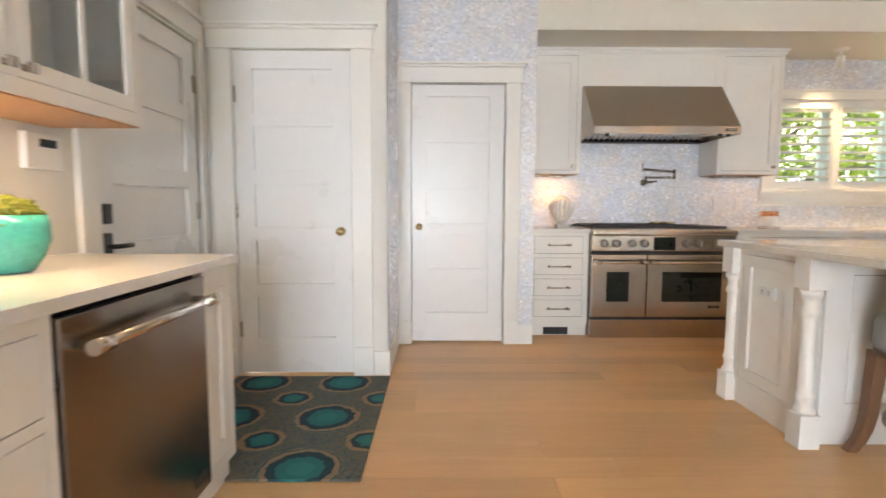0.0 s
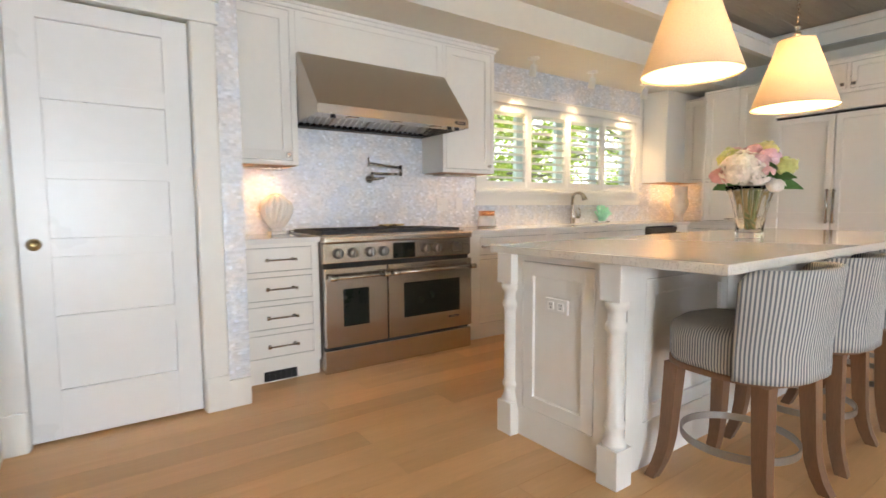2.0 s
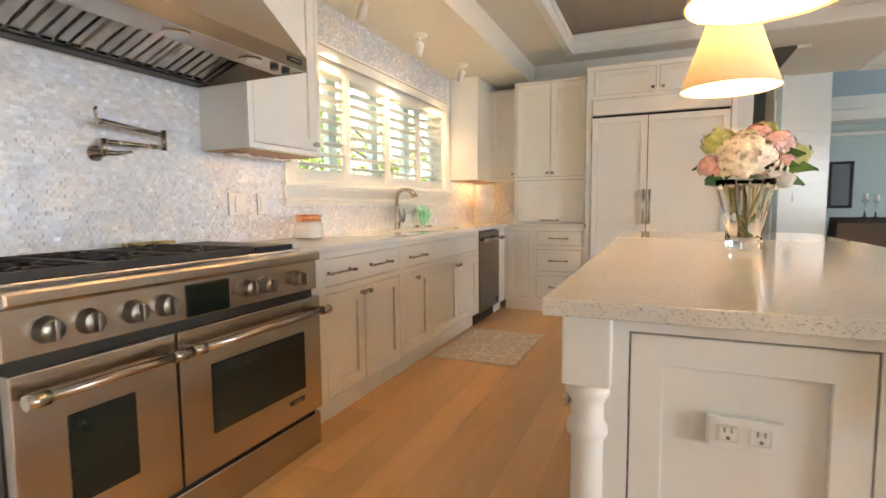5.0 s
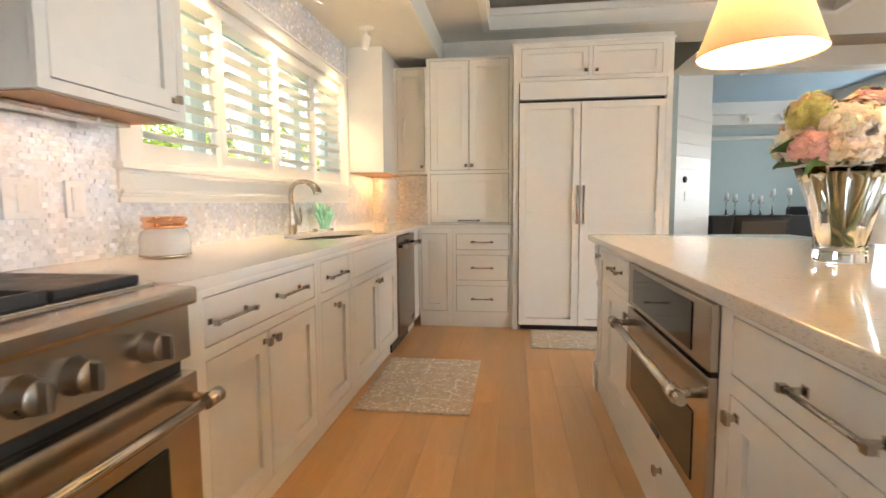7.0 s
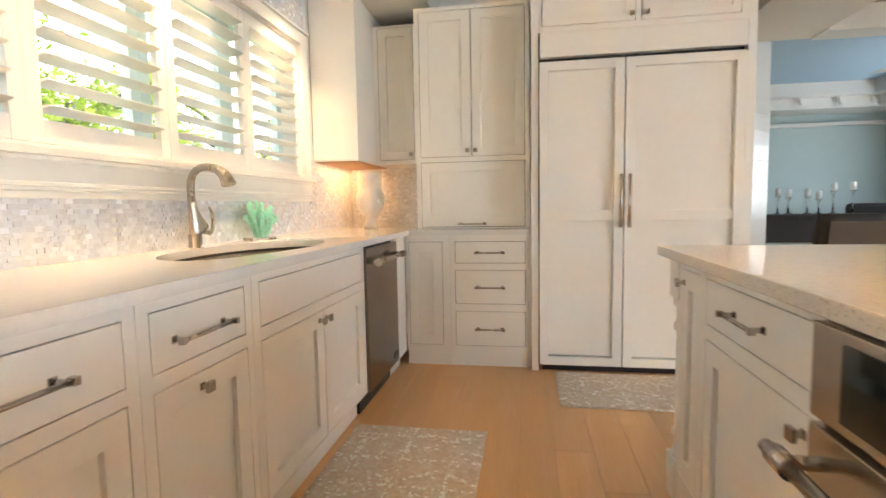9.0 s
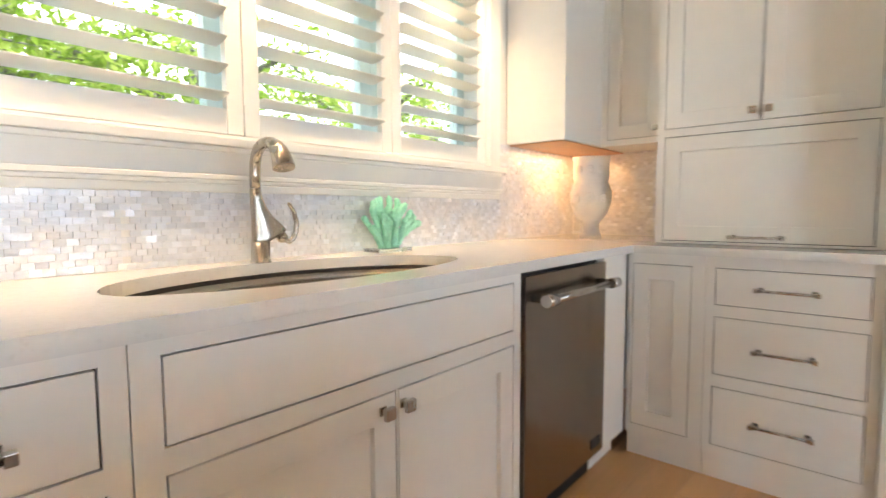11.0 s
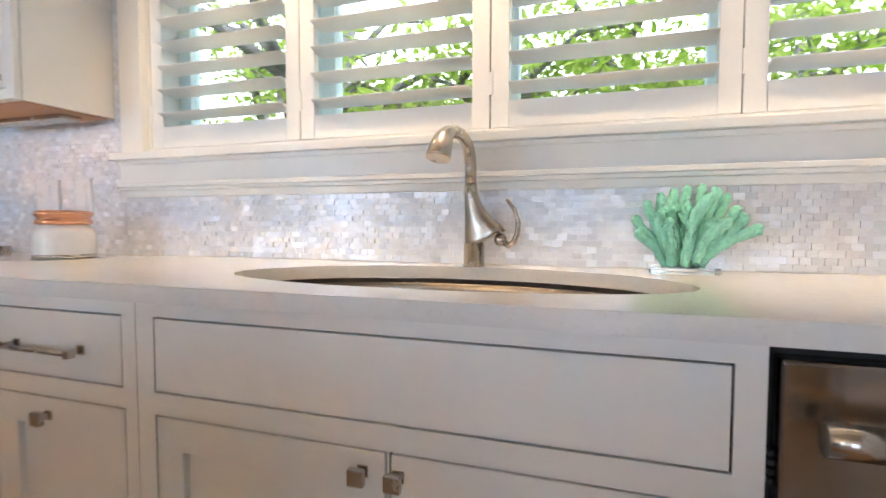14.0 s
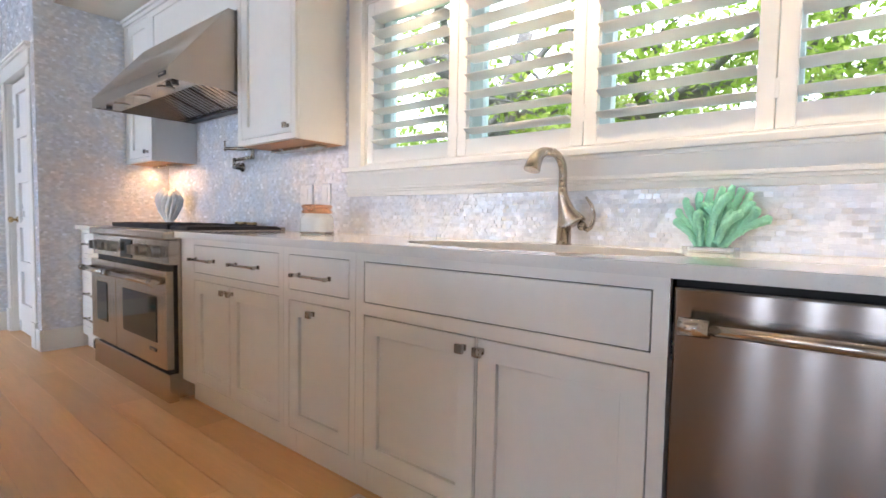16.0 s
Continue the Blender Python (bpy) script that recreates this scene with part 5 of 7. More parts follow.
def post(x, y):
    h = 0.048
    bm = boxes((x - h, y - h, 0.0, x + h, y + h, 0.158), bevel=0.004)
    box(bm, x - h, y - h, 0.735, x + h, y + h, 0.878, bevel=0.003)
    lathe([(0.046, 0.158), (0.046, 0.17), (0.040, 0.178), (0.034, 0.20), (0.034, 0.225), (0.042, 0.235), (0.042, 0.25), (0.034, 0.262), (0.034, 0.60), (0.035, 0.612),
           (0.043, 0.622), (0.043, 0.640), (0.034, 0.655), (0.034, 0.69), (0.040, 0.70), (0.046, 0.71), (0.046, 0.728), (0.036, 0.736)], 24, bm, (x, y, 0))
    return part("corner_post", bm, CABINET, isl, "turned white post with square block ends")


for px, py in ((BX0 + 0.005, 3.118), (BX0 + 0.005, 2.528), (BX1 + 0.005, 3.118), (BX1 + 0.005, 2.528)):
    post(px, py)
# aisle side, facing north: local x runs west from the east end
AI = pose(BX1 - 0.05, BY1, 0, 0, 0, 180)
AW = BX1 - 0.05 - (BX0 + 0.055)


def ax(x):
    return BX1 - 0.05 - x


fr_rows = [(ax(4.43), ax(4.25), 0.14, 0.85, "door", ("k", ax(4.40), 0.805)),
           (ax(4.195), ax(3.625), 0.715, 0.85, "slab", ("p", ax(3.91), 0.785, 0.17)), (ax(4.195), ax(3.625), 0.14, 0.672, "door", ("k", ax(3.655), 0.63)),
           (ax(3.585), ax(2.745), 0.14, 0.30, "slab", ("k", ax(3.165), 0.22)),
           (ax(2.68), ax(1.92), 0.715, 0.85, "slab", ("p", ax(2.30), 0.785, 0.2)), (ax(2.68), ax(2.303), 0.14, 0.672, "door", ("k", ax(2.64), 0.63)), (ax(2.297), ax(1.92), 0.14, 0.672, "door", ("k", ax(1.96), 0.63))]
hole = (ax(3.605), ax(2.745), 0.33, 0.868)
part("face_frame", turned(cells(AW, 0.135, 0.876, [f[:4] for f in fr_rows] + [hole]), AI), CABINET, isl)
for x0, x1, za, zb, kind, *hard in fr_rows:
    f = front(isl, "drawer_front" if kind == "slab" else "door", x0, x1, za, zb, "slab" if kind == "slab" else "shaker")
    f.matrix_local = AI
    for h in hard:
        knob(f, h[1], h[2]) if h[0] == "k" else pull(f, h[1], h[2], h[3])
mw = thing("microwave_oven", "stainless steel built-in oven in the island", "oven", AI)
x0, x1 = hole[0] + 0.004, hole[1] - 0.004
# near-black colour paints the shade in the joints round the oven fronts
part("housing", boxes((x0, 0.004, 0.334, x1, 0.40, 0.864)), SHADOW_GAP, mw)
up = part("control_front", boxes((x0, -0.022, 0.695, x1, 0.004, 0.862), bevel=0.004), STEEL, mw)
part("display", boxes((x0 + 0.09, -0.025, 0.715, x1 - 0.12, -0.020, 0.842)), OVEN_GLASS, up, "black glass control screen")
dn = part("door", boxes((x0, -0.022, 0.336, x1, 0.004, 0.682), bevel=0.004), STEEL, mw)
part("window", boxes((x0 + 0.09, -0.025, 0.375, x1 - 0.09, -0.020, 0.56)), OVEN_GLASS, dn, "dark glass oven window")
hb = tube([(x0 - 0.01, -0.085, 0.625), (x1 + 0.01, -0.085, 0.625)], 0.0135, 16)
for hx in (x0 + 0.05, x1 - 0.05):
    tube([(hx, -0.02, 0.625), (hx, -0.085, 0.625)], 0.013, 12, hb)
    tube([(hx - 0.03, -0.085, 0.625), (hx + 0.03, -0.085, 0.625)], 0.020, 16, hb)
part("handle", hb, STEEL_BRIGHT, dn, "round steel bar handle")
part("badge", boxes(((x0 + x1) / 2 - 0.045, -0.0245, 0.345, (x0 + x1) / 2 + 0.045, -0.021, 0.362)), BLACK, dn, "small dark plate")
island_top = part("worktop", boxes((IX0, IY0, 0.880, IX1, IY1, COUNTER + 0.001), bevel=0.004), ISLAND_STONE)
island_top.data.materials.append(ISLAND_EDGE)
for f in island_top.data.polygons:
    f.material_index = 1 if abs(f.normal.z) < 0.8 else 0
tagged(island_top, "large cream speckled stone island top with polished edge", "worktop")


# ---------------------------------------------------------------- bar stools
def stool():
    st = thing("bar_stool", "bar stool with striped slipcover and splayed oak legs", "stool", group="stools at the island")
    # seat: a rounded drum with a slightly domed top, cloth coordinates round the side
    bm = bmesh.new()
    uv = bm.loops.layers.uv.new("cloth")
    N = 56
    prof = [(0.232, 0.505), (0.240, 0.53), (0.240, 0.61), (0.232, 0.64), (0.205, 0.660), (0.10, 0.668), (0.01, 0.670)]

    def shape(a):
        c, s = math.cos(a), math.sin(a)
        return (abs(c) ** 2.6 + abs(s) ** 2.6) ** (-1 / 2.6)

    grid = []
    for r, z in prof:
        ring = []
        for i in range(N):
            a = 2 * math.pi * i / N
            k = r * shape(a) * (1 + 0.012 * noise.noise(Vector((math.cos(a) * 3, math.sin(a) * 3, z * 9))))
            ring.append(bm.verts.new((k * math.cos(a), k * math.sin(a) * 0.97, z + 0.004 * noise.noise(Vector((math.cos(a) * 4, math.sin(a) * 4, r * 9))))))
        grid.append(ring)
    for k, (a, b) in enumerate(zip(grid, grid[1:])):
        for i in range(N):
            j = (i + 1) % N
            f = bm.faces.new((a[i], a[j], b[j], b[i]))
            f.smooth = True
            for lp, (ii, v) in zip(f.loops, ((i, a[i]), (i + 1, a[j]), (i + 1, b[j]), (i, b[i]))):
                lp[uv].uv = (ii / N * 1.62, v.co.z) if k < 4 else (v.co.x, v.co.y)
    bm.faces.new(grid[0][::-1])
    part("seat", bm, TICKING, st, "blue-grey and cream striped seat cover")
    # back: a curved wrap-round shell, higher behind, with a skirt that hangs past the seat
    bk = bmesh.new()
    uv = bk.loops.layers.uv.new("cloth")
    M, K = 44, 12
    inner, outer = [], []
    for i in range(M + 1):
        u = i / M
        a = radians(-90 - 68 + 136 * u)
        edge = min(u, 1 - u) * 2
        topz = 0.885 - 0.05 * max(0.0, 1 - edge / 0.16) ** 2
        ri, ro = [], []
        for k in range(K + 1):
            v = k / K
            z = 0.50 + (topz - 0.50) * v
            lean = 0.035 * max(0, z - 0.6) / 0.28
            wr = 0.004 * noise.noise(Vector((u * 9, v * 4, 3))) + 0.003 * noise.noise(Vector((u * 25, v * 9, 7)))
            q = shape(a)
            ro.append(bk.verts.new(((0.268 * q + wr) * math.cos(a), (0.262 * q + lean + wr) * math.sin(a), z)))
            ri.append(bk.verts.new(((0.215 * q) * math.cos(a), (0.205 * q + lean) * math.sin(a), max(z, 0.52) - 0.004)))
        outer.append(ro)
        inner.append(ri)

    def cloth(vs, us):
        f = bk.faces.new(vs)
        f.smooth = True
        for lp, u in zip(f.loops, us):
            lp[uv].uv = (u, lp.vert.co.z)

    L = 0.60
    for i in range(M):
        ua, ub = i / M * L, (i + 1) / M * L
        for k in range(K):
            cloth((outer[i][k], outer[i + 1][k], outer[i + 1][k + 1], outer[i][k + 1]), (ua, ub, ub, ua))
            cloth((inner[i + 1][k], inner[i][k], inner[i][k + 1], inner[i + 1][k + 1]), (ub, ua, ua, ub))
        cloth((outer[i][K], outer[i + 1][K], inner[i + 1][K], inner[i][K]), (ua, ub, ub, ua))
        cloth((outer[i + 1][0], outer[i][0], inner[i][0], inner[i + 1][0]), (ub, ua, ua, ub))
    for i in (0, M):
        for k in range(K):
            cloth((outer[i][k], outer[i][k + 1], inner[i][k + 1], inner[i][k]), (0, 0, 0.05, 0.05))
    part("backrest", bk, TICKING, st, "striped wrap-round back cover")
    part("seat_frame", lathe([(0.225, 0.478), (0.238, 0.482), (0.238, 0.504), (0.225, 0.506)], 40, ripple=lambda a, k: shape(a) * 0.985), LEG_WOOD, st, "oak rim under the seat")
    for sx in (-1, 1):
        for sy, foot in ((1, 0.215), (-1, 0.225)):
            x, y = sx * 0.165, sy * 0.165
            w = 0.026
            lg = bmesh.new()
            rows = []
            for k in range(9):
                v = k / 8
                out = 0.014 * v + 0.034 * max(0, (v - 0.55) / 0.45) ** 2.4
                ww = w * (1.12 - 0.28 * v)
                cx_, cy_ = x + sx * (out * 0.85 + 0.01 * v), y + sy * (out + 0.008 * v)
                z = 0.482 * (1 - v)
                rows.append([lg.verts.new((cx_ + a * ww, cy_ + b * ww, z)) for a, b in ((-1, -1), (1, -1), (1, 1), (-1, 1))])
            for a, b in zip(rows, rows[1:]):
                for i in range(4):
                    lg.faces.new((a[i], b[i], b[(i + 1) % 4], a[(i + 1) % 4]))
            lg.faces.new(rows[0])
            lg.faces.new(rows[-1][::-1])
            part("leg", lg, LEG_WOOD, st)
    rb = bmesh.new()
    a0 = [[rb.verts.new((r * math.cos(2 * math.pi * i / 48), r * math.sin(2 * math.pi * i / 48), z)) for i in range(48)] for r, z in ((0.205, 0.185), (0.205, 0.213), (0.199, 0.213), (0.199, 0.185))]
    for a, b in zip(a0, a0[1:] + a0[:1]):
        for i in range(48):
            f = rb.faces.new((a[i], a[(i + 1) % 48], b[(i + 1) % 48], b[i]))
    part("foot_ring", rb, RING_METAL, st, "flat grey metal footrest ring")
    return st


first = stool()
first.matrix_world = pose(2.20, 2.24, 0, 0, 0, -4)
for x, y, a in ((2.83, 2.25, 2), (3.50, 2.24, -3), (4.15, 2.25, 3)):
    copy_thing(first, pose(x, y, 0, 0, 0, a))


# ---------------------------------------------------------------- window, shutters and outside
cas = boxes((WX0 - 0.10, NORTH - 0.018, WZ0 - 0.03, WX0, NORTH + 0.008, WZ1 + 0.02), (WX1, NORTH - 0.018, WZ0 - 0.03, WX1 + 0.085, NORTH + 0.008, WZ1 + 0.02), bevel=0.003)
structure("window_casing", cas, TRIM, "white flat casing beside the shutters", "trim")
head = boxes((WX0 - 0.10, NORTH - 0.020, WZ1, WX1 + 0.085, NORTH + 0.008, WZ1 + 0.075), (WX0 - 0.115, NORTH - 0.034, WZ1 + 0.075, WX1 + 0.10, NORTH + 0.008, WZ1 + 0.09), bevel=0.003)
structure("window_head", head, TRIM, "white head casing with a thin cap", "trim")
apron = boxes((WX0 - 0.125, NORTH - 0.045, 1.243, WX1 + 0.105, NORTH + 0.008, 1.268), (WX0 - 0.11, NORTH - 0.016, 1.165, WX1 + 0.09, NORTH + 0.008, 1.243), (WX0 - 0.11, NORTH - 0.030, 1.150, WX1 + 0.09, NORTH + 0.008, 1.165),
              (WX0 - 0.11, NORTH - 0.022, 1.138, WX1 + 0.09, NORTH + 0.008, 1.150), (WX0 - 0.11, NORTH - 0.014, 1.115, WX1 + 0.09, NORTH + 0.008, 1.138), (WX0 - 0.11, NORTH - 0.024, 1.228, WX1 + 0.09, NORTH - 0.016, 1.243), bevel=0.003)
structure("window_sill", apron, TRIM, "white moulded window sill and apron", "sill")
jamb = boxes((WX0 + 0.009, NORTH + 0.010, WZ0 + 0.001, WX1 - 0.009, NORTH + 0.21, WZ0 + 0.008), (WX0 + 0.009, NORTH + 0.010, WZ1 - 0.008, WX1 - 0.009, NORTH + 0.21, WZ1 - 0.001), (WX0 + 0.001, NORTH + 0.010, WZ0 + 0.001, WX0 + 0.009, NORTH + 0.21, WZ1 - 0.001), (WX1 - 0.009, NORTH + 0.010, WZ0 + 0.001, WX1 - 0.001, NORTH + 0.21, WZ1 - 0.001))
structure("window_jamb", jamb, TRIM, "white window jamb lining", "trim")
win = thing("window_1", "wide kitchen window with white sash frames", "window", kind="structure")
SEAMS = [WX0 + 0.010 + (WX1 - WX0 - 0.020) * i / 4 for i in range(5)]
WY = NORTH + 0.135
for i in range(4):
    a, b = SEAMS[i], SEAMS[i + 1]
    r = 0.055
    part("window_frame", boxes((a, WY, WZ0 + 0.009, a + r, WY + 0.05, WZ1 - 0.009), (b - r, WY, WZ0 + 0.009, b, WY + 0.05, WZ1 - 0.009), (a + r, WY, WZ0 + 0.009, b - r, WY + 0.05, WZ0 + r), (a + r, WY, WZ1 - r, b - r, WY + 0.05, WZ1 - 0.009), bevel=0.004), WINDOW_PAINT, win)
    pane = part("pane", boxes((a + r, WY + 0.022, WZ0 + r, b - r, WY + 0.026, WZ1 - r)), GLASS, win)
    pane.visible_shadow = False


def shutter(x0, x1, label):
    """A louvred shutter panel: stiles, rails and tilted elliptical blades, each blade a part."""
    sh = thing("shutter", label, "shutter", pose((x0 + x1) / 2, NORTH + 0.028, 0), group="window shutters")
    h = (x1 - x0) / 2 - 0.0015
    st = 0.05
    part("stile", boxes((-h, -0.014, WZ0 + 0.010, -h + st, 0.014, WZ1 - 0.010), bevel=0.003), TRIM, sh)
    part("stile", boxes((h - st, -0.014, WZ0 + 0.010, h, 0.014, WZ1 - 0.010), bevel=0.003), TRIM, sh)
    part("rail", boxes((-h + st, -0.013, WZ0 + 0.010, h - st, 0.013, WZ0 + 0.083), bevel=0.002), TRIM, sh)
    part("rail", boxes((-h + st, -0.013, WZ1 - 0.075, h - st, 0.013, WZ1 - 0.010), bevel=0.002), TRIM, sh)
    bm = bmesh.new()
    ring = [(0.0405 * math.cos(2 * math.pi * i / 14), 0.0048 * math.sin(2 * math.pi * i / 14)) for i in range(14)]
    tilt = radians(-10)
    pts = [(y * math.cos(tilt) - z * math.sin(tilt), y * math.sin(tilt) + z * math.cos(tilt)) for y, z in ring]
    va = [bm.verts.new((-h + st + 0.002, y, z)) for y, z in pts]
    vb = [bm.verts.new((h - st - 0.002, y, z)) for y, z in pts]
    bm.faces.new(va)
    bm.faces.new(vb[::-1])
    for i in range(14):
        j = (i + 1) % 14
        f = bm.faces.new((va[j], va[i], vb[i], vb[j]))
        f.smooth = True
    bmesh.ops.recalc_face_normals(bm, faces=bm.faces)
    me = bpy.data.meshes.new("louvre")
    bm.to_mesh(me)
    bm.free()
    me.materials.append(TRIM)
    z = WZ0 + 0.083 + 0.036
    while z < WZ1 - 0.095:
        ob = new("louvre", me)
        ob.parent, ob.location = sh, (0, 0, z)
        z += 0.0785
    part("hinge", boxes((-h - 0.004, -0.018, WZ0 + 0.10, -h + 0.006, -0.012, WZ0 + 0.16)), TRIM, sh)
    return sh


for i in range(4):
    shutter(SEAMS[i], SEAMS[i + 1], "white louvred plantation shutter panel with open slats")

# living room window, in the same manner
lw = thing("window_2", "large white living room window", "window", kind="structure")
part("window_frame", boxes((9.36, -2.88, 0.71, 9.44, -2.82, 2.09), (11.41, -2.88, 0.71, 11.5, -2.82, 2.09), (9.44, -2.88, 0.71, 11.41, -2.82, 0.79), (9.44, -2.88, 2.01, 11.41, -2.82, 2.09), (10.40, -2.90, 0.79, 10.46, -2.84, 2.01), bevel=0.004), TRIM, lw)
p2 = part("pane", boxes((9.44, -2.925, 0.79, 11.41, -2.92, 2.01)), GLASS, lw)
p2.visible_shadow = False
# glass doors on the south side, seen only mirrored in steel and stone
for x in (-0.2, 2.1):
    gd = thing("window_3", "tall white framed glass door", "door", kind="structure")
    part("door_frame", boxes((x - 1.0, -3.56, 0, x - 0.92, -3.46, 2.3), (x + 0.92, -3.56, 0, x + 1.0, -3.46, 2.3), (x - 0.05, -3.56, 0, x + 0.05, -3.46, 2.3), (x - 0.92, -3.56, 0, x - 0.05, -3.46, 0.14), (x + 0.05, -3.56, 0, x + 0.92, -3.46, 0.14), (x - 0.92, -3.56, 2.2, x - 0.05, -3.46, 2.3), (x + 0.05, -3.56, 2.2, x + 0.92, -3.46, 2.3)), TRIM, gd)
    g = part("pane", boxes((x - 0.92, -3.52, 0.14, x - 0.05, -3.515, 2.2), (x + 0.05, -3.52, 0.14, x + 0.92, -3.515, 2.2)), GLASS, gd)
    g.visible_shadow = False

gr = bmesh.new()
v = [gr.verts.new(p) for p in ((-900, -900, -0.5), (900, -900, -0.5), (900, 900, -0.5), (-900, 900, -0.5))]
gr.faces.new(v)
structure("ground", gr, LAWN, "green lawn round the house", "ground")


def tree(x, y, label, seed, height=5.2, spread=3.0, leaves=6500, low=0.4, girth=1.0, lean=0.0):
    r = random.Random(seed)
    t = thing("tree", label, "tree", pose(x, y, -0.5), group="garden trees")
    limbs = tube([(0, 0, 0), (0.06 + lean * 0.2, 0.03, 1.0), (-0.05 + lean * 0.5, 0.0, 2.0), (lean * 0.75, 0.02, 3.0), (0.05 + lean, 0.05, max(3.4, height * 0.7))], [0.22 * girth, 0.17 * girth, 0.13 * girth, 0.10 * girth, 0.05 * girth], 12)
    tips = []
    for i in range(13):
        a = 2 * math.pi * (i / 13 + r.random() * 0.06)
        z0 = 0.9 + r.random() * (height * 0.5)
        reach = spread * (0.55 + 0.4 * r.random())
        p0 = Vector((0, 0, z0))
        p3 = Vector((math.cos(a) * reach, math.sin(a) * reach, z0 + r.uniform(0.0, 1.5)))
        p1 = p0.lerp(p3, 0.35) + Vector((r.uniform(-.2, .2), r.uniform(-.2, .2), 0.15))
        p2 = p0.lerp(p3, 0.7) + Vector((r.uniform(-.2, .2), r.uniform(-.2, .2), 0.25))
        tube([p0, p1, p2, p3], [0.085, 0.06, 0.035, 0.012], 7, limbs)
        tips += [p0.lerp(p1, 0.8), p1, p1.lerp(p2, 0.5), p2, p2.lerp(p3, 0.5), p3]
        for s in range(3):
            q = p1.lerp(p3, r.random())
            e = q + Vector((r.uniform(-.8, .8), r.uniform(-.8, .8), r.uniform(-.35, .6)))
            tube([q, q.lerp(e, 0.5) + Vector((0, 0, 0.06)), e], [0.022, 0.014, 0.005], 5, limbs)
            tips += [q.lerp(e, 0.6), e]
    part("trunk", limbs, BARK, t)
    verts, faces = [], []
    for k in range(leaves):
        c = r.choice(tips) + Vector((r.gauss(0, .26), r.gauss(0, .26), r.gauss(0.02, .20)))
        c.z = max(c.z, low)
        n = Vector((r.gauss(0, 1), r.gauss(0, 1), r.gauss(0.6, 1))).normalized()
        u = n.orthogonal().normalized()
        u = (Matrix.Rotation(r.random() * 6.28, 3, n) @ u)
        w = n.cross(u)
        s = r.uniform(0.045, 0.088)
        i = len(verts)
        verts += [c - u * s, c - w * s * 0.45 + n * 0.008, c + u * s, c + w * s * 0.45 + n * 0.008]
        faces.append((i, i + 1, i + 2, i + 3))
    me = bpy.data.meshes.new("crown")
    me.from_pydata([tuple(p) for p in verts], [], faces)
    me.materials.append(TREE_LEAF)
    cr = new("crown", me)
    cr.parent = t
    return t


for x, y, s, h in ((3.0, 10.6, 1, 5.0), (7.0, 11.2, 2, 5.4), (-1.0, 11.2, 3, 5.2), (11.5, 12.6, 5, 5.5), (16.5, 12.5, 9, 6.0), (-6.5, 12.5, 11, 6.0), (22.0, 12.0, 12, 6.0), (5.0, 12.0, 14, 6.2), (0.9, 12.4, 15, 6.0)):
    tree(x, y, "leafy green garden tree seen through the kitchen window", s, h)
tree(1.05, 9.0, "old garden tree with a thick grey leaning trunk", 33, 5.6, 2.6, 1300, 2.6, 1.75, 0.85)
tree(11.6, -6.0, "leafy green tree outside the living room window", 21, 4.5, 2.6, 3500)
nb = thing("neighbour_house", "pale neighbouring house with grey siding", "house", pose(-4.0, 16.0, -0.5))
for k in range(12):
    part("siding_board", boxes((0, 0.0, 0.25 * k, 7.0, 0.03, 0.25 * k + 0.235)), HOUSE, nb)
part("wall", boxes((0, 0.03, 0, 7.0, 4.0, 3.0)), HOUSE, nb)
part("roof", turned(prism([(-0.4, 3.0), (7.4, 3.0), (7.4, 3.15), (3.5, 4.8), (-0.4, 3.15)], -0.4, 4.4), Matrix.Identity(4)), GREY_CLOTH, nb)


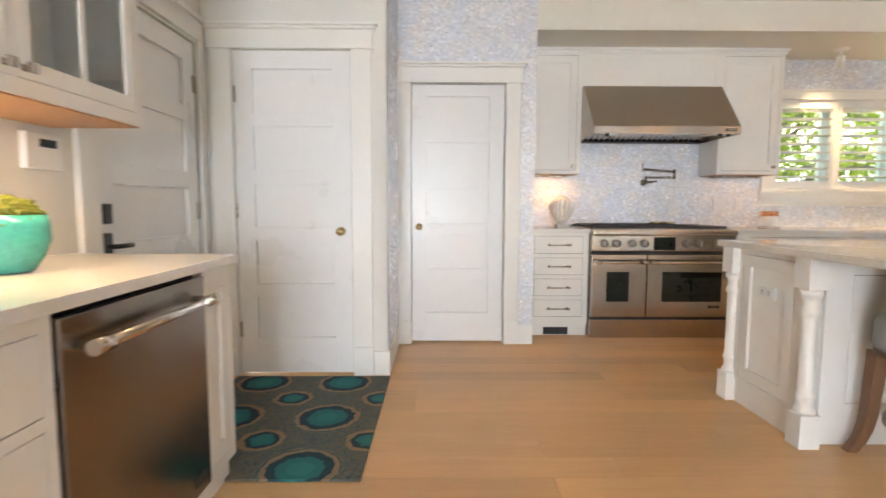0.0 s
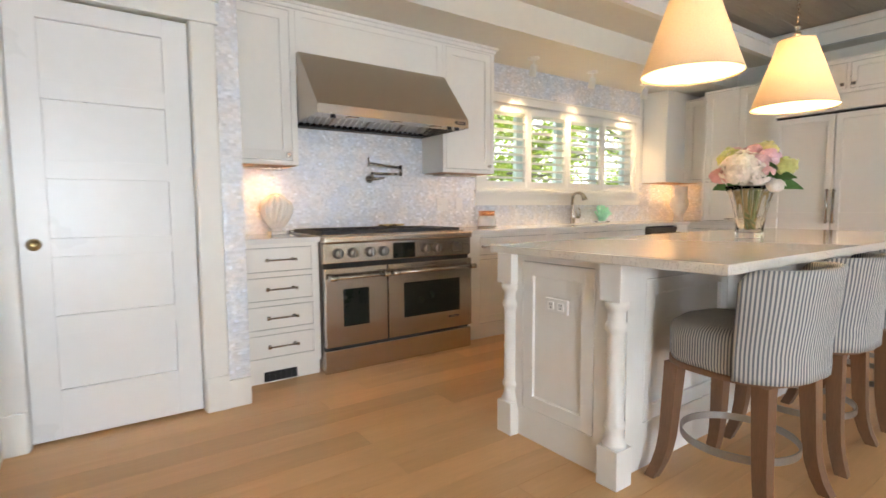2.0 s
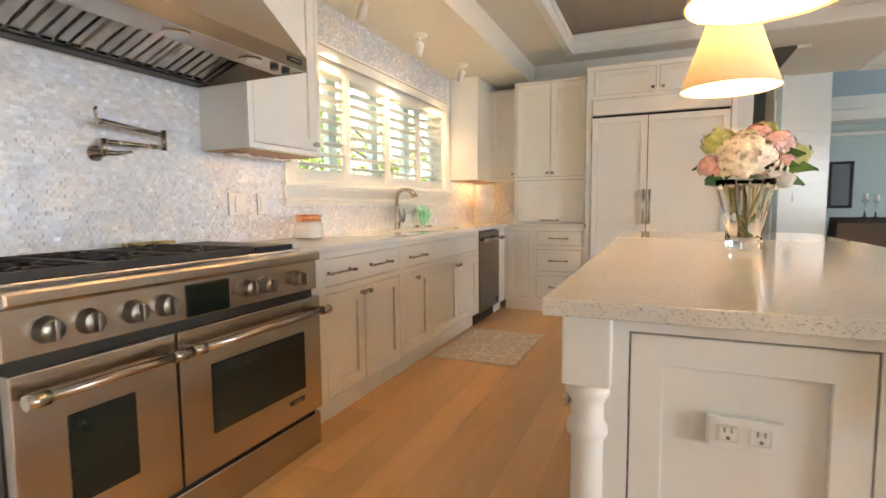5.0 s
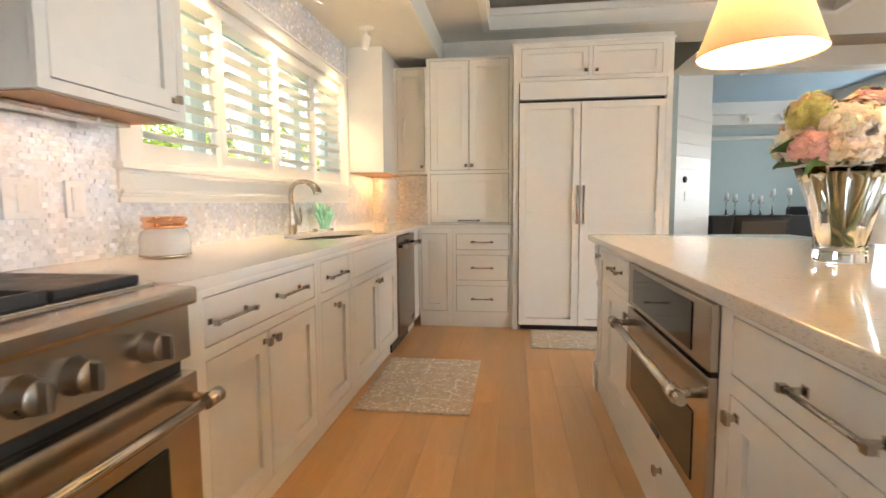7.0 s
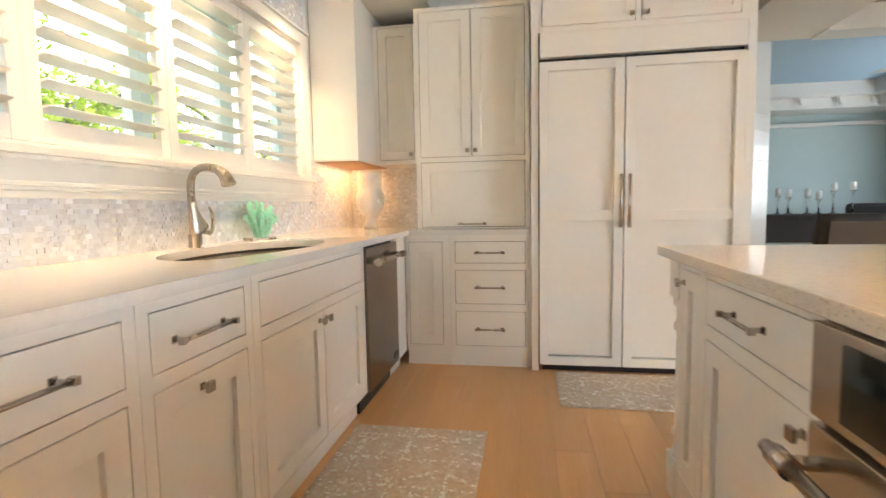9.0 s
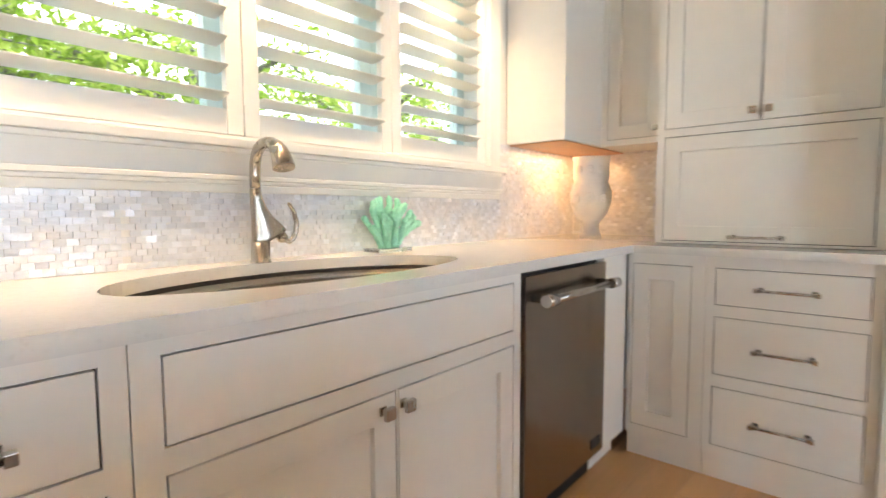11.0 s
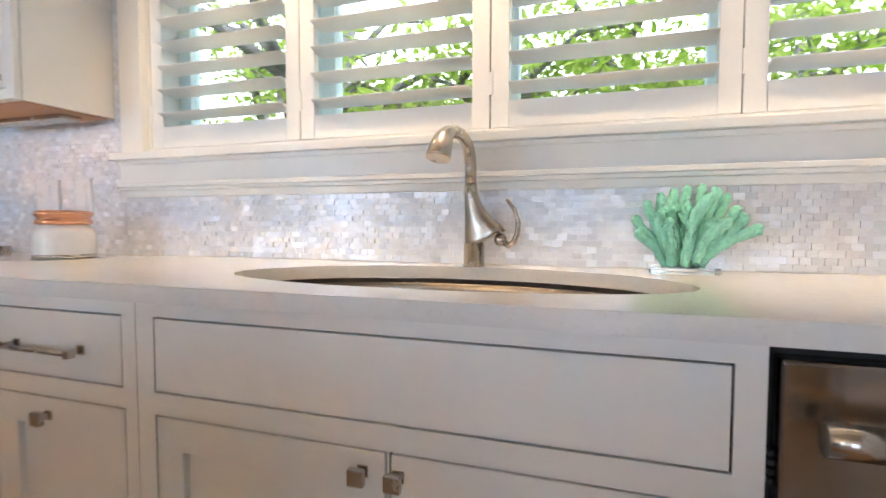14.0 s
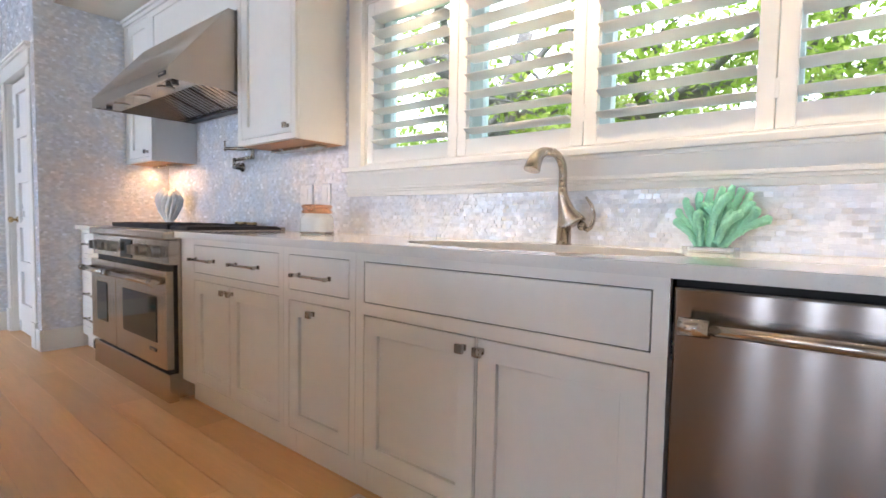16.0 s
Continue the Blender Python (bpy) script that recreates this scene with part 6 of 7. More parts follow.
# ---------------------------------------------------------------- lamps
def pendant(x, y, label):
    p = thing("pendant_light", label, "lamp", pose(x, y, 0.03 if x < 3 else -0.01), group="pendants over the island")
    bm = bmesh.new()
    N = 56
    prof = [(0.230, 1.700), (0.230, 1.704), (0.096, 2.10)]
    rings = [[bm.verts.new((r * math.cos(2 * math.pi * i / N), r * math.sin(2 * math.pi * i / N), z)) for i in range(N)] for r, z in prof[:3]]
    for a, b in zip(rings, rings[1:]):
        for i in range(N):
            f = bm.faces.new((a[i], a[(i + 1) % N], b[(i + 1) % N], b[i]))
            f.smooth = True
    part("shade", bm, SHADE, p, "glowing cream linen cone shade")
    for r, z in ((0.230, 1.702), (0.096, 2.10)):
        part("hoop", tube([(r * math.cos(2 * math.pi * i / 48), r * math.sin(2 * math.pi * i / 48), z) for i in range(49)], 0.003, 6, caps=False), SHADE, p)
    part("diffuser", lathe([(0.225, 1.708), (0.225, 1.711)], 48), DIFFUSER, p, "white frosted diffuser")
    part("bulb", lathe([(0.005, 1.80), (0.03, 1.815), (0.036, 1.84), (0.03, 1.87), (0.016, 1.90), (0.016, 1.93)], 16), BULB, p)
    cap = lathe([(0.028, 2.096), (0.028, 2.104), (0.012, 2.106), (0.012, 2.12), (0.022, 2.13), (0.022, 2.14), (0.010, 2.15), (0.010, 2.165), (0.018, 2.175), (0.018, 2.185), (0.008, 2.195), (0.008, 2.21)], 18)
    part("cap", cap, NICKEL, p, "stacked nickel finial")
    for a in (0, 120, 240):
        part("spider_arm", tube([(0.02 * math.cos(radians(a)), 0.02 * math.sin(radians(a)), 2.099), (0.095 * math.cos(radians(a)), 0.095 * math.sin(radians(a)), 2.099)], 0.003, 6), NICKEL, p)
    ch = bmesh.new()
    z = 2.21
    k = 0
    while z < HIGH - 0.05:
        c = [(0.009 * math.cos(a), 0, z + 0.014 + 0.016 * math.sin(a)) for a in (2 * math.pi * i / 10 for i in range(11))]
        if k % 2:
            c = [(0, q[0], q[2]) for q in c]
        tube(c, 0.0022, 5, ch, caps=False)
        z += 0.024
        k += 1
    part("chain", ch, NICKEL, p)
    part("canopy", lathe([(0.06, HIGH), (0.06, HIGH - 0.012), (0.02, HIGH - 0.03), (0.006, HIGH - 0.05)], 20), NICKEL, p)


for (x, y) in PENDANTS:
    pendant(x, y, "cream cone pendant lamp, lit, on a chain over the island")


def spotlight(x):
    s = thing("spot_light", "small white ceiling spotlight, lit, under the soffit", "lamp", group="spotlights over the window")
    part("base", lathe([(0.055, 2.49), (0.055, 2.48), (0.03, 2.472), (0.008, 2.47)], 20, centre=(x, 4.80, 0)), TRIM, s)
    part("arm", tube([(x, 4.80, 2.472), (x, 4.80, 2.43), (x + 0.005, 4.806, 2.405)], 0.007, 8), TRIM, s)
    m = look((x + 0.005, 4.806, 2.40), (x + 0.06, 4.95, 2.0))
    part("head", turned(lathe([(0.012, 0.035), (0.028, 0.03), (0.032, 0.0), (0.034, -0.075), (0.031, -0.075), (0.029, -0.06)], 20), m), TRIM, s)
    part("lens", turned(lathe([(0.029, -0.066), (0.029, -0.062)], 18), m), SPOT_GLOW, s, "glowing spotlight lens")


for x in TRACKS:
    spotlight(x)

hz = bmesh.new()
for i in range(24):
    a0, a1 = (radians(-20 + 220 * k / 24) for k in (i, i + 1))
    v = [hz.verts.new((5 + 60 * math.cos(a), 5 + 60 * math.sin(a), z)) for a, z in ((a0, -3), (a1, -3), (a1, 45), (a0, 45))]
    hz.faces.new(v)
structure("backdrop", hz, HAZE, "bright hazy sky beyond the garden", "sky")


# ---------------------------------------------------------------- things on the counters
vz = thing("flower_vase", "heavy cut-crystal vase with water and stems on the island", "vase", pose(3.187, 2.655, COUNTER + 0.002))
outer = [(0.064, 0.0), (0.070, 0.006), (0.068, 0.03), (0.066, 0.06), (0.074, 0.12), (0.090, 0.19), (0.108, 0.25), (0.121, 0.288)]
inner = [(0.115, 0.286), (0.101, 0.245), (0.083, 0.18), (0.067, 0.11), (0.057, 0.06), (0.050, 0.035), (0.001, 0.032)]
part("glass", lathe(outer + inner, 84, ripple=lambda a, k: 1 + 0.075 * abs(math.sin(a * 7)) * min(1, 2 * k) if k < 0.55 else 1), VASE_CRYSTAL, vz, "clear cut crystal with a rainbow sheen").visible_shadow = False
rng = random.Random(8)
bq = thing("bouquet", "bouquet of pink peonies, blush and green hydrangeas with leaves", "flowers", pose(3.187, 2.655, COUNTER))
for shade_of_stem in (STEM, STEM_PALE):
    stems = bmesh.new()
    for i in range(15):
        a = rng.random() * 6.28
        r0, r1 = 0.040 * rng.random(), 0.06 + 0.04 * rng.random()
        tube([(r0 * math.cos(a + 2), r0 * math.sin(a + 2), 0.040), (0.045 * math.cos(a), 0.045 * math.sin(a), 0.16), (r1 * math.cos(a), r1 * math.sin(a), 0.29)], rng.uniform(0.003, 0.0048), 6, stems)
    part("stems", stems, shade_of_stem, bq, "green and straw stems in the water")


def petal_ball(name, c, radius, mat, count, size, label, cup=0.5):
    verts, faces = [], []
    c = Vector(c)
    for i in range(count):
        z = 1 - 1.7 * (i + 0.5) / count
        a = i * 2.39996 + rng.random() * 0.5
        rr = math.sqrt(max(0.0, 1 - z * z))
        n = Vector((rr * math.cos(a), rr * math.sin(a), z)).normalized()
        lump = 1 + 0.34 * noise.noise(n * 1.9 + c * 9)
        p = c + Vector((n.x, n.y, n.z * 0.86)) * radius * lump * rng.uniform(0.74, 1.12)
        u = (Matrix.Rotation(rng.random() * 6.28, 3, n) @ n.orthogonal().normalized())
        w = n.cross(u)
        s = size * rng.uniform(0.8, 1.2)
        k = len(verts)
        verts += [p - u * s - n * s * cup, p - w * s * 0.8, p + u * s + n * s * 0.1, p + w * s * 0.8, p + n * s * 0.25]
        faces += [(k, k + 1, k + 4), (k + 1, k + 2, k + 4), (k + 2, k + 3, k + 4), (k + 3, k, k + 4)]
    core = lathe([(0.001, -radius * 0.6), (radius * 0.45, -radius * 0.4), (radius * 0.62, 0), (radius * 0.45, radius * 0.42), (0.001, radius * 0.6)], 14, centre=c)
    me = bpy.data.meshes.new(name)
    core.to_mesh(me)
    core.free()
    bm = bmesh.new()
    bm.from_mesh(me)
    vs = [bm.verts.new(v) for v in verts]
    for f in faces:
        bm.faces.new([vs[i] for i in f])
    bpy.data.meshes.remove(me)
    return part(name, bm, mat, bq, label)


# x towards the refrigerator, y towards the window
petal_ball("hydrangea", (-0.06, 0.01, 0.375), 0.11, BLUSH, 820, 0.019, "large blush hydrangea head", 0.3)
petal_ball("hydrangea", (0.07, 0.06, 0.37), 0.088, BLUSH, 420, 0.019, "blush hydrangea head", 0.3)
petal_ball("hydrangea", (0.08, -0.05, 0.37), 0.085, BLUSH, 400, 0.019, "blush hydrangea head", 0.3)
petal_ball("green_hydrangea", (-0.02, 0.105, 0.445), 0.062, LIME, 460, 0.0125, "lime green hydrangea head", 0.3)
petal_ball("green_hydrangea", (0.02, -0.06, 0.475), 0.055, LIME, 420, 0.0125, "lime green hydrangea head", 0.3)
petal_ball("green_hydrangea", (0.0, -0.165, 0.385), 0.052, LIME, 380, 0.0125, "lime green hydrangea head", 0.3)
petal_ball("peony", (-0.07, 0.135, 0.345), 0.046, PINK, 150, 0.024, "pink peony in bloom", 0.6)
petal_ball("peony", (-0.04, -0.025, 0.475), 0.036, PINK, 120, 0.021, "pink peony in bloom", 0.6)
petal_ball("peony", (-0.05, -0.095, 0.425), 0.052, MAUVE, 150, 0.026, "mauve peony in bloom", 0.6)
petal_ball("peony", (-0.09, -0.12, 0.355), 0.028, PINK, 80, 0.017, "small pink peony bud", 0.6)
petal_ball("peony", (0.03, 0.09, 0.465), 0.045, MAUVE, 130, 0.024, "mauve peony in bloom", 0.6)
petal_ball("peony", (-0.02, -0.125, 0.285), 0.038, BLUSH, 100, 0.024, "drooping blush bloom", 0.6)
for i, (a, z, tilt, ln) in enumerate(((-95, 0.34, 2, 0.19), (-80, 0.33, -10, 0.19), (-120, 0.36, 12, 0.17), (-140, 0.34, 5, 0.15), (95, 0.34, 8, 0.15), (110, 0.32, -8, 0.14), (60, 0.34, -5, 0.14), (-20, 0.34, -5, 0.15))):
    lf = bmesh.new()
    rows = []
    for k in range(7):
        v = k / 6
        hw = 0.047 * math.sin(math.pi * min(1, v * 0.92 + 0.06)) * (1 - 0.25 * v)
        rows.append([lf.verts.new((0.05 + ln * v, s * hw, 0.012 * abs(s) - 0.05 * v * v)) for s in (-1, 0, 1)])
    for p, q in zip(rows, rows[1:]):
        for j in range(2):
            f = lf.faces.new((p[j], q[j], q[j + 1], p[j + 1]))
            f.smooth = True
    part("leaf", turned(turned(lf, pose(0, 0, 0, 58 if i % 2 else -48)), pose(0, 0, z, 0, -tilt, a)), LEAF, bq)

# fluted shell urn left of the range
su = thing("shell_vase", "white ceramic shell-shaped vase on a round foot", "vase", pose(1.27, 4.96, COUNTER))
part("foot", boxes((-0.055, -0.045, 0.0, 0.055, 0.045, 0.022), bevel=0.004), CERAMIC, su, "square white plinth")
core = lathe([(0.040, 0.022), (0.030, 0.05), (0.036, 0.085), (0.062, 0.13), (0.082, 0.19), (0.084, 0.235), (0.060, 0.27), (0.020, 0.25)], 40)
for v in core.verts:
    v.co.y *= 0.72
part("body", core, CERAMIC, su)
for i in range(15):
    a = 2 * math.pi * i / 15
    pts, rad = [], []
    for k in range(13):
        v = k / 12
        out = 0.034 + 0.064 * math.sin(math.pi * min(1.0, v * 0.72)) - 0.045 * max(0.0, v - 0.76) / 0.24
        twist = a + 0.55 * v
        pts.append((out * math.cos(twist), 0.74 * out * math.sin(twist), 0.045 + 0.225 * v + 0.012 * math.sin(a * 2) * v))
        rad.append((0.009 + 0.012 * math.sin(math.pi * min(1, v * 0.8))) * (1 + 0.10 * math.sin(v * 40)))
    part("rib", tube(pts, rad, 10), CERAMIC, su, "swelling white shell rib")
# owl-like urn in the corner
ow = thing("ceramic_urn", "white relief-carved ceramic urn in the counter corner", "urn", pose(6.36, 4.865, COUNTER) @ Matrix.Diagonal((0.88, 0.88, 1.0, 1)))
prof = [(0.062, 0.0), (0.064, 0.015), (0.056, 0.028), (0.050, 0.05), (0.052, 0.080), (0.070, 0.095), (0.105, 0.14), (0.122, 0.19), (0.122, 0.24), (0.106, 0.285), (0.098, 0.30), (0.104, 0.32), (0.106, 0.40), (0.112, 0.42), (0.110, 0.43), (0.095, 0.43), (0.092, 0.38)]
part("body", lathe(prof, 60, ripple=lambda a, k: 1 + 0.035 * math.sin(a * 6) * math.sin(k * 34) if 0.2 < k < 0.8 else 1), CERAMIC, ow)
for a, z, r in ((200, 0.21, 0.030), (160, 0.21, 0.026), (240, 0.21, 0.026), (200, 0.36, 0.022), (165, 0.36, 0.020), (235, 0.36, 0.020)):
    ca, sa = math.cos(radians(a)), math.sin(radians(a))
    d = 0.122 if z < 0.3 else 0.106
    part("rosette", turned(lathe([(r, -0.006), (r, 0.004), (r * 0.7, 0.009), (r * 0.55, 0.004), (r * 0.3, 0.010), (0.001, 0.012)], 18), pose(ca * d, sa * d, z, 0, 0, a) @ pose(0, 0, 0, 0, 90, 0)), CERAMIC, ow)

jr = thing("candle_jar", "pearly glass candle jar with a copper lid", "jar", pose(3.188, 4.92, COUNTER) @ Matrix.Diagonal((1.42, 1.42, 1.25, 1)))
part("glass", lathe([(0.05, 0.0), (0.058, 0.004), (0.060, 0.012), (0.060, 0.062), (0.054, 0.076), (0.045, 0.082), (0.045, 0.088)], 32), JAR, jr)
part("foot_band", lathe([(0.0605, 0.002), (0.0615, 0.004), (0.0615, 0.008), (0.0605, 0.010)], 32), NICKEL, jr)
part("lid", lathe([(0.046, 0.084), (0.054, 0.086), (0.055, 0.094), (0.050, 0.098), (0.050, 0.104), (0.055, 0.108), (0.055, 0.116), (0.050, 0.120), (0.001, 0.121)], 32), COPPER, jr, "stepped polished copper lid")

co = thing("coral_ornament", "green coral ornament on a clear glass plate", "ornament", pose(5.022, 5.02, COUNTER))
part("plate", boxes((-0.085, -0.05, 0.001, 0.055, 0.055, 0.016), bevel=0.002), CRYSTAL, co, "clear glass plate").visible_shadow = False
rng = random.Random(12)


def finger(foot, tip, thick, bend=0.0, shoots=0):
    """A coral finger from foot to tip, clubbed and round-ended, grained all over, with short side shoots."""
    foot, tip = Vector(foot), Vector(tip)
    K = 22
    pts, rad = [], []
    for k in range(K + 1):
        v = k / K
        p = foot.lerp(tip, v)
        p.x += bend * math.sin(math.pi * v) + 0.0025 * math.sin(9 * v + 40 * foot.x)
        p.z += 0.012 * math.sin(math.pi * v)
        pts.append(p)
        end = math.sqrt(max(0.02, 1 - max(0.0, (v - 0.86) / 0.14) ** 2))
        rad.append(thick * (0.86 + 0.16 * v + 0.06 * math.sin(v * 13 + 90 * foot.x)) * end)
    bm = tube(pts, rad, 20)
    for v in bm.verts:
        v.co += noise.noise_vector(v.co * 300) * 0.0042 + noise.noise_vector(v.co * 80) * 0.0020
    part("branch", bm, CORAL, co)
    for k in range(shoots):
        p = pts[int(K * (0.42 + 0.2 * k))]
        side = 1 if (k + int(1000 * tip.x)) % 2 else -1
        finger(p, p + Vector((side * rng.uniform(0.018, 0.03), rng.uniform(-0.02, 0.01), rng.uniform(0.035, 0.055))), thick * 0.88)


for fx, tx, tz, yy in ((-0.046, -0.116, 0.096, -0.012), (-0.044, -0.120, 0.130, 0.008), (-0.038, -0.094, 0.166, 0.0), (-0.030, -0.062, 0.186, 0.016), (-0.022, -0.032, 0.196, 0.022), (-0.010, -0.002, 0.202, 0.028),
                       (0.000, 0.026, 0.205, 0.020), (0.008, 0.054, 0.196, 0.012), (0.014, 0.078, 0.180, 0.018), (0.018, 0.092, 0.152, -0.004), (-0.034, -0.072, 0.140, -0.020), (-0.010, 0.012, 0.164, -0.014)):
    finger((fx, yy * 0.5, 0.018), (tx, yy * 2.2, tz), 0.0104, 0.006 if tx > 0 else -0.005, 1 if yy > 0.01 else 0)
# the spreading boughs, and the broad ones in front
finger((0.016, 0.0, 0.024), (0.140, -0.012, 0.104), 0.0126, 0.0)
finger((0.060, -0.006, 0.056), (0.108, -0.012, 0.134), 0.0122, 0.006)
finger((-0.012, -0.022, 0.018), (0.034, -0.040, 0.176), 0.0130, -0.010, 1)
finger((0.004, -0.026, 0.030), (0.072, -0.046, 0.120), 0.0126, -0.006, 1)
finger((-0.036, -0.020, 0.018), (-0.046, -0.036, 0.124), 0.0124, -0.004, 1)

# outlets in the tile
for x0, x1 in ((2.765, 2.885), (2.975, 3.052)):
    o = thing("outlet", "pale outlet plate on the pearl tile", "outlet")
    pl = part("plate", boxes((x0, NORTH - 0.012, 1.064, x1, NORTH - 0.003, 1.188), bevel=0.003), PEARL_PLATE, o)
    part("socket", boxes(((x0 + x1) / 2 - 0.017, NORTH - 0.015, 1.085, (x0 + x1) / 2 + 0.017, NORTH - 0.011, 1.167), bevel=0.003), PEARL_PLATE, pl)
sw = thing("light_switch", "white light switch plate beside the pantry door", "switch")
part("plate", boxes((-0.198, 3.95, 1.44, -0.183, 4.03, 1.56), bevel=0.003), OUTLET, sw)

# mats and rug
for x0, y0, x1, y1, lab in ((4.01, 3.865, 4.92, 4.50, "cream woven mat with silver thread before the sink"), (5.28, 2.75, 5.83, 3.505, "cream woven mat with silver thread before the refrigerator")):
    bm = bmesh.new()
    nx, ny = 36, 24
    vg = [[bm.verts.new((x0 + (x1 - x0) * i / nx + 0.004 * noise.noise(Vector((i, j * 7, 1))), y0 + (y1 - y0) * j / ny + 0.004 * noise.noise(Vector((i * 7, j, 2))), 0.009 + 0.002 * noise.noise(Vector((i * 0.7, j * 0.7, 5))))) for j in range(ny + 1)] for i in range(nx + 1)]
    for i in range(nx):
        for j in range(ny):
            bm.faces.new((vg[i][j], vg[i + 1][j], vg[i + 1][j + 1], vg[i][j + 1])).smooth = True
    edge = [vg[i][0] for i in range(nx)] + [vg[nx][j] for j in range(ny)] + [vg[i][ny] for i in range(nx, 0, -1)] + [vg[0][j] for j in range(ny, 0, -1)]
    low = [bm.verts.new((v.co.x, v.co.y, 0.001)) for v in edge]
    for i in range(len(edge)):
        j = (i + 1) % len(edge)
        bm.faces.new((edge[j], edge[i], low[i], low[j]))
    tagged(part("kitchen_mat", bm, MAT), lab, "mat", group="kitchen mats")
tagged(part("rug", boxes((-1.16, 2.215, 0.001, -0.185, 3.44, 0.012), bevel=0.004), RUG), "teal and brown patterned wool rug before the closet door", "rug")

# ---------------------------------------------------------------- short counter on the west side
LF = -0.70


def lp(y):
    return pose(LF, y, 0, 0, 0, 90)


cabinet("base_cabinet", "narrow cream base cabinet at the end of the short counter", lp(2.032), 0.235, 0.10, 0.882, 0.62, [(0.03, 0.205, 0.14, 0.80, "door")], 0.03, "cabinets on the short counter")
dishwasher("stainless steel dishwasher under the short counter", lp(1.352), 0.676)
cabinet("base_cabinet", "cream base cabinet with drawers under the short counter", lp(0.51), 0.84, 0.10, 0.882, 0.62, [(0.03, 0.81, 0.66, 0.84, "slab", ("p", 0.42, 0.75, 0.2)), (0.03, 0.81, 0.40, 0.63, "slab", ("p", 0.42, 0.52, 0.2)), (0.03, 0.81, 0.14, 0.37, "slab", ("p", 0.42, 0.26, 0.2))], 0.03, "cabinets on the short counter")
tagged(part("worktop", boxes((-1.345, 0.51, 0.882, -0.668, 2.275, COUNTER), bevel=0.002), QUARTZ), "short cream quartz worktop by the entrance door", "worktop")
gc = thing("glass_cabinet", "cream wall cabinet with glass doors", "cabinet", pose(-1.0, 1.10, 0, 0, 0, 90), group="cabinets on the short counter")
part("body", boxes((0, 0.31, 1.40, 1.14, 0.345, 2.44), (0, 0.02, 1.40, 0.02, 0.31, 2.44), (1.12, 0.02, 1.40, 1.14, 0.31, 2.44), (0.02, 0.02, 1.40, 1.12, 0.31, 1.42), (0.02, 0.02, 2.42, 1.12, 0.31, 2.44), (0.02, 0.04, 1.9, 1.12, 0.31, 1.915)), CABINET, gc)
part("face_frame", cells(1.14, 1.40, 2.44, [(0.03, 0.565, 1.445, 2.42), (0.575, 1.105, 1.445, 2.42)]), CABINET, gc)
for x0, x1, kx in ((0.03, 0.565, 0.535), (0.575, 1.105, 0.60)):
    r = 0.055
    dd = part("door", boxes((x0 + .003, 0, 1.448, x0 + r, 0.018, 2.417), (x1 - r, 0, 1.448, x1 - .003, 0.018, 2.417), (x0 + r, 0, 1.448, x1 - r, 0.018, 1.50), (x0 + r, 0, 2.36, x1 - r, 0.018, 2.417), ((x0 + x1) / 2 - 0.011, 0.001, 1.50, (x0 + x1) / 2 + 0.011, 0.016, 2.36), (x0 + r, 0.001, 1.92, x1 - r, 0.016, 1.94), bevel=0.001), CABINET, gc)
    part("pane", boxes((x0 + r, 0.008, 1.50, x1 - r, 0.011, 2.36)), GLASS, dd)
    knob(dd, kx, 1.475)
part("underside", boxes((0.01, 0.01, 1.394, 1.13, 0.34, 1.399)), COPPER_UNDER, gc, "warm wood underside")
bw = thing("moss_bowl", "teal glazed bowl filled with green moss", "bowl", pose(-1.10, 1.715, COUNTER) @ Matrix.Scale(0.88, 4))
part("bowl", lathe([(0.06, 0.0), (0.075, 0.004), (0.105, 0.05), (0.122, 0.10), (0.122, 0.15), (0.116, 0.185), (0.110, 0.185), (0.114, 0.15), (0.112, 0.12), (0.001, 0.12)], 40), TEAL_GLASS, bw)
mb = bmesh.new()
bmesh.ops.create_icosphere(mb, subdivisions=5, radius=1.0)
for v in mb.verts:
    n = v.co.normalized()
    k = 1 + 0.10 * noise.noise(n * 3) + 0.10 * noise.noise(n * 9) + 0.08 * noise.noise(n * 24)
    v.co = Vector((n.x * 0.112 * k, n.y * 0.112 * k, 0.16 + n.z * 0.085 * k))
part("moss", mb, MOSS, bw, "lumpy yellow-green moss")
th = thing("thermostat", "white wall thermostat with a dark screen", "thermostat")
tb = part("case", boxes((-1.352, 2.09, 1.235, -1.325, 2.26, 1.365), bevel=0.005), OUTLET, th)
part("screen", boxes((-1.328, 2.15, 1.315, -1.323, 2.23, 1.345)), OVEN_GLASS, tb, "dark screen")

# ---------------------------------------------------------------- hall and living room
tm = thing("thermostat", "small black round thermostat on the shiplap", "thermostat")
part("case", turned(lathe([(0.042, 0), (0.042, 0.018), (0.036, 0.024), (0.001, 0.024)], 24), pose(8.27, 1.68, 0, 0, 0, -41.5) @ pose(0.42, 0.0, 1.40, 90)), BLACK, tm)
tsw = thing("light_switch", "white triple switch plate on the shiplap", "switch")
part("plate", turned(boxes((0.44, -0.008, 1.12, 0.62, 0.0, 1.24), bevel=0.003), pose(8.27, 1.68, 0, 0, 0, -41.5)), OUTLET, tsw)
# black television, flat against the hall wall
tv = thing("fireplace", "black glass television on the hall wall", "fireplace")
part("panel", boxes((8.75, 1.682, 0.55, 9.45, 1.72, 1.25), bevel=0.004), OVEN_GLASS, tv)
lv = thing("louvre_panel", "white louvred wall panel in the hall", "panel")
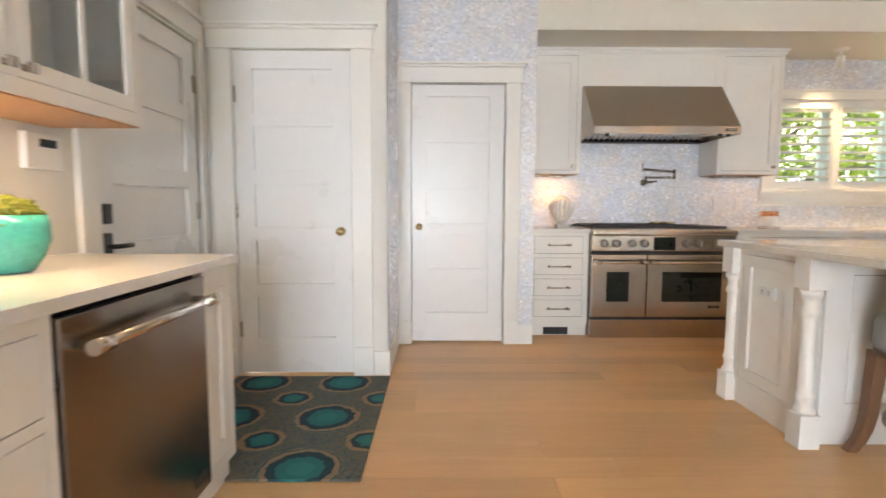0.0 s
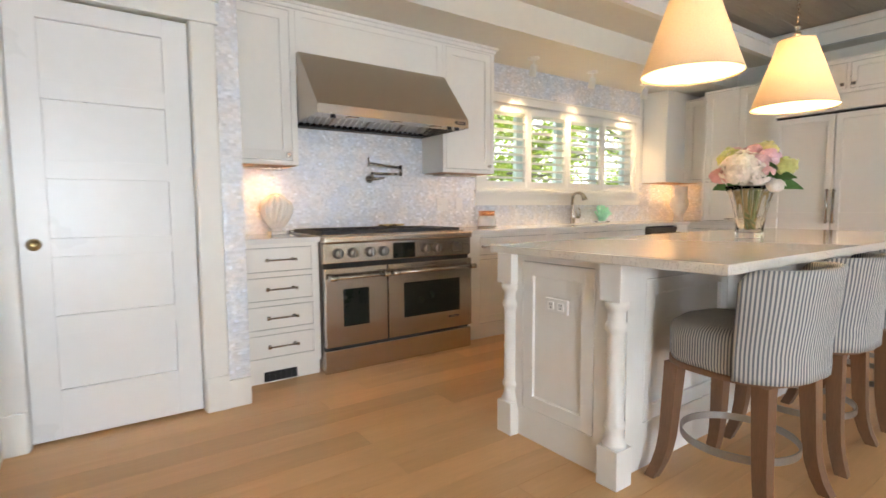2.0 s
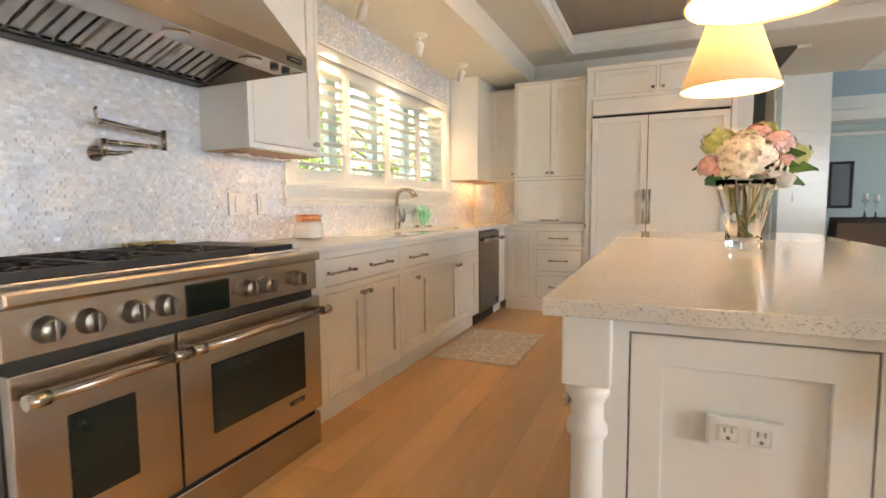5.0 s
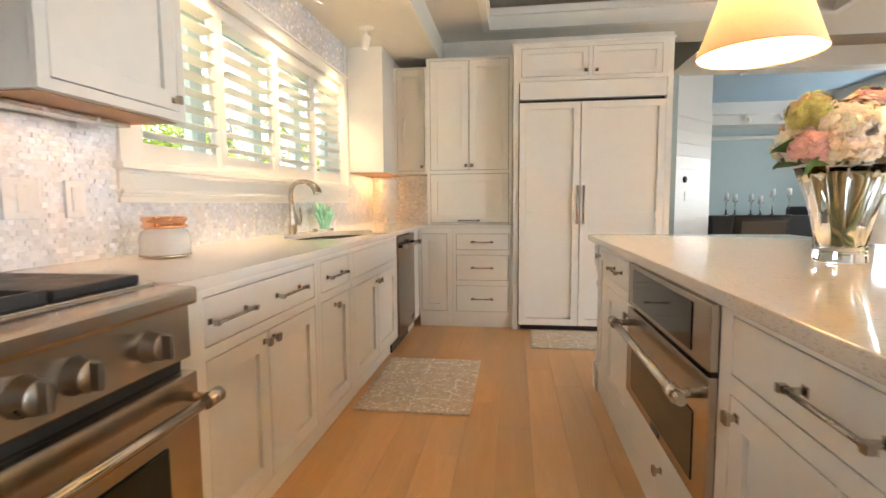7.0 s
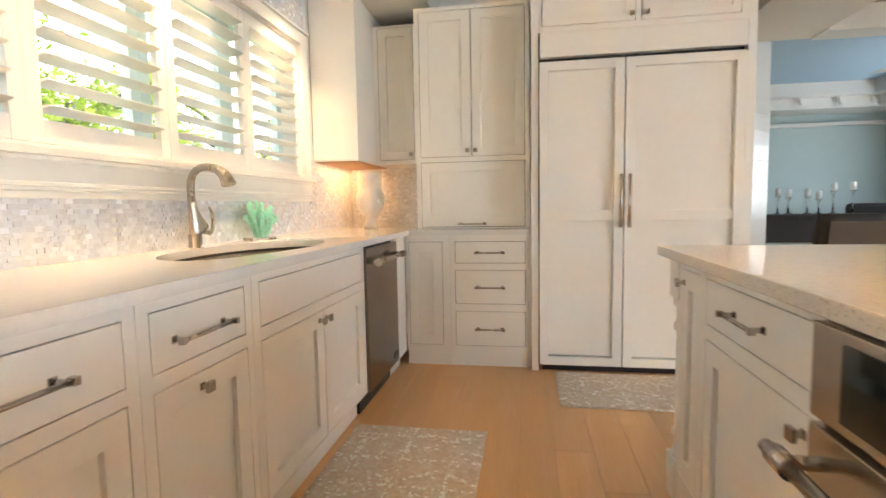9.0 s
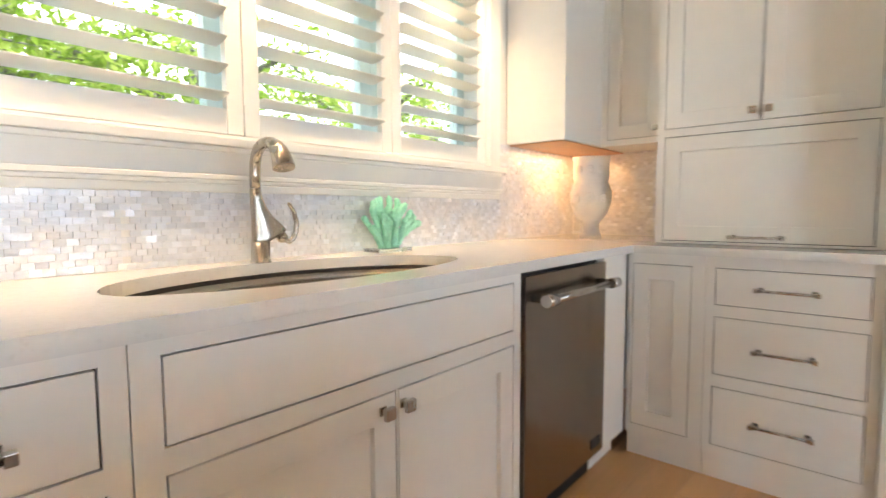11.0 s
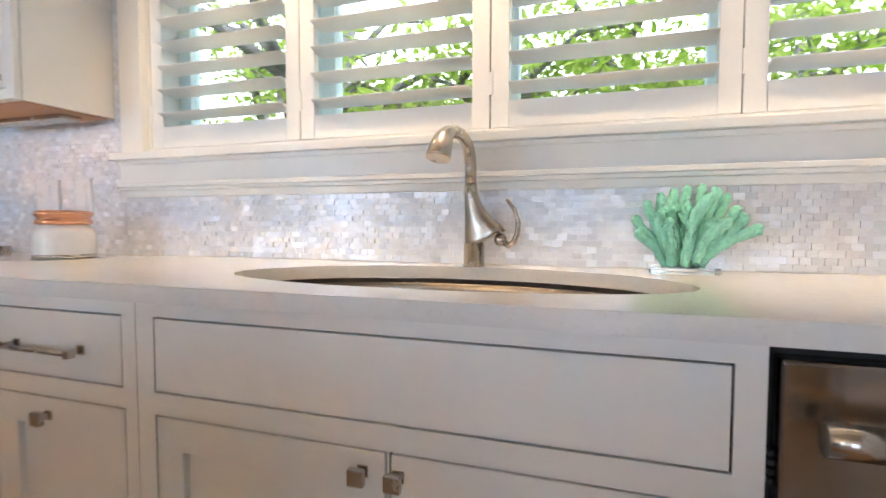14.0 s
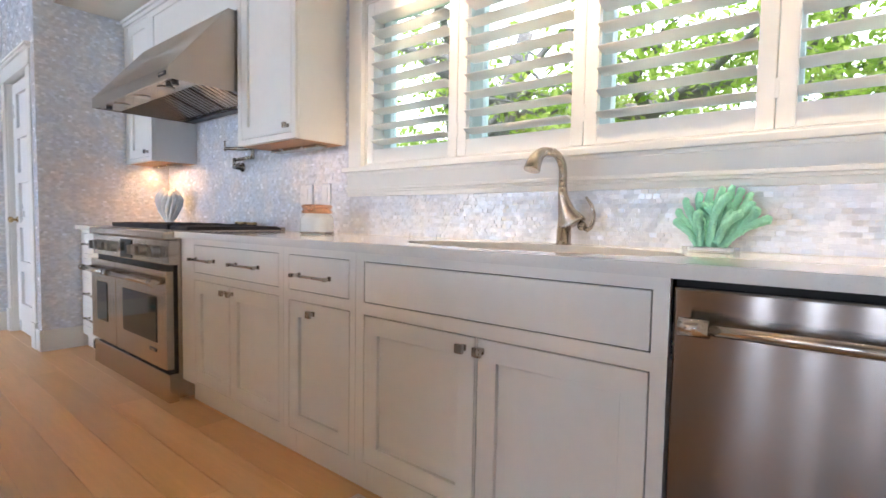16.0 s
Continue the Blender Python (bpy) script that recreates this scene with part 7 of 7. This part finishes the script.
part("panel_frame", boxes((8.85, 1.682, 1.40, 8.90, 1.72, 2.10), (9.35, 1.682, 1.40, 9.40, 1.72, 2.10), (8.90, 1.682, 1.40, 9.35, 1.72, 1.45), (8.90, 1.682, 2.05, 9.35, 1.72, 2.10)), TRIM, lv)
part("backing", boxes((8.90, 1.682, 1.45, 9.35, 1.69, 2.05)), GREY_CLOTH, lv)
for k in range(7):
    part("slat", boxes((8.90, 1.692, 1.47 + 0.082 * k, 9.35, 1.712, 1.512 + 0.082 * k), bevel=0.003), TRIM, lv)

sb_ = thing("sideboard", "long black sideboard with turned legs", "sideboard", pose(11.3, -1.75, 0))
part("top", boxes((-0.25, 0, 0.80, 0.25, 1.9, 0.85), bevel=0.006), DARK_WOOD, sb_)
part("body", boxes((-0.22, 0.05, 0.42, 0.22, 1.85, 0.80)), DARK_WOOD, sb_)
for xx in (-0.18, 0.18):
    for yy in (0.1, 1.8):
        part("leg", lathe([(0.03, 0), (0.04, 0.1), (0.025, 0.2), (0.035, 0.42)], 12, centre=(xx, yy, 0)), DARK_WOOD, sb_)
for yy in (-0.35, -0.62, -0.78, -0.98, -0.20, -1.25):
    hgt = 0.16 + 0.22 * ((yy * 7.3) % 1)
    cs = thing("candle_holder", "tall glass candle holder with a white pillar candle", "candle", pose(11.3, yy, 0.85), group="candles on the sideboard")
    part("holder", lathe([(0.05, 0.0), (0.05, 0.01), (0.012, 0.03), (0.012, hgt - 0.03), (0.045, hgt), (0.045, hgt + 0.01)], 14), CRYSTAL, cs)
    part("candle", lathe([(0.036, hgt + 0.011), (0.036, hgt + 0.13), (0.001, hgt + 0.125)], 14), CANDLE, cs)


def dining_chair(label, x, y, a, mat, top):
    """An upholstered chair with a raked, slightly bowed back; the dark one has a woven panel behind."""
    c = thing("dining_chair", label, "chair", pose(x, y, 0, 0, 0, a), group="chairs beyond the island")
    part("seat", boxes((-0.27, -0.24, 0.42, 0.27, 0.24, 0.50), bevel=0.02), mat, c)
    bk = bmesh.new()
    rows = []
    for k in range(7):
        z = 0.44 + (top - 0.44) * k / 6
        rake = 0.07 * (k / 6) ** 1.3
        half = 0.272 - 0.012 * (k / 6) ** 4
        rows.append([bk.verts.new((half * u, off + rake + 0.025 * (1 - u * u), z)) for off, us in ((0.245, (-1, -0.5, 0, 0.5, 1)), (0.175, (1, 0.5, 0, -0.5, -1))) for u in us])
    for p, q in zip(rows, rows[1:]):
        for j in range(10):
            bk.faces.new((p[j], p[(j + 1) % 10], q[(j + 1) % 10], q[j])).smooth = True
    bk.faces.new(rows[0][::-1])
    bk.faces.new(rows[-1])
    part("backrest", bk, mat, c)
    if mat is DARK_WOOD:
        part("back_panel", turned(boxes((-0.215, 0.0, 0.0, 0.215, 0.006, top - 0.60), bevel=0.002), pose(0, 0.289, 0.545, -9)), MESH, c, "dark woven mesh panel")
    for sx in (-0.22, 0.22):
        for sy in (-0.2, 0.2):
            part("leg", boxes((sx - 0.02, sy - 0.02, 0, sx + 0.02, sy + 0.02, 0.42), bevel=0.004), DARK_WOOD, c)
    return c


dining_chair("black framed chair with a woven back panel", 7.45, 1.07, 90, DARK_WOOD, 0.955)
dining_chair("beige linen dining chair beyond the island", 7.45, 0.12, 92, BEIGE, 0.965)
sidet = thing("side_table", "small dark side table beside the armchair", "table", pose(12.0, -2.5, 0))
part("tabletop", lathe([(0.20, 0.56), (0.21, 0.565), (0.21, 0.585), (0.20, 0.59)], 28), DARK_WOOD, sidet)
part("stem", lathe([(0.03, 0.02), (0.02, 0.10), (0.02, 0.50), (0.05, 0.56)], 14), DARK_WOOD, sidet)
part("base", lathe([(0.15, 0.0), (0.15, 0.012), (0.03, 0.022)], 24), DARK_WOOD, sidet)
egg = thing("stone_lamp", "pale pink rounded stone lamp on the side table", "lamp", pose(12.0, -2.5, 0.59))
part("base", lathe([(0.06, 0.0), (0.065, 0.01), (0.055, 0.02)], 20), DARK_WOOD, egg)
part("stone", lathe([(0.045, 0.02), (0.085, 0.06), (0.10, 0.12), (0.085, 0.19), (0.055, 0.24), (0.02, 0.265), (0.001, 0.268)], 22, ripple=lambda a, k: 1 + 0.03 * math.sin(a * 5 + k * 7)), PINK, egg, "rough pink stone")
ac = thing("armchair", "dark grey armchair in the living room", "armchair", pose(12.3, -2.15, 0, 0, 0, 60))
part("seat", boxes((-0.38, -0.36, 0.12, 0.38, 0.36, 0.45), bevel=0.05), DARK_WOOD, ac)
for sx in (-0.3, 0.3):
    for sy in (-0.28, 0.3):
        part("leg", lathe([(0.015, 0), (0.025, 0.13)], 10, centre=(sx, sy, 0)), DARK_WOOD, ac)
part("backrest", boxes((-0.38, 0.26, 0.40, 0.38, 0.42, 1.0), bevel=0.06), DARK_WOOD, ac)
for sx in (-1, 1):
    part("arm", boxes((sx * 0.40 - 0.07, -0.34, 0.12, sx * 0.40 + 0.07, 0.38, 0.64), bevel=0.04), DARK_WOOD, ac)
sf = thing("sofa", "grey sofa under the living room window", "sofa", pose(10.6, -2.3, 0))
for sx in (-0.85, 0.85):
    for sy in (-0.4, 0.35):
        part("leg", lathe([(0.02, 0), (0.03, 0.16)], 10, centre=(sx, sy, 0)), DARK_WOOD, sf)
part("seat", boxes((-0.95, -0.40, 0.15, 0.95, 0.42, 0.45), bevel=0.05), GREY_CLOTH, sf)
part("backrest", boxes((-0.95, -0.52, 0.15, 0.95, -0.36, 0.86), bevel=0.06), GREY_CLOTH, sf)
for sx in (-1, 1):
    part("arm", boxes((sx * 0.98 - 0.1, -0.5, 0.15, sx * 0.98 + 0.1, 0.42, 0.62), bevel=0.05), GREY_CLOTH, sf)
for k, xx in enumerate((-0.6, 0.0, 0.55)):
    pw = thing("cushion", "soft pale scatter cushion on the sofa", "cushion", pose(10.6 + xx, -2.52, 0.66, 72, 0, 10 * k - 10), group="sofa cushions")
    part("pillow", boxes((-0.22, -0.22, -0.07, 0.22, 0.22, 0.07), bevel=0.06), BEIGE if k else GREY_CLOTH, pw)
pc = thing("picture", "botanical picture of a green plant in a brown frame", "picture")
part("picture_frame", boxes((11.97, -2.849, 0.93, 12.01, -2.81, 1.90), (12.70, -2.849, 0.93, 12.74, -2.81, 1.90), (12.01, -2.849, 0.93, 12.70, -2.81, 0.97), (12.01, -2.849, 1.86, 12.70, -2.81, 1.90), bevel=0.004), PICTURE_FRAME, pc)
part("paper", boxes((12.01, -2.845, 0.97, 12.70, -2.83, 1.86)), PICTURE_PAPER, pc)
art = bmesh.new()
rng = random.Random(3)
for k in range(46):
    x, z = rng.gauss(12.36, 0.07), rng.gauss(1.47, 0.15)
    s = rng.uniform(0.02, 0.045)
    box(art, x - s, -2.829, z - s, x + s, -2.827, z + s)
box(art, 12.35, -2.829, 1.10, 12.365, -2.827, 1.75)
part("plant_print", art, PICTURE_GREEN, pc, "green botanical print")
p2 = thing("picture", "dark framed picture on the far living room wall", "picture")
part("picture_frame", boxes((12.96, -0.50, 1.0, 12.998, -0.46, 1.91), (12.96, -0.15, 1.0, 12.998, -0.11, 1.91), (12.96, -0.46, 1.0, 12.998, -0.15, 1.05), (12.96, -0.46, 1.86, 12.998, -0.15, 1.91)), BLACK, p2)
part("paper", boxes((12.98, -0.46, 1.05, 12.998, -0.15, 1.86)), GREY_CLOTH, p2)
for yy in (-0.9, -1.5, -2.0):
    ts = thing("spot_light", "small white track spotlight in the living room", "lamp", group="living room spotlights")
    part("head", tube([(12.26, yy, 2.80), (12.24, yy, 2.74), (12.21, yy - 0.03, 2.66)], [0.012, 0.03, 0.035], 12), TRIM, ts)
av = thing("ceiling_vent", "white slatted ceiling vent in the living room", "vent")
part("vent_frame", boxes((11.2, -2.0, 3.012, 11.6, -1.6, 3.019)), TRIM, av)
for k in range(6):
    part("slat", boxes((11.22, -1.97 + 0.06 * k, 3.004, 11.58, -1.94 + 0.06 * k, 3.012)), TRIM, av)


# ---------------------------------------------------------------- mother-of-pearl tile, piece by piece
TW, TH, TD = 0.0248, 0.0166, 0.0022
trng = random.Random(77)


def tile_verts(o, ux, un, w, h):
    """A thin tile, slightly tipped: four front corners and four back ones."""
    a, b, c = (trng.uniform(-0.0015, 0.0015) for _ in range(3))
    up = Vector((0, 0, 1))
    g = 0.0003
    front = [o + ux * g + up * g + un * (TD + a), o + ux * (w - g) + up * g + un * (TD + b), o + ux * (w - g) + up * (h - g) + un * (TD + c), o + ux * g + up * (h - g) + un * (TD + a + c - b)]
    back = [o + ux * g + up * g, o + ux * (w - g) + up * g, o + ux * (w - g) + up * (h - g), o + ux * g + up * (h - g)]
    return front + back


def tile_field(parent, start, ux, un, length, z0, z1, holes=(), skip=None):
    """A running-bond field; holes are (a0, a1, z0, z1) along the wall."""
    verts, faces = [], []
    ux, un = Vector(ux), Vector(un)
    row, z = 0, z0
    while z < z1 - 0.004:
        h = min(TH, z1 - z)
        a = -(TW / 2 if row % 2 else 0) - trng.uniform(0, 0.003)
        while a < length:
            s, e = max(a, 0), min(a + TW, length)
            if e - s > 0.003 and not any(q[0] < (s + e) / 2 < q[1] and q[2] < z + h / 2 < q[3] for q in holes):
                i = len(verts)
                o = Vector(start) + ux * s + Vector((0, 0, z))
                verts += [tuple(v) for v in tile_verts(o, ux, un, e - s, h)]
                faces += [(i, i + 1, i + 2, i + 3), (i, i + 4, i + 5, i + 1), (i + 1, i + 5, i + 6, i + 2), (i + 2, i + 6, i + 7, i + 3), (i + 3, i + 7, i + 4, i)]
            a += TW
        z += TH
        row += 1
    me = bpy.data.meshes.new("tiles")
    me.from_pydata(verts, [], faces)
    me.materials.append(PEARL)
    ob = new("tiles", me)
    ob.parent = parent
    return tagged(ob, kind="stuff")


GROUT = material("tile_grout", (0.72, 0.71, 0.69), 0.7, vary=0.05, scale=20)
# the strip behind the tap is laid singly
SX0, SX1, SZ0, SZ1 = 4.20, 4.20 + 34 * TW, COUNTER + 0.002, COUNTER + 0.002 + 9 * TH
ty = NORTH + 0.0005
bs = structure("backsplash_north", boxes((0.874, ty, 0.90, WX0 - 0.1, ty + 0.0075, 2.49), (WX0 - 0.1, ty, 0.90, WX1 + 0.085, ty + 0.0075, 1.13), (WX0 - 0.1, ty, WZ1 + 0.08, WX1 + 0.085, ty + 0.0075, 2.49), (WX1 + 0.085, ty, 0.90, EAST, ty + 0.0075, 1.40)), GROUT, "mother-of-pearl mosaic tile over the counter", "backsplash")
F, U = (0, -1, 0), (1, 0, 0)
tile_field(bs, (0.874, ty, 0), U, F, WX0 - 0.1 - 0.874, COUNTER + 0.002, 2.49, holes=((0.0, 0.515, 1.40, 2.5), (1.74, 2.30, 1.40, 2.5), (0.5, 1.75, 1.76, 2.5)))
tile_field(bs, (WX0 - 0.1, ty, 0), U, F, WX1 - WX0 + 0.185, COUNTER + 0.002, 1.116, holes=((SX0 - WX0 + 0.1, SX1 - WX0 + 0.1, 0.9, SZ1),))
tile_field(bs, (WX0 - 0.1, ty, 0), U, F, WX1 - WX0 + 0.185, WZ1 + 0.09, 2.49)
tile_field(bs, (WX1 + 0.085, ty, 0), U, F, EAST - WX1 - 0.085, COUNTER + 0.002, 1.39)
es = structure("backsplash_east", boxes((EAST - 0.008, 4.44, 0.90, EAST - 0.0005, NORTH, 1.40)), GROUT, "mother-of-pearl mosaic tile in the counter corner", "backsplash")
tile_field(es, (EAST - 0.008, NORTH, 0), (0, -1, 0), (-1, 0, 0), 0.68, COUNTER + 0.002, 1.39)
pw_ = structure("tile_wall_pantry", boxes((0.866, 4.249, 0.0, 0.873, NORTH, 2.72), (-0.2, 4.2425, 2.21, 0.873, 4.2495, 2.72), (0.765, 4.2425, 0.0, 0.866, 4.2495, 2.21)), GROUT, "mother-of-pearl mosaic tile on the pantry corner", "wall")
tile_field(pw_, (0.873, 4.2425, 0), (0, 1, 0), (1, 0, 0), 0.87, 0.155, 2.72, holes=((0.24, 0.9, 0.0, 0.9), (0.555, 0.9, 1.40, 2.49)))
tile_field(pw_, (-0.196, 4.2425, 0), U, F, 1.072, 2.215, 2.72)
tile_field(pw_, (0.765, 4.2425, 0), U, F, 0.112, 0.155, 2.205)
jw = structure("tile_wall_jog", boxes((-0.204, 3.50, 0.0, -0.197, 4.249, 2.72)), GROUT, "mother-of-pearl mosaic tile between the two doors", "wall")
tile_field(jw, (-0.197, 3.498, 0), (0, 1, 0), (1, 0, 0), 0.74, 0.16, 2.72)
single = []
for k in range(12):
    me = bpy.data.meshes.new("tile")
    me.from_pydata([tuple(v) for v in tile_verts(Vector((0, 0, 0)), Vector(U), Vector(F), TW, TH)], [], [(0, 1, 2, 3), (0, 4, 5, 1), (1, 5, 6, 2), (2, 6, 7, 3), (3, 7, 4, 0)])
    me.materials.append(PEARL)
    single.append(me)
for j in range(9):
    for i in range(34):
        if j % 2 and i == 33:
            continue
        ob = new("tile", trng.choice(single))
        ob.parent = bs
        ob.location = (SX0 + (i + (0.5 if j % 2 else 0)) * TW, ty, SZ0 + j * TH)
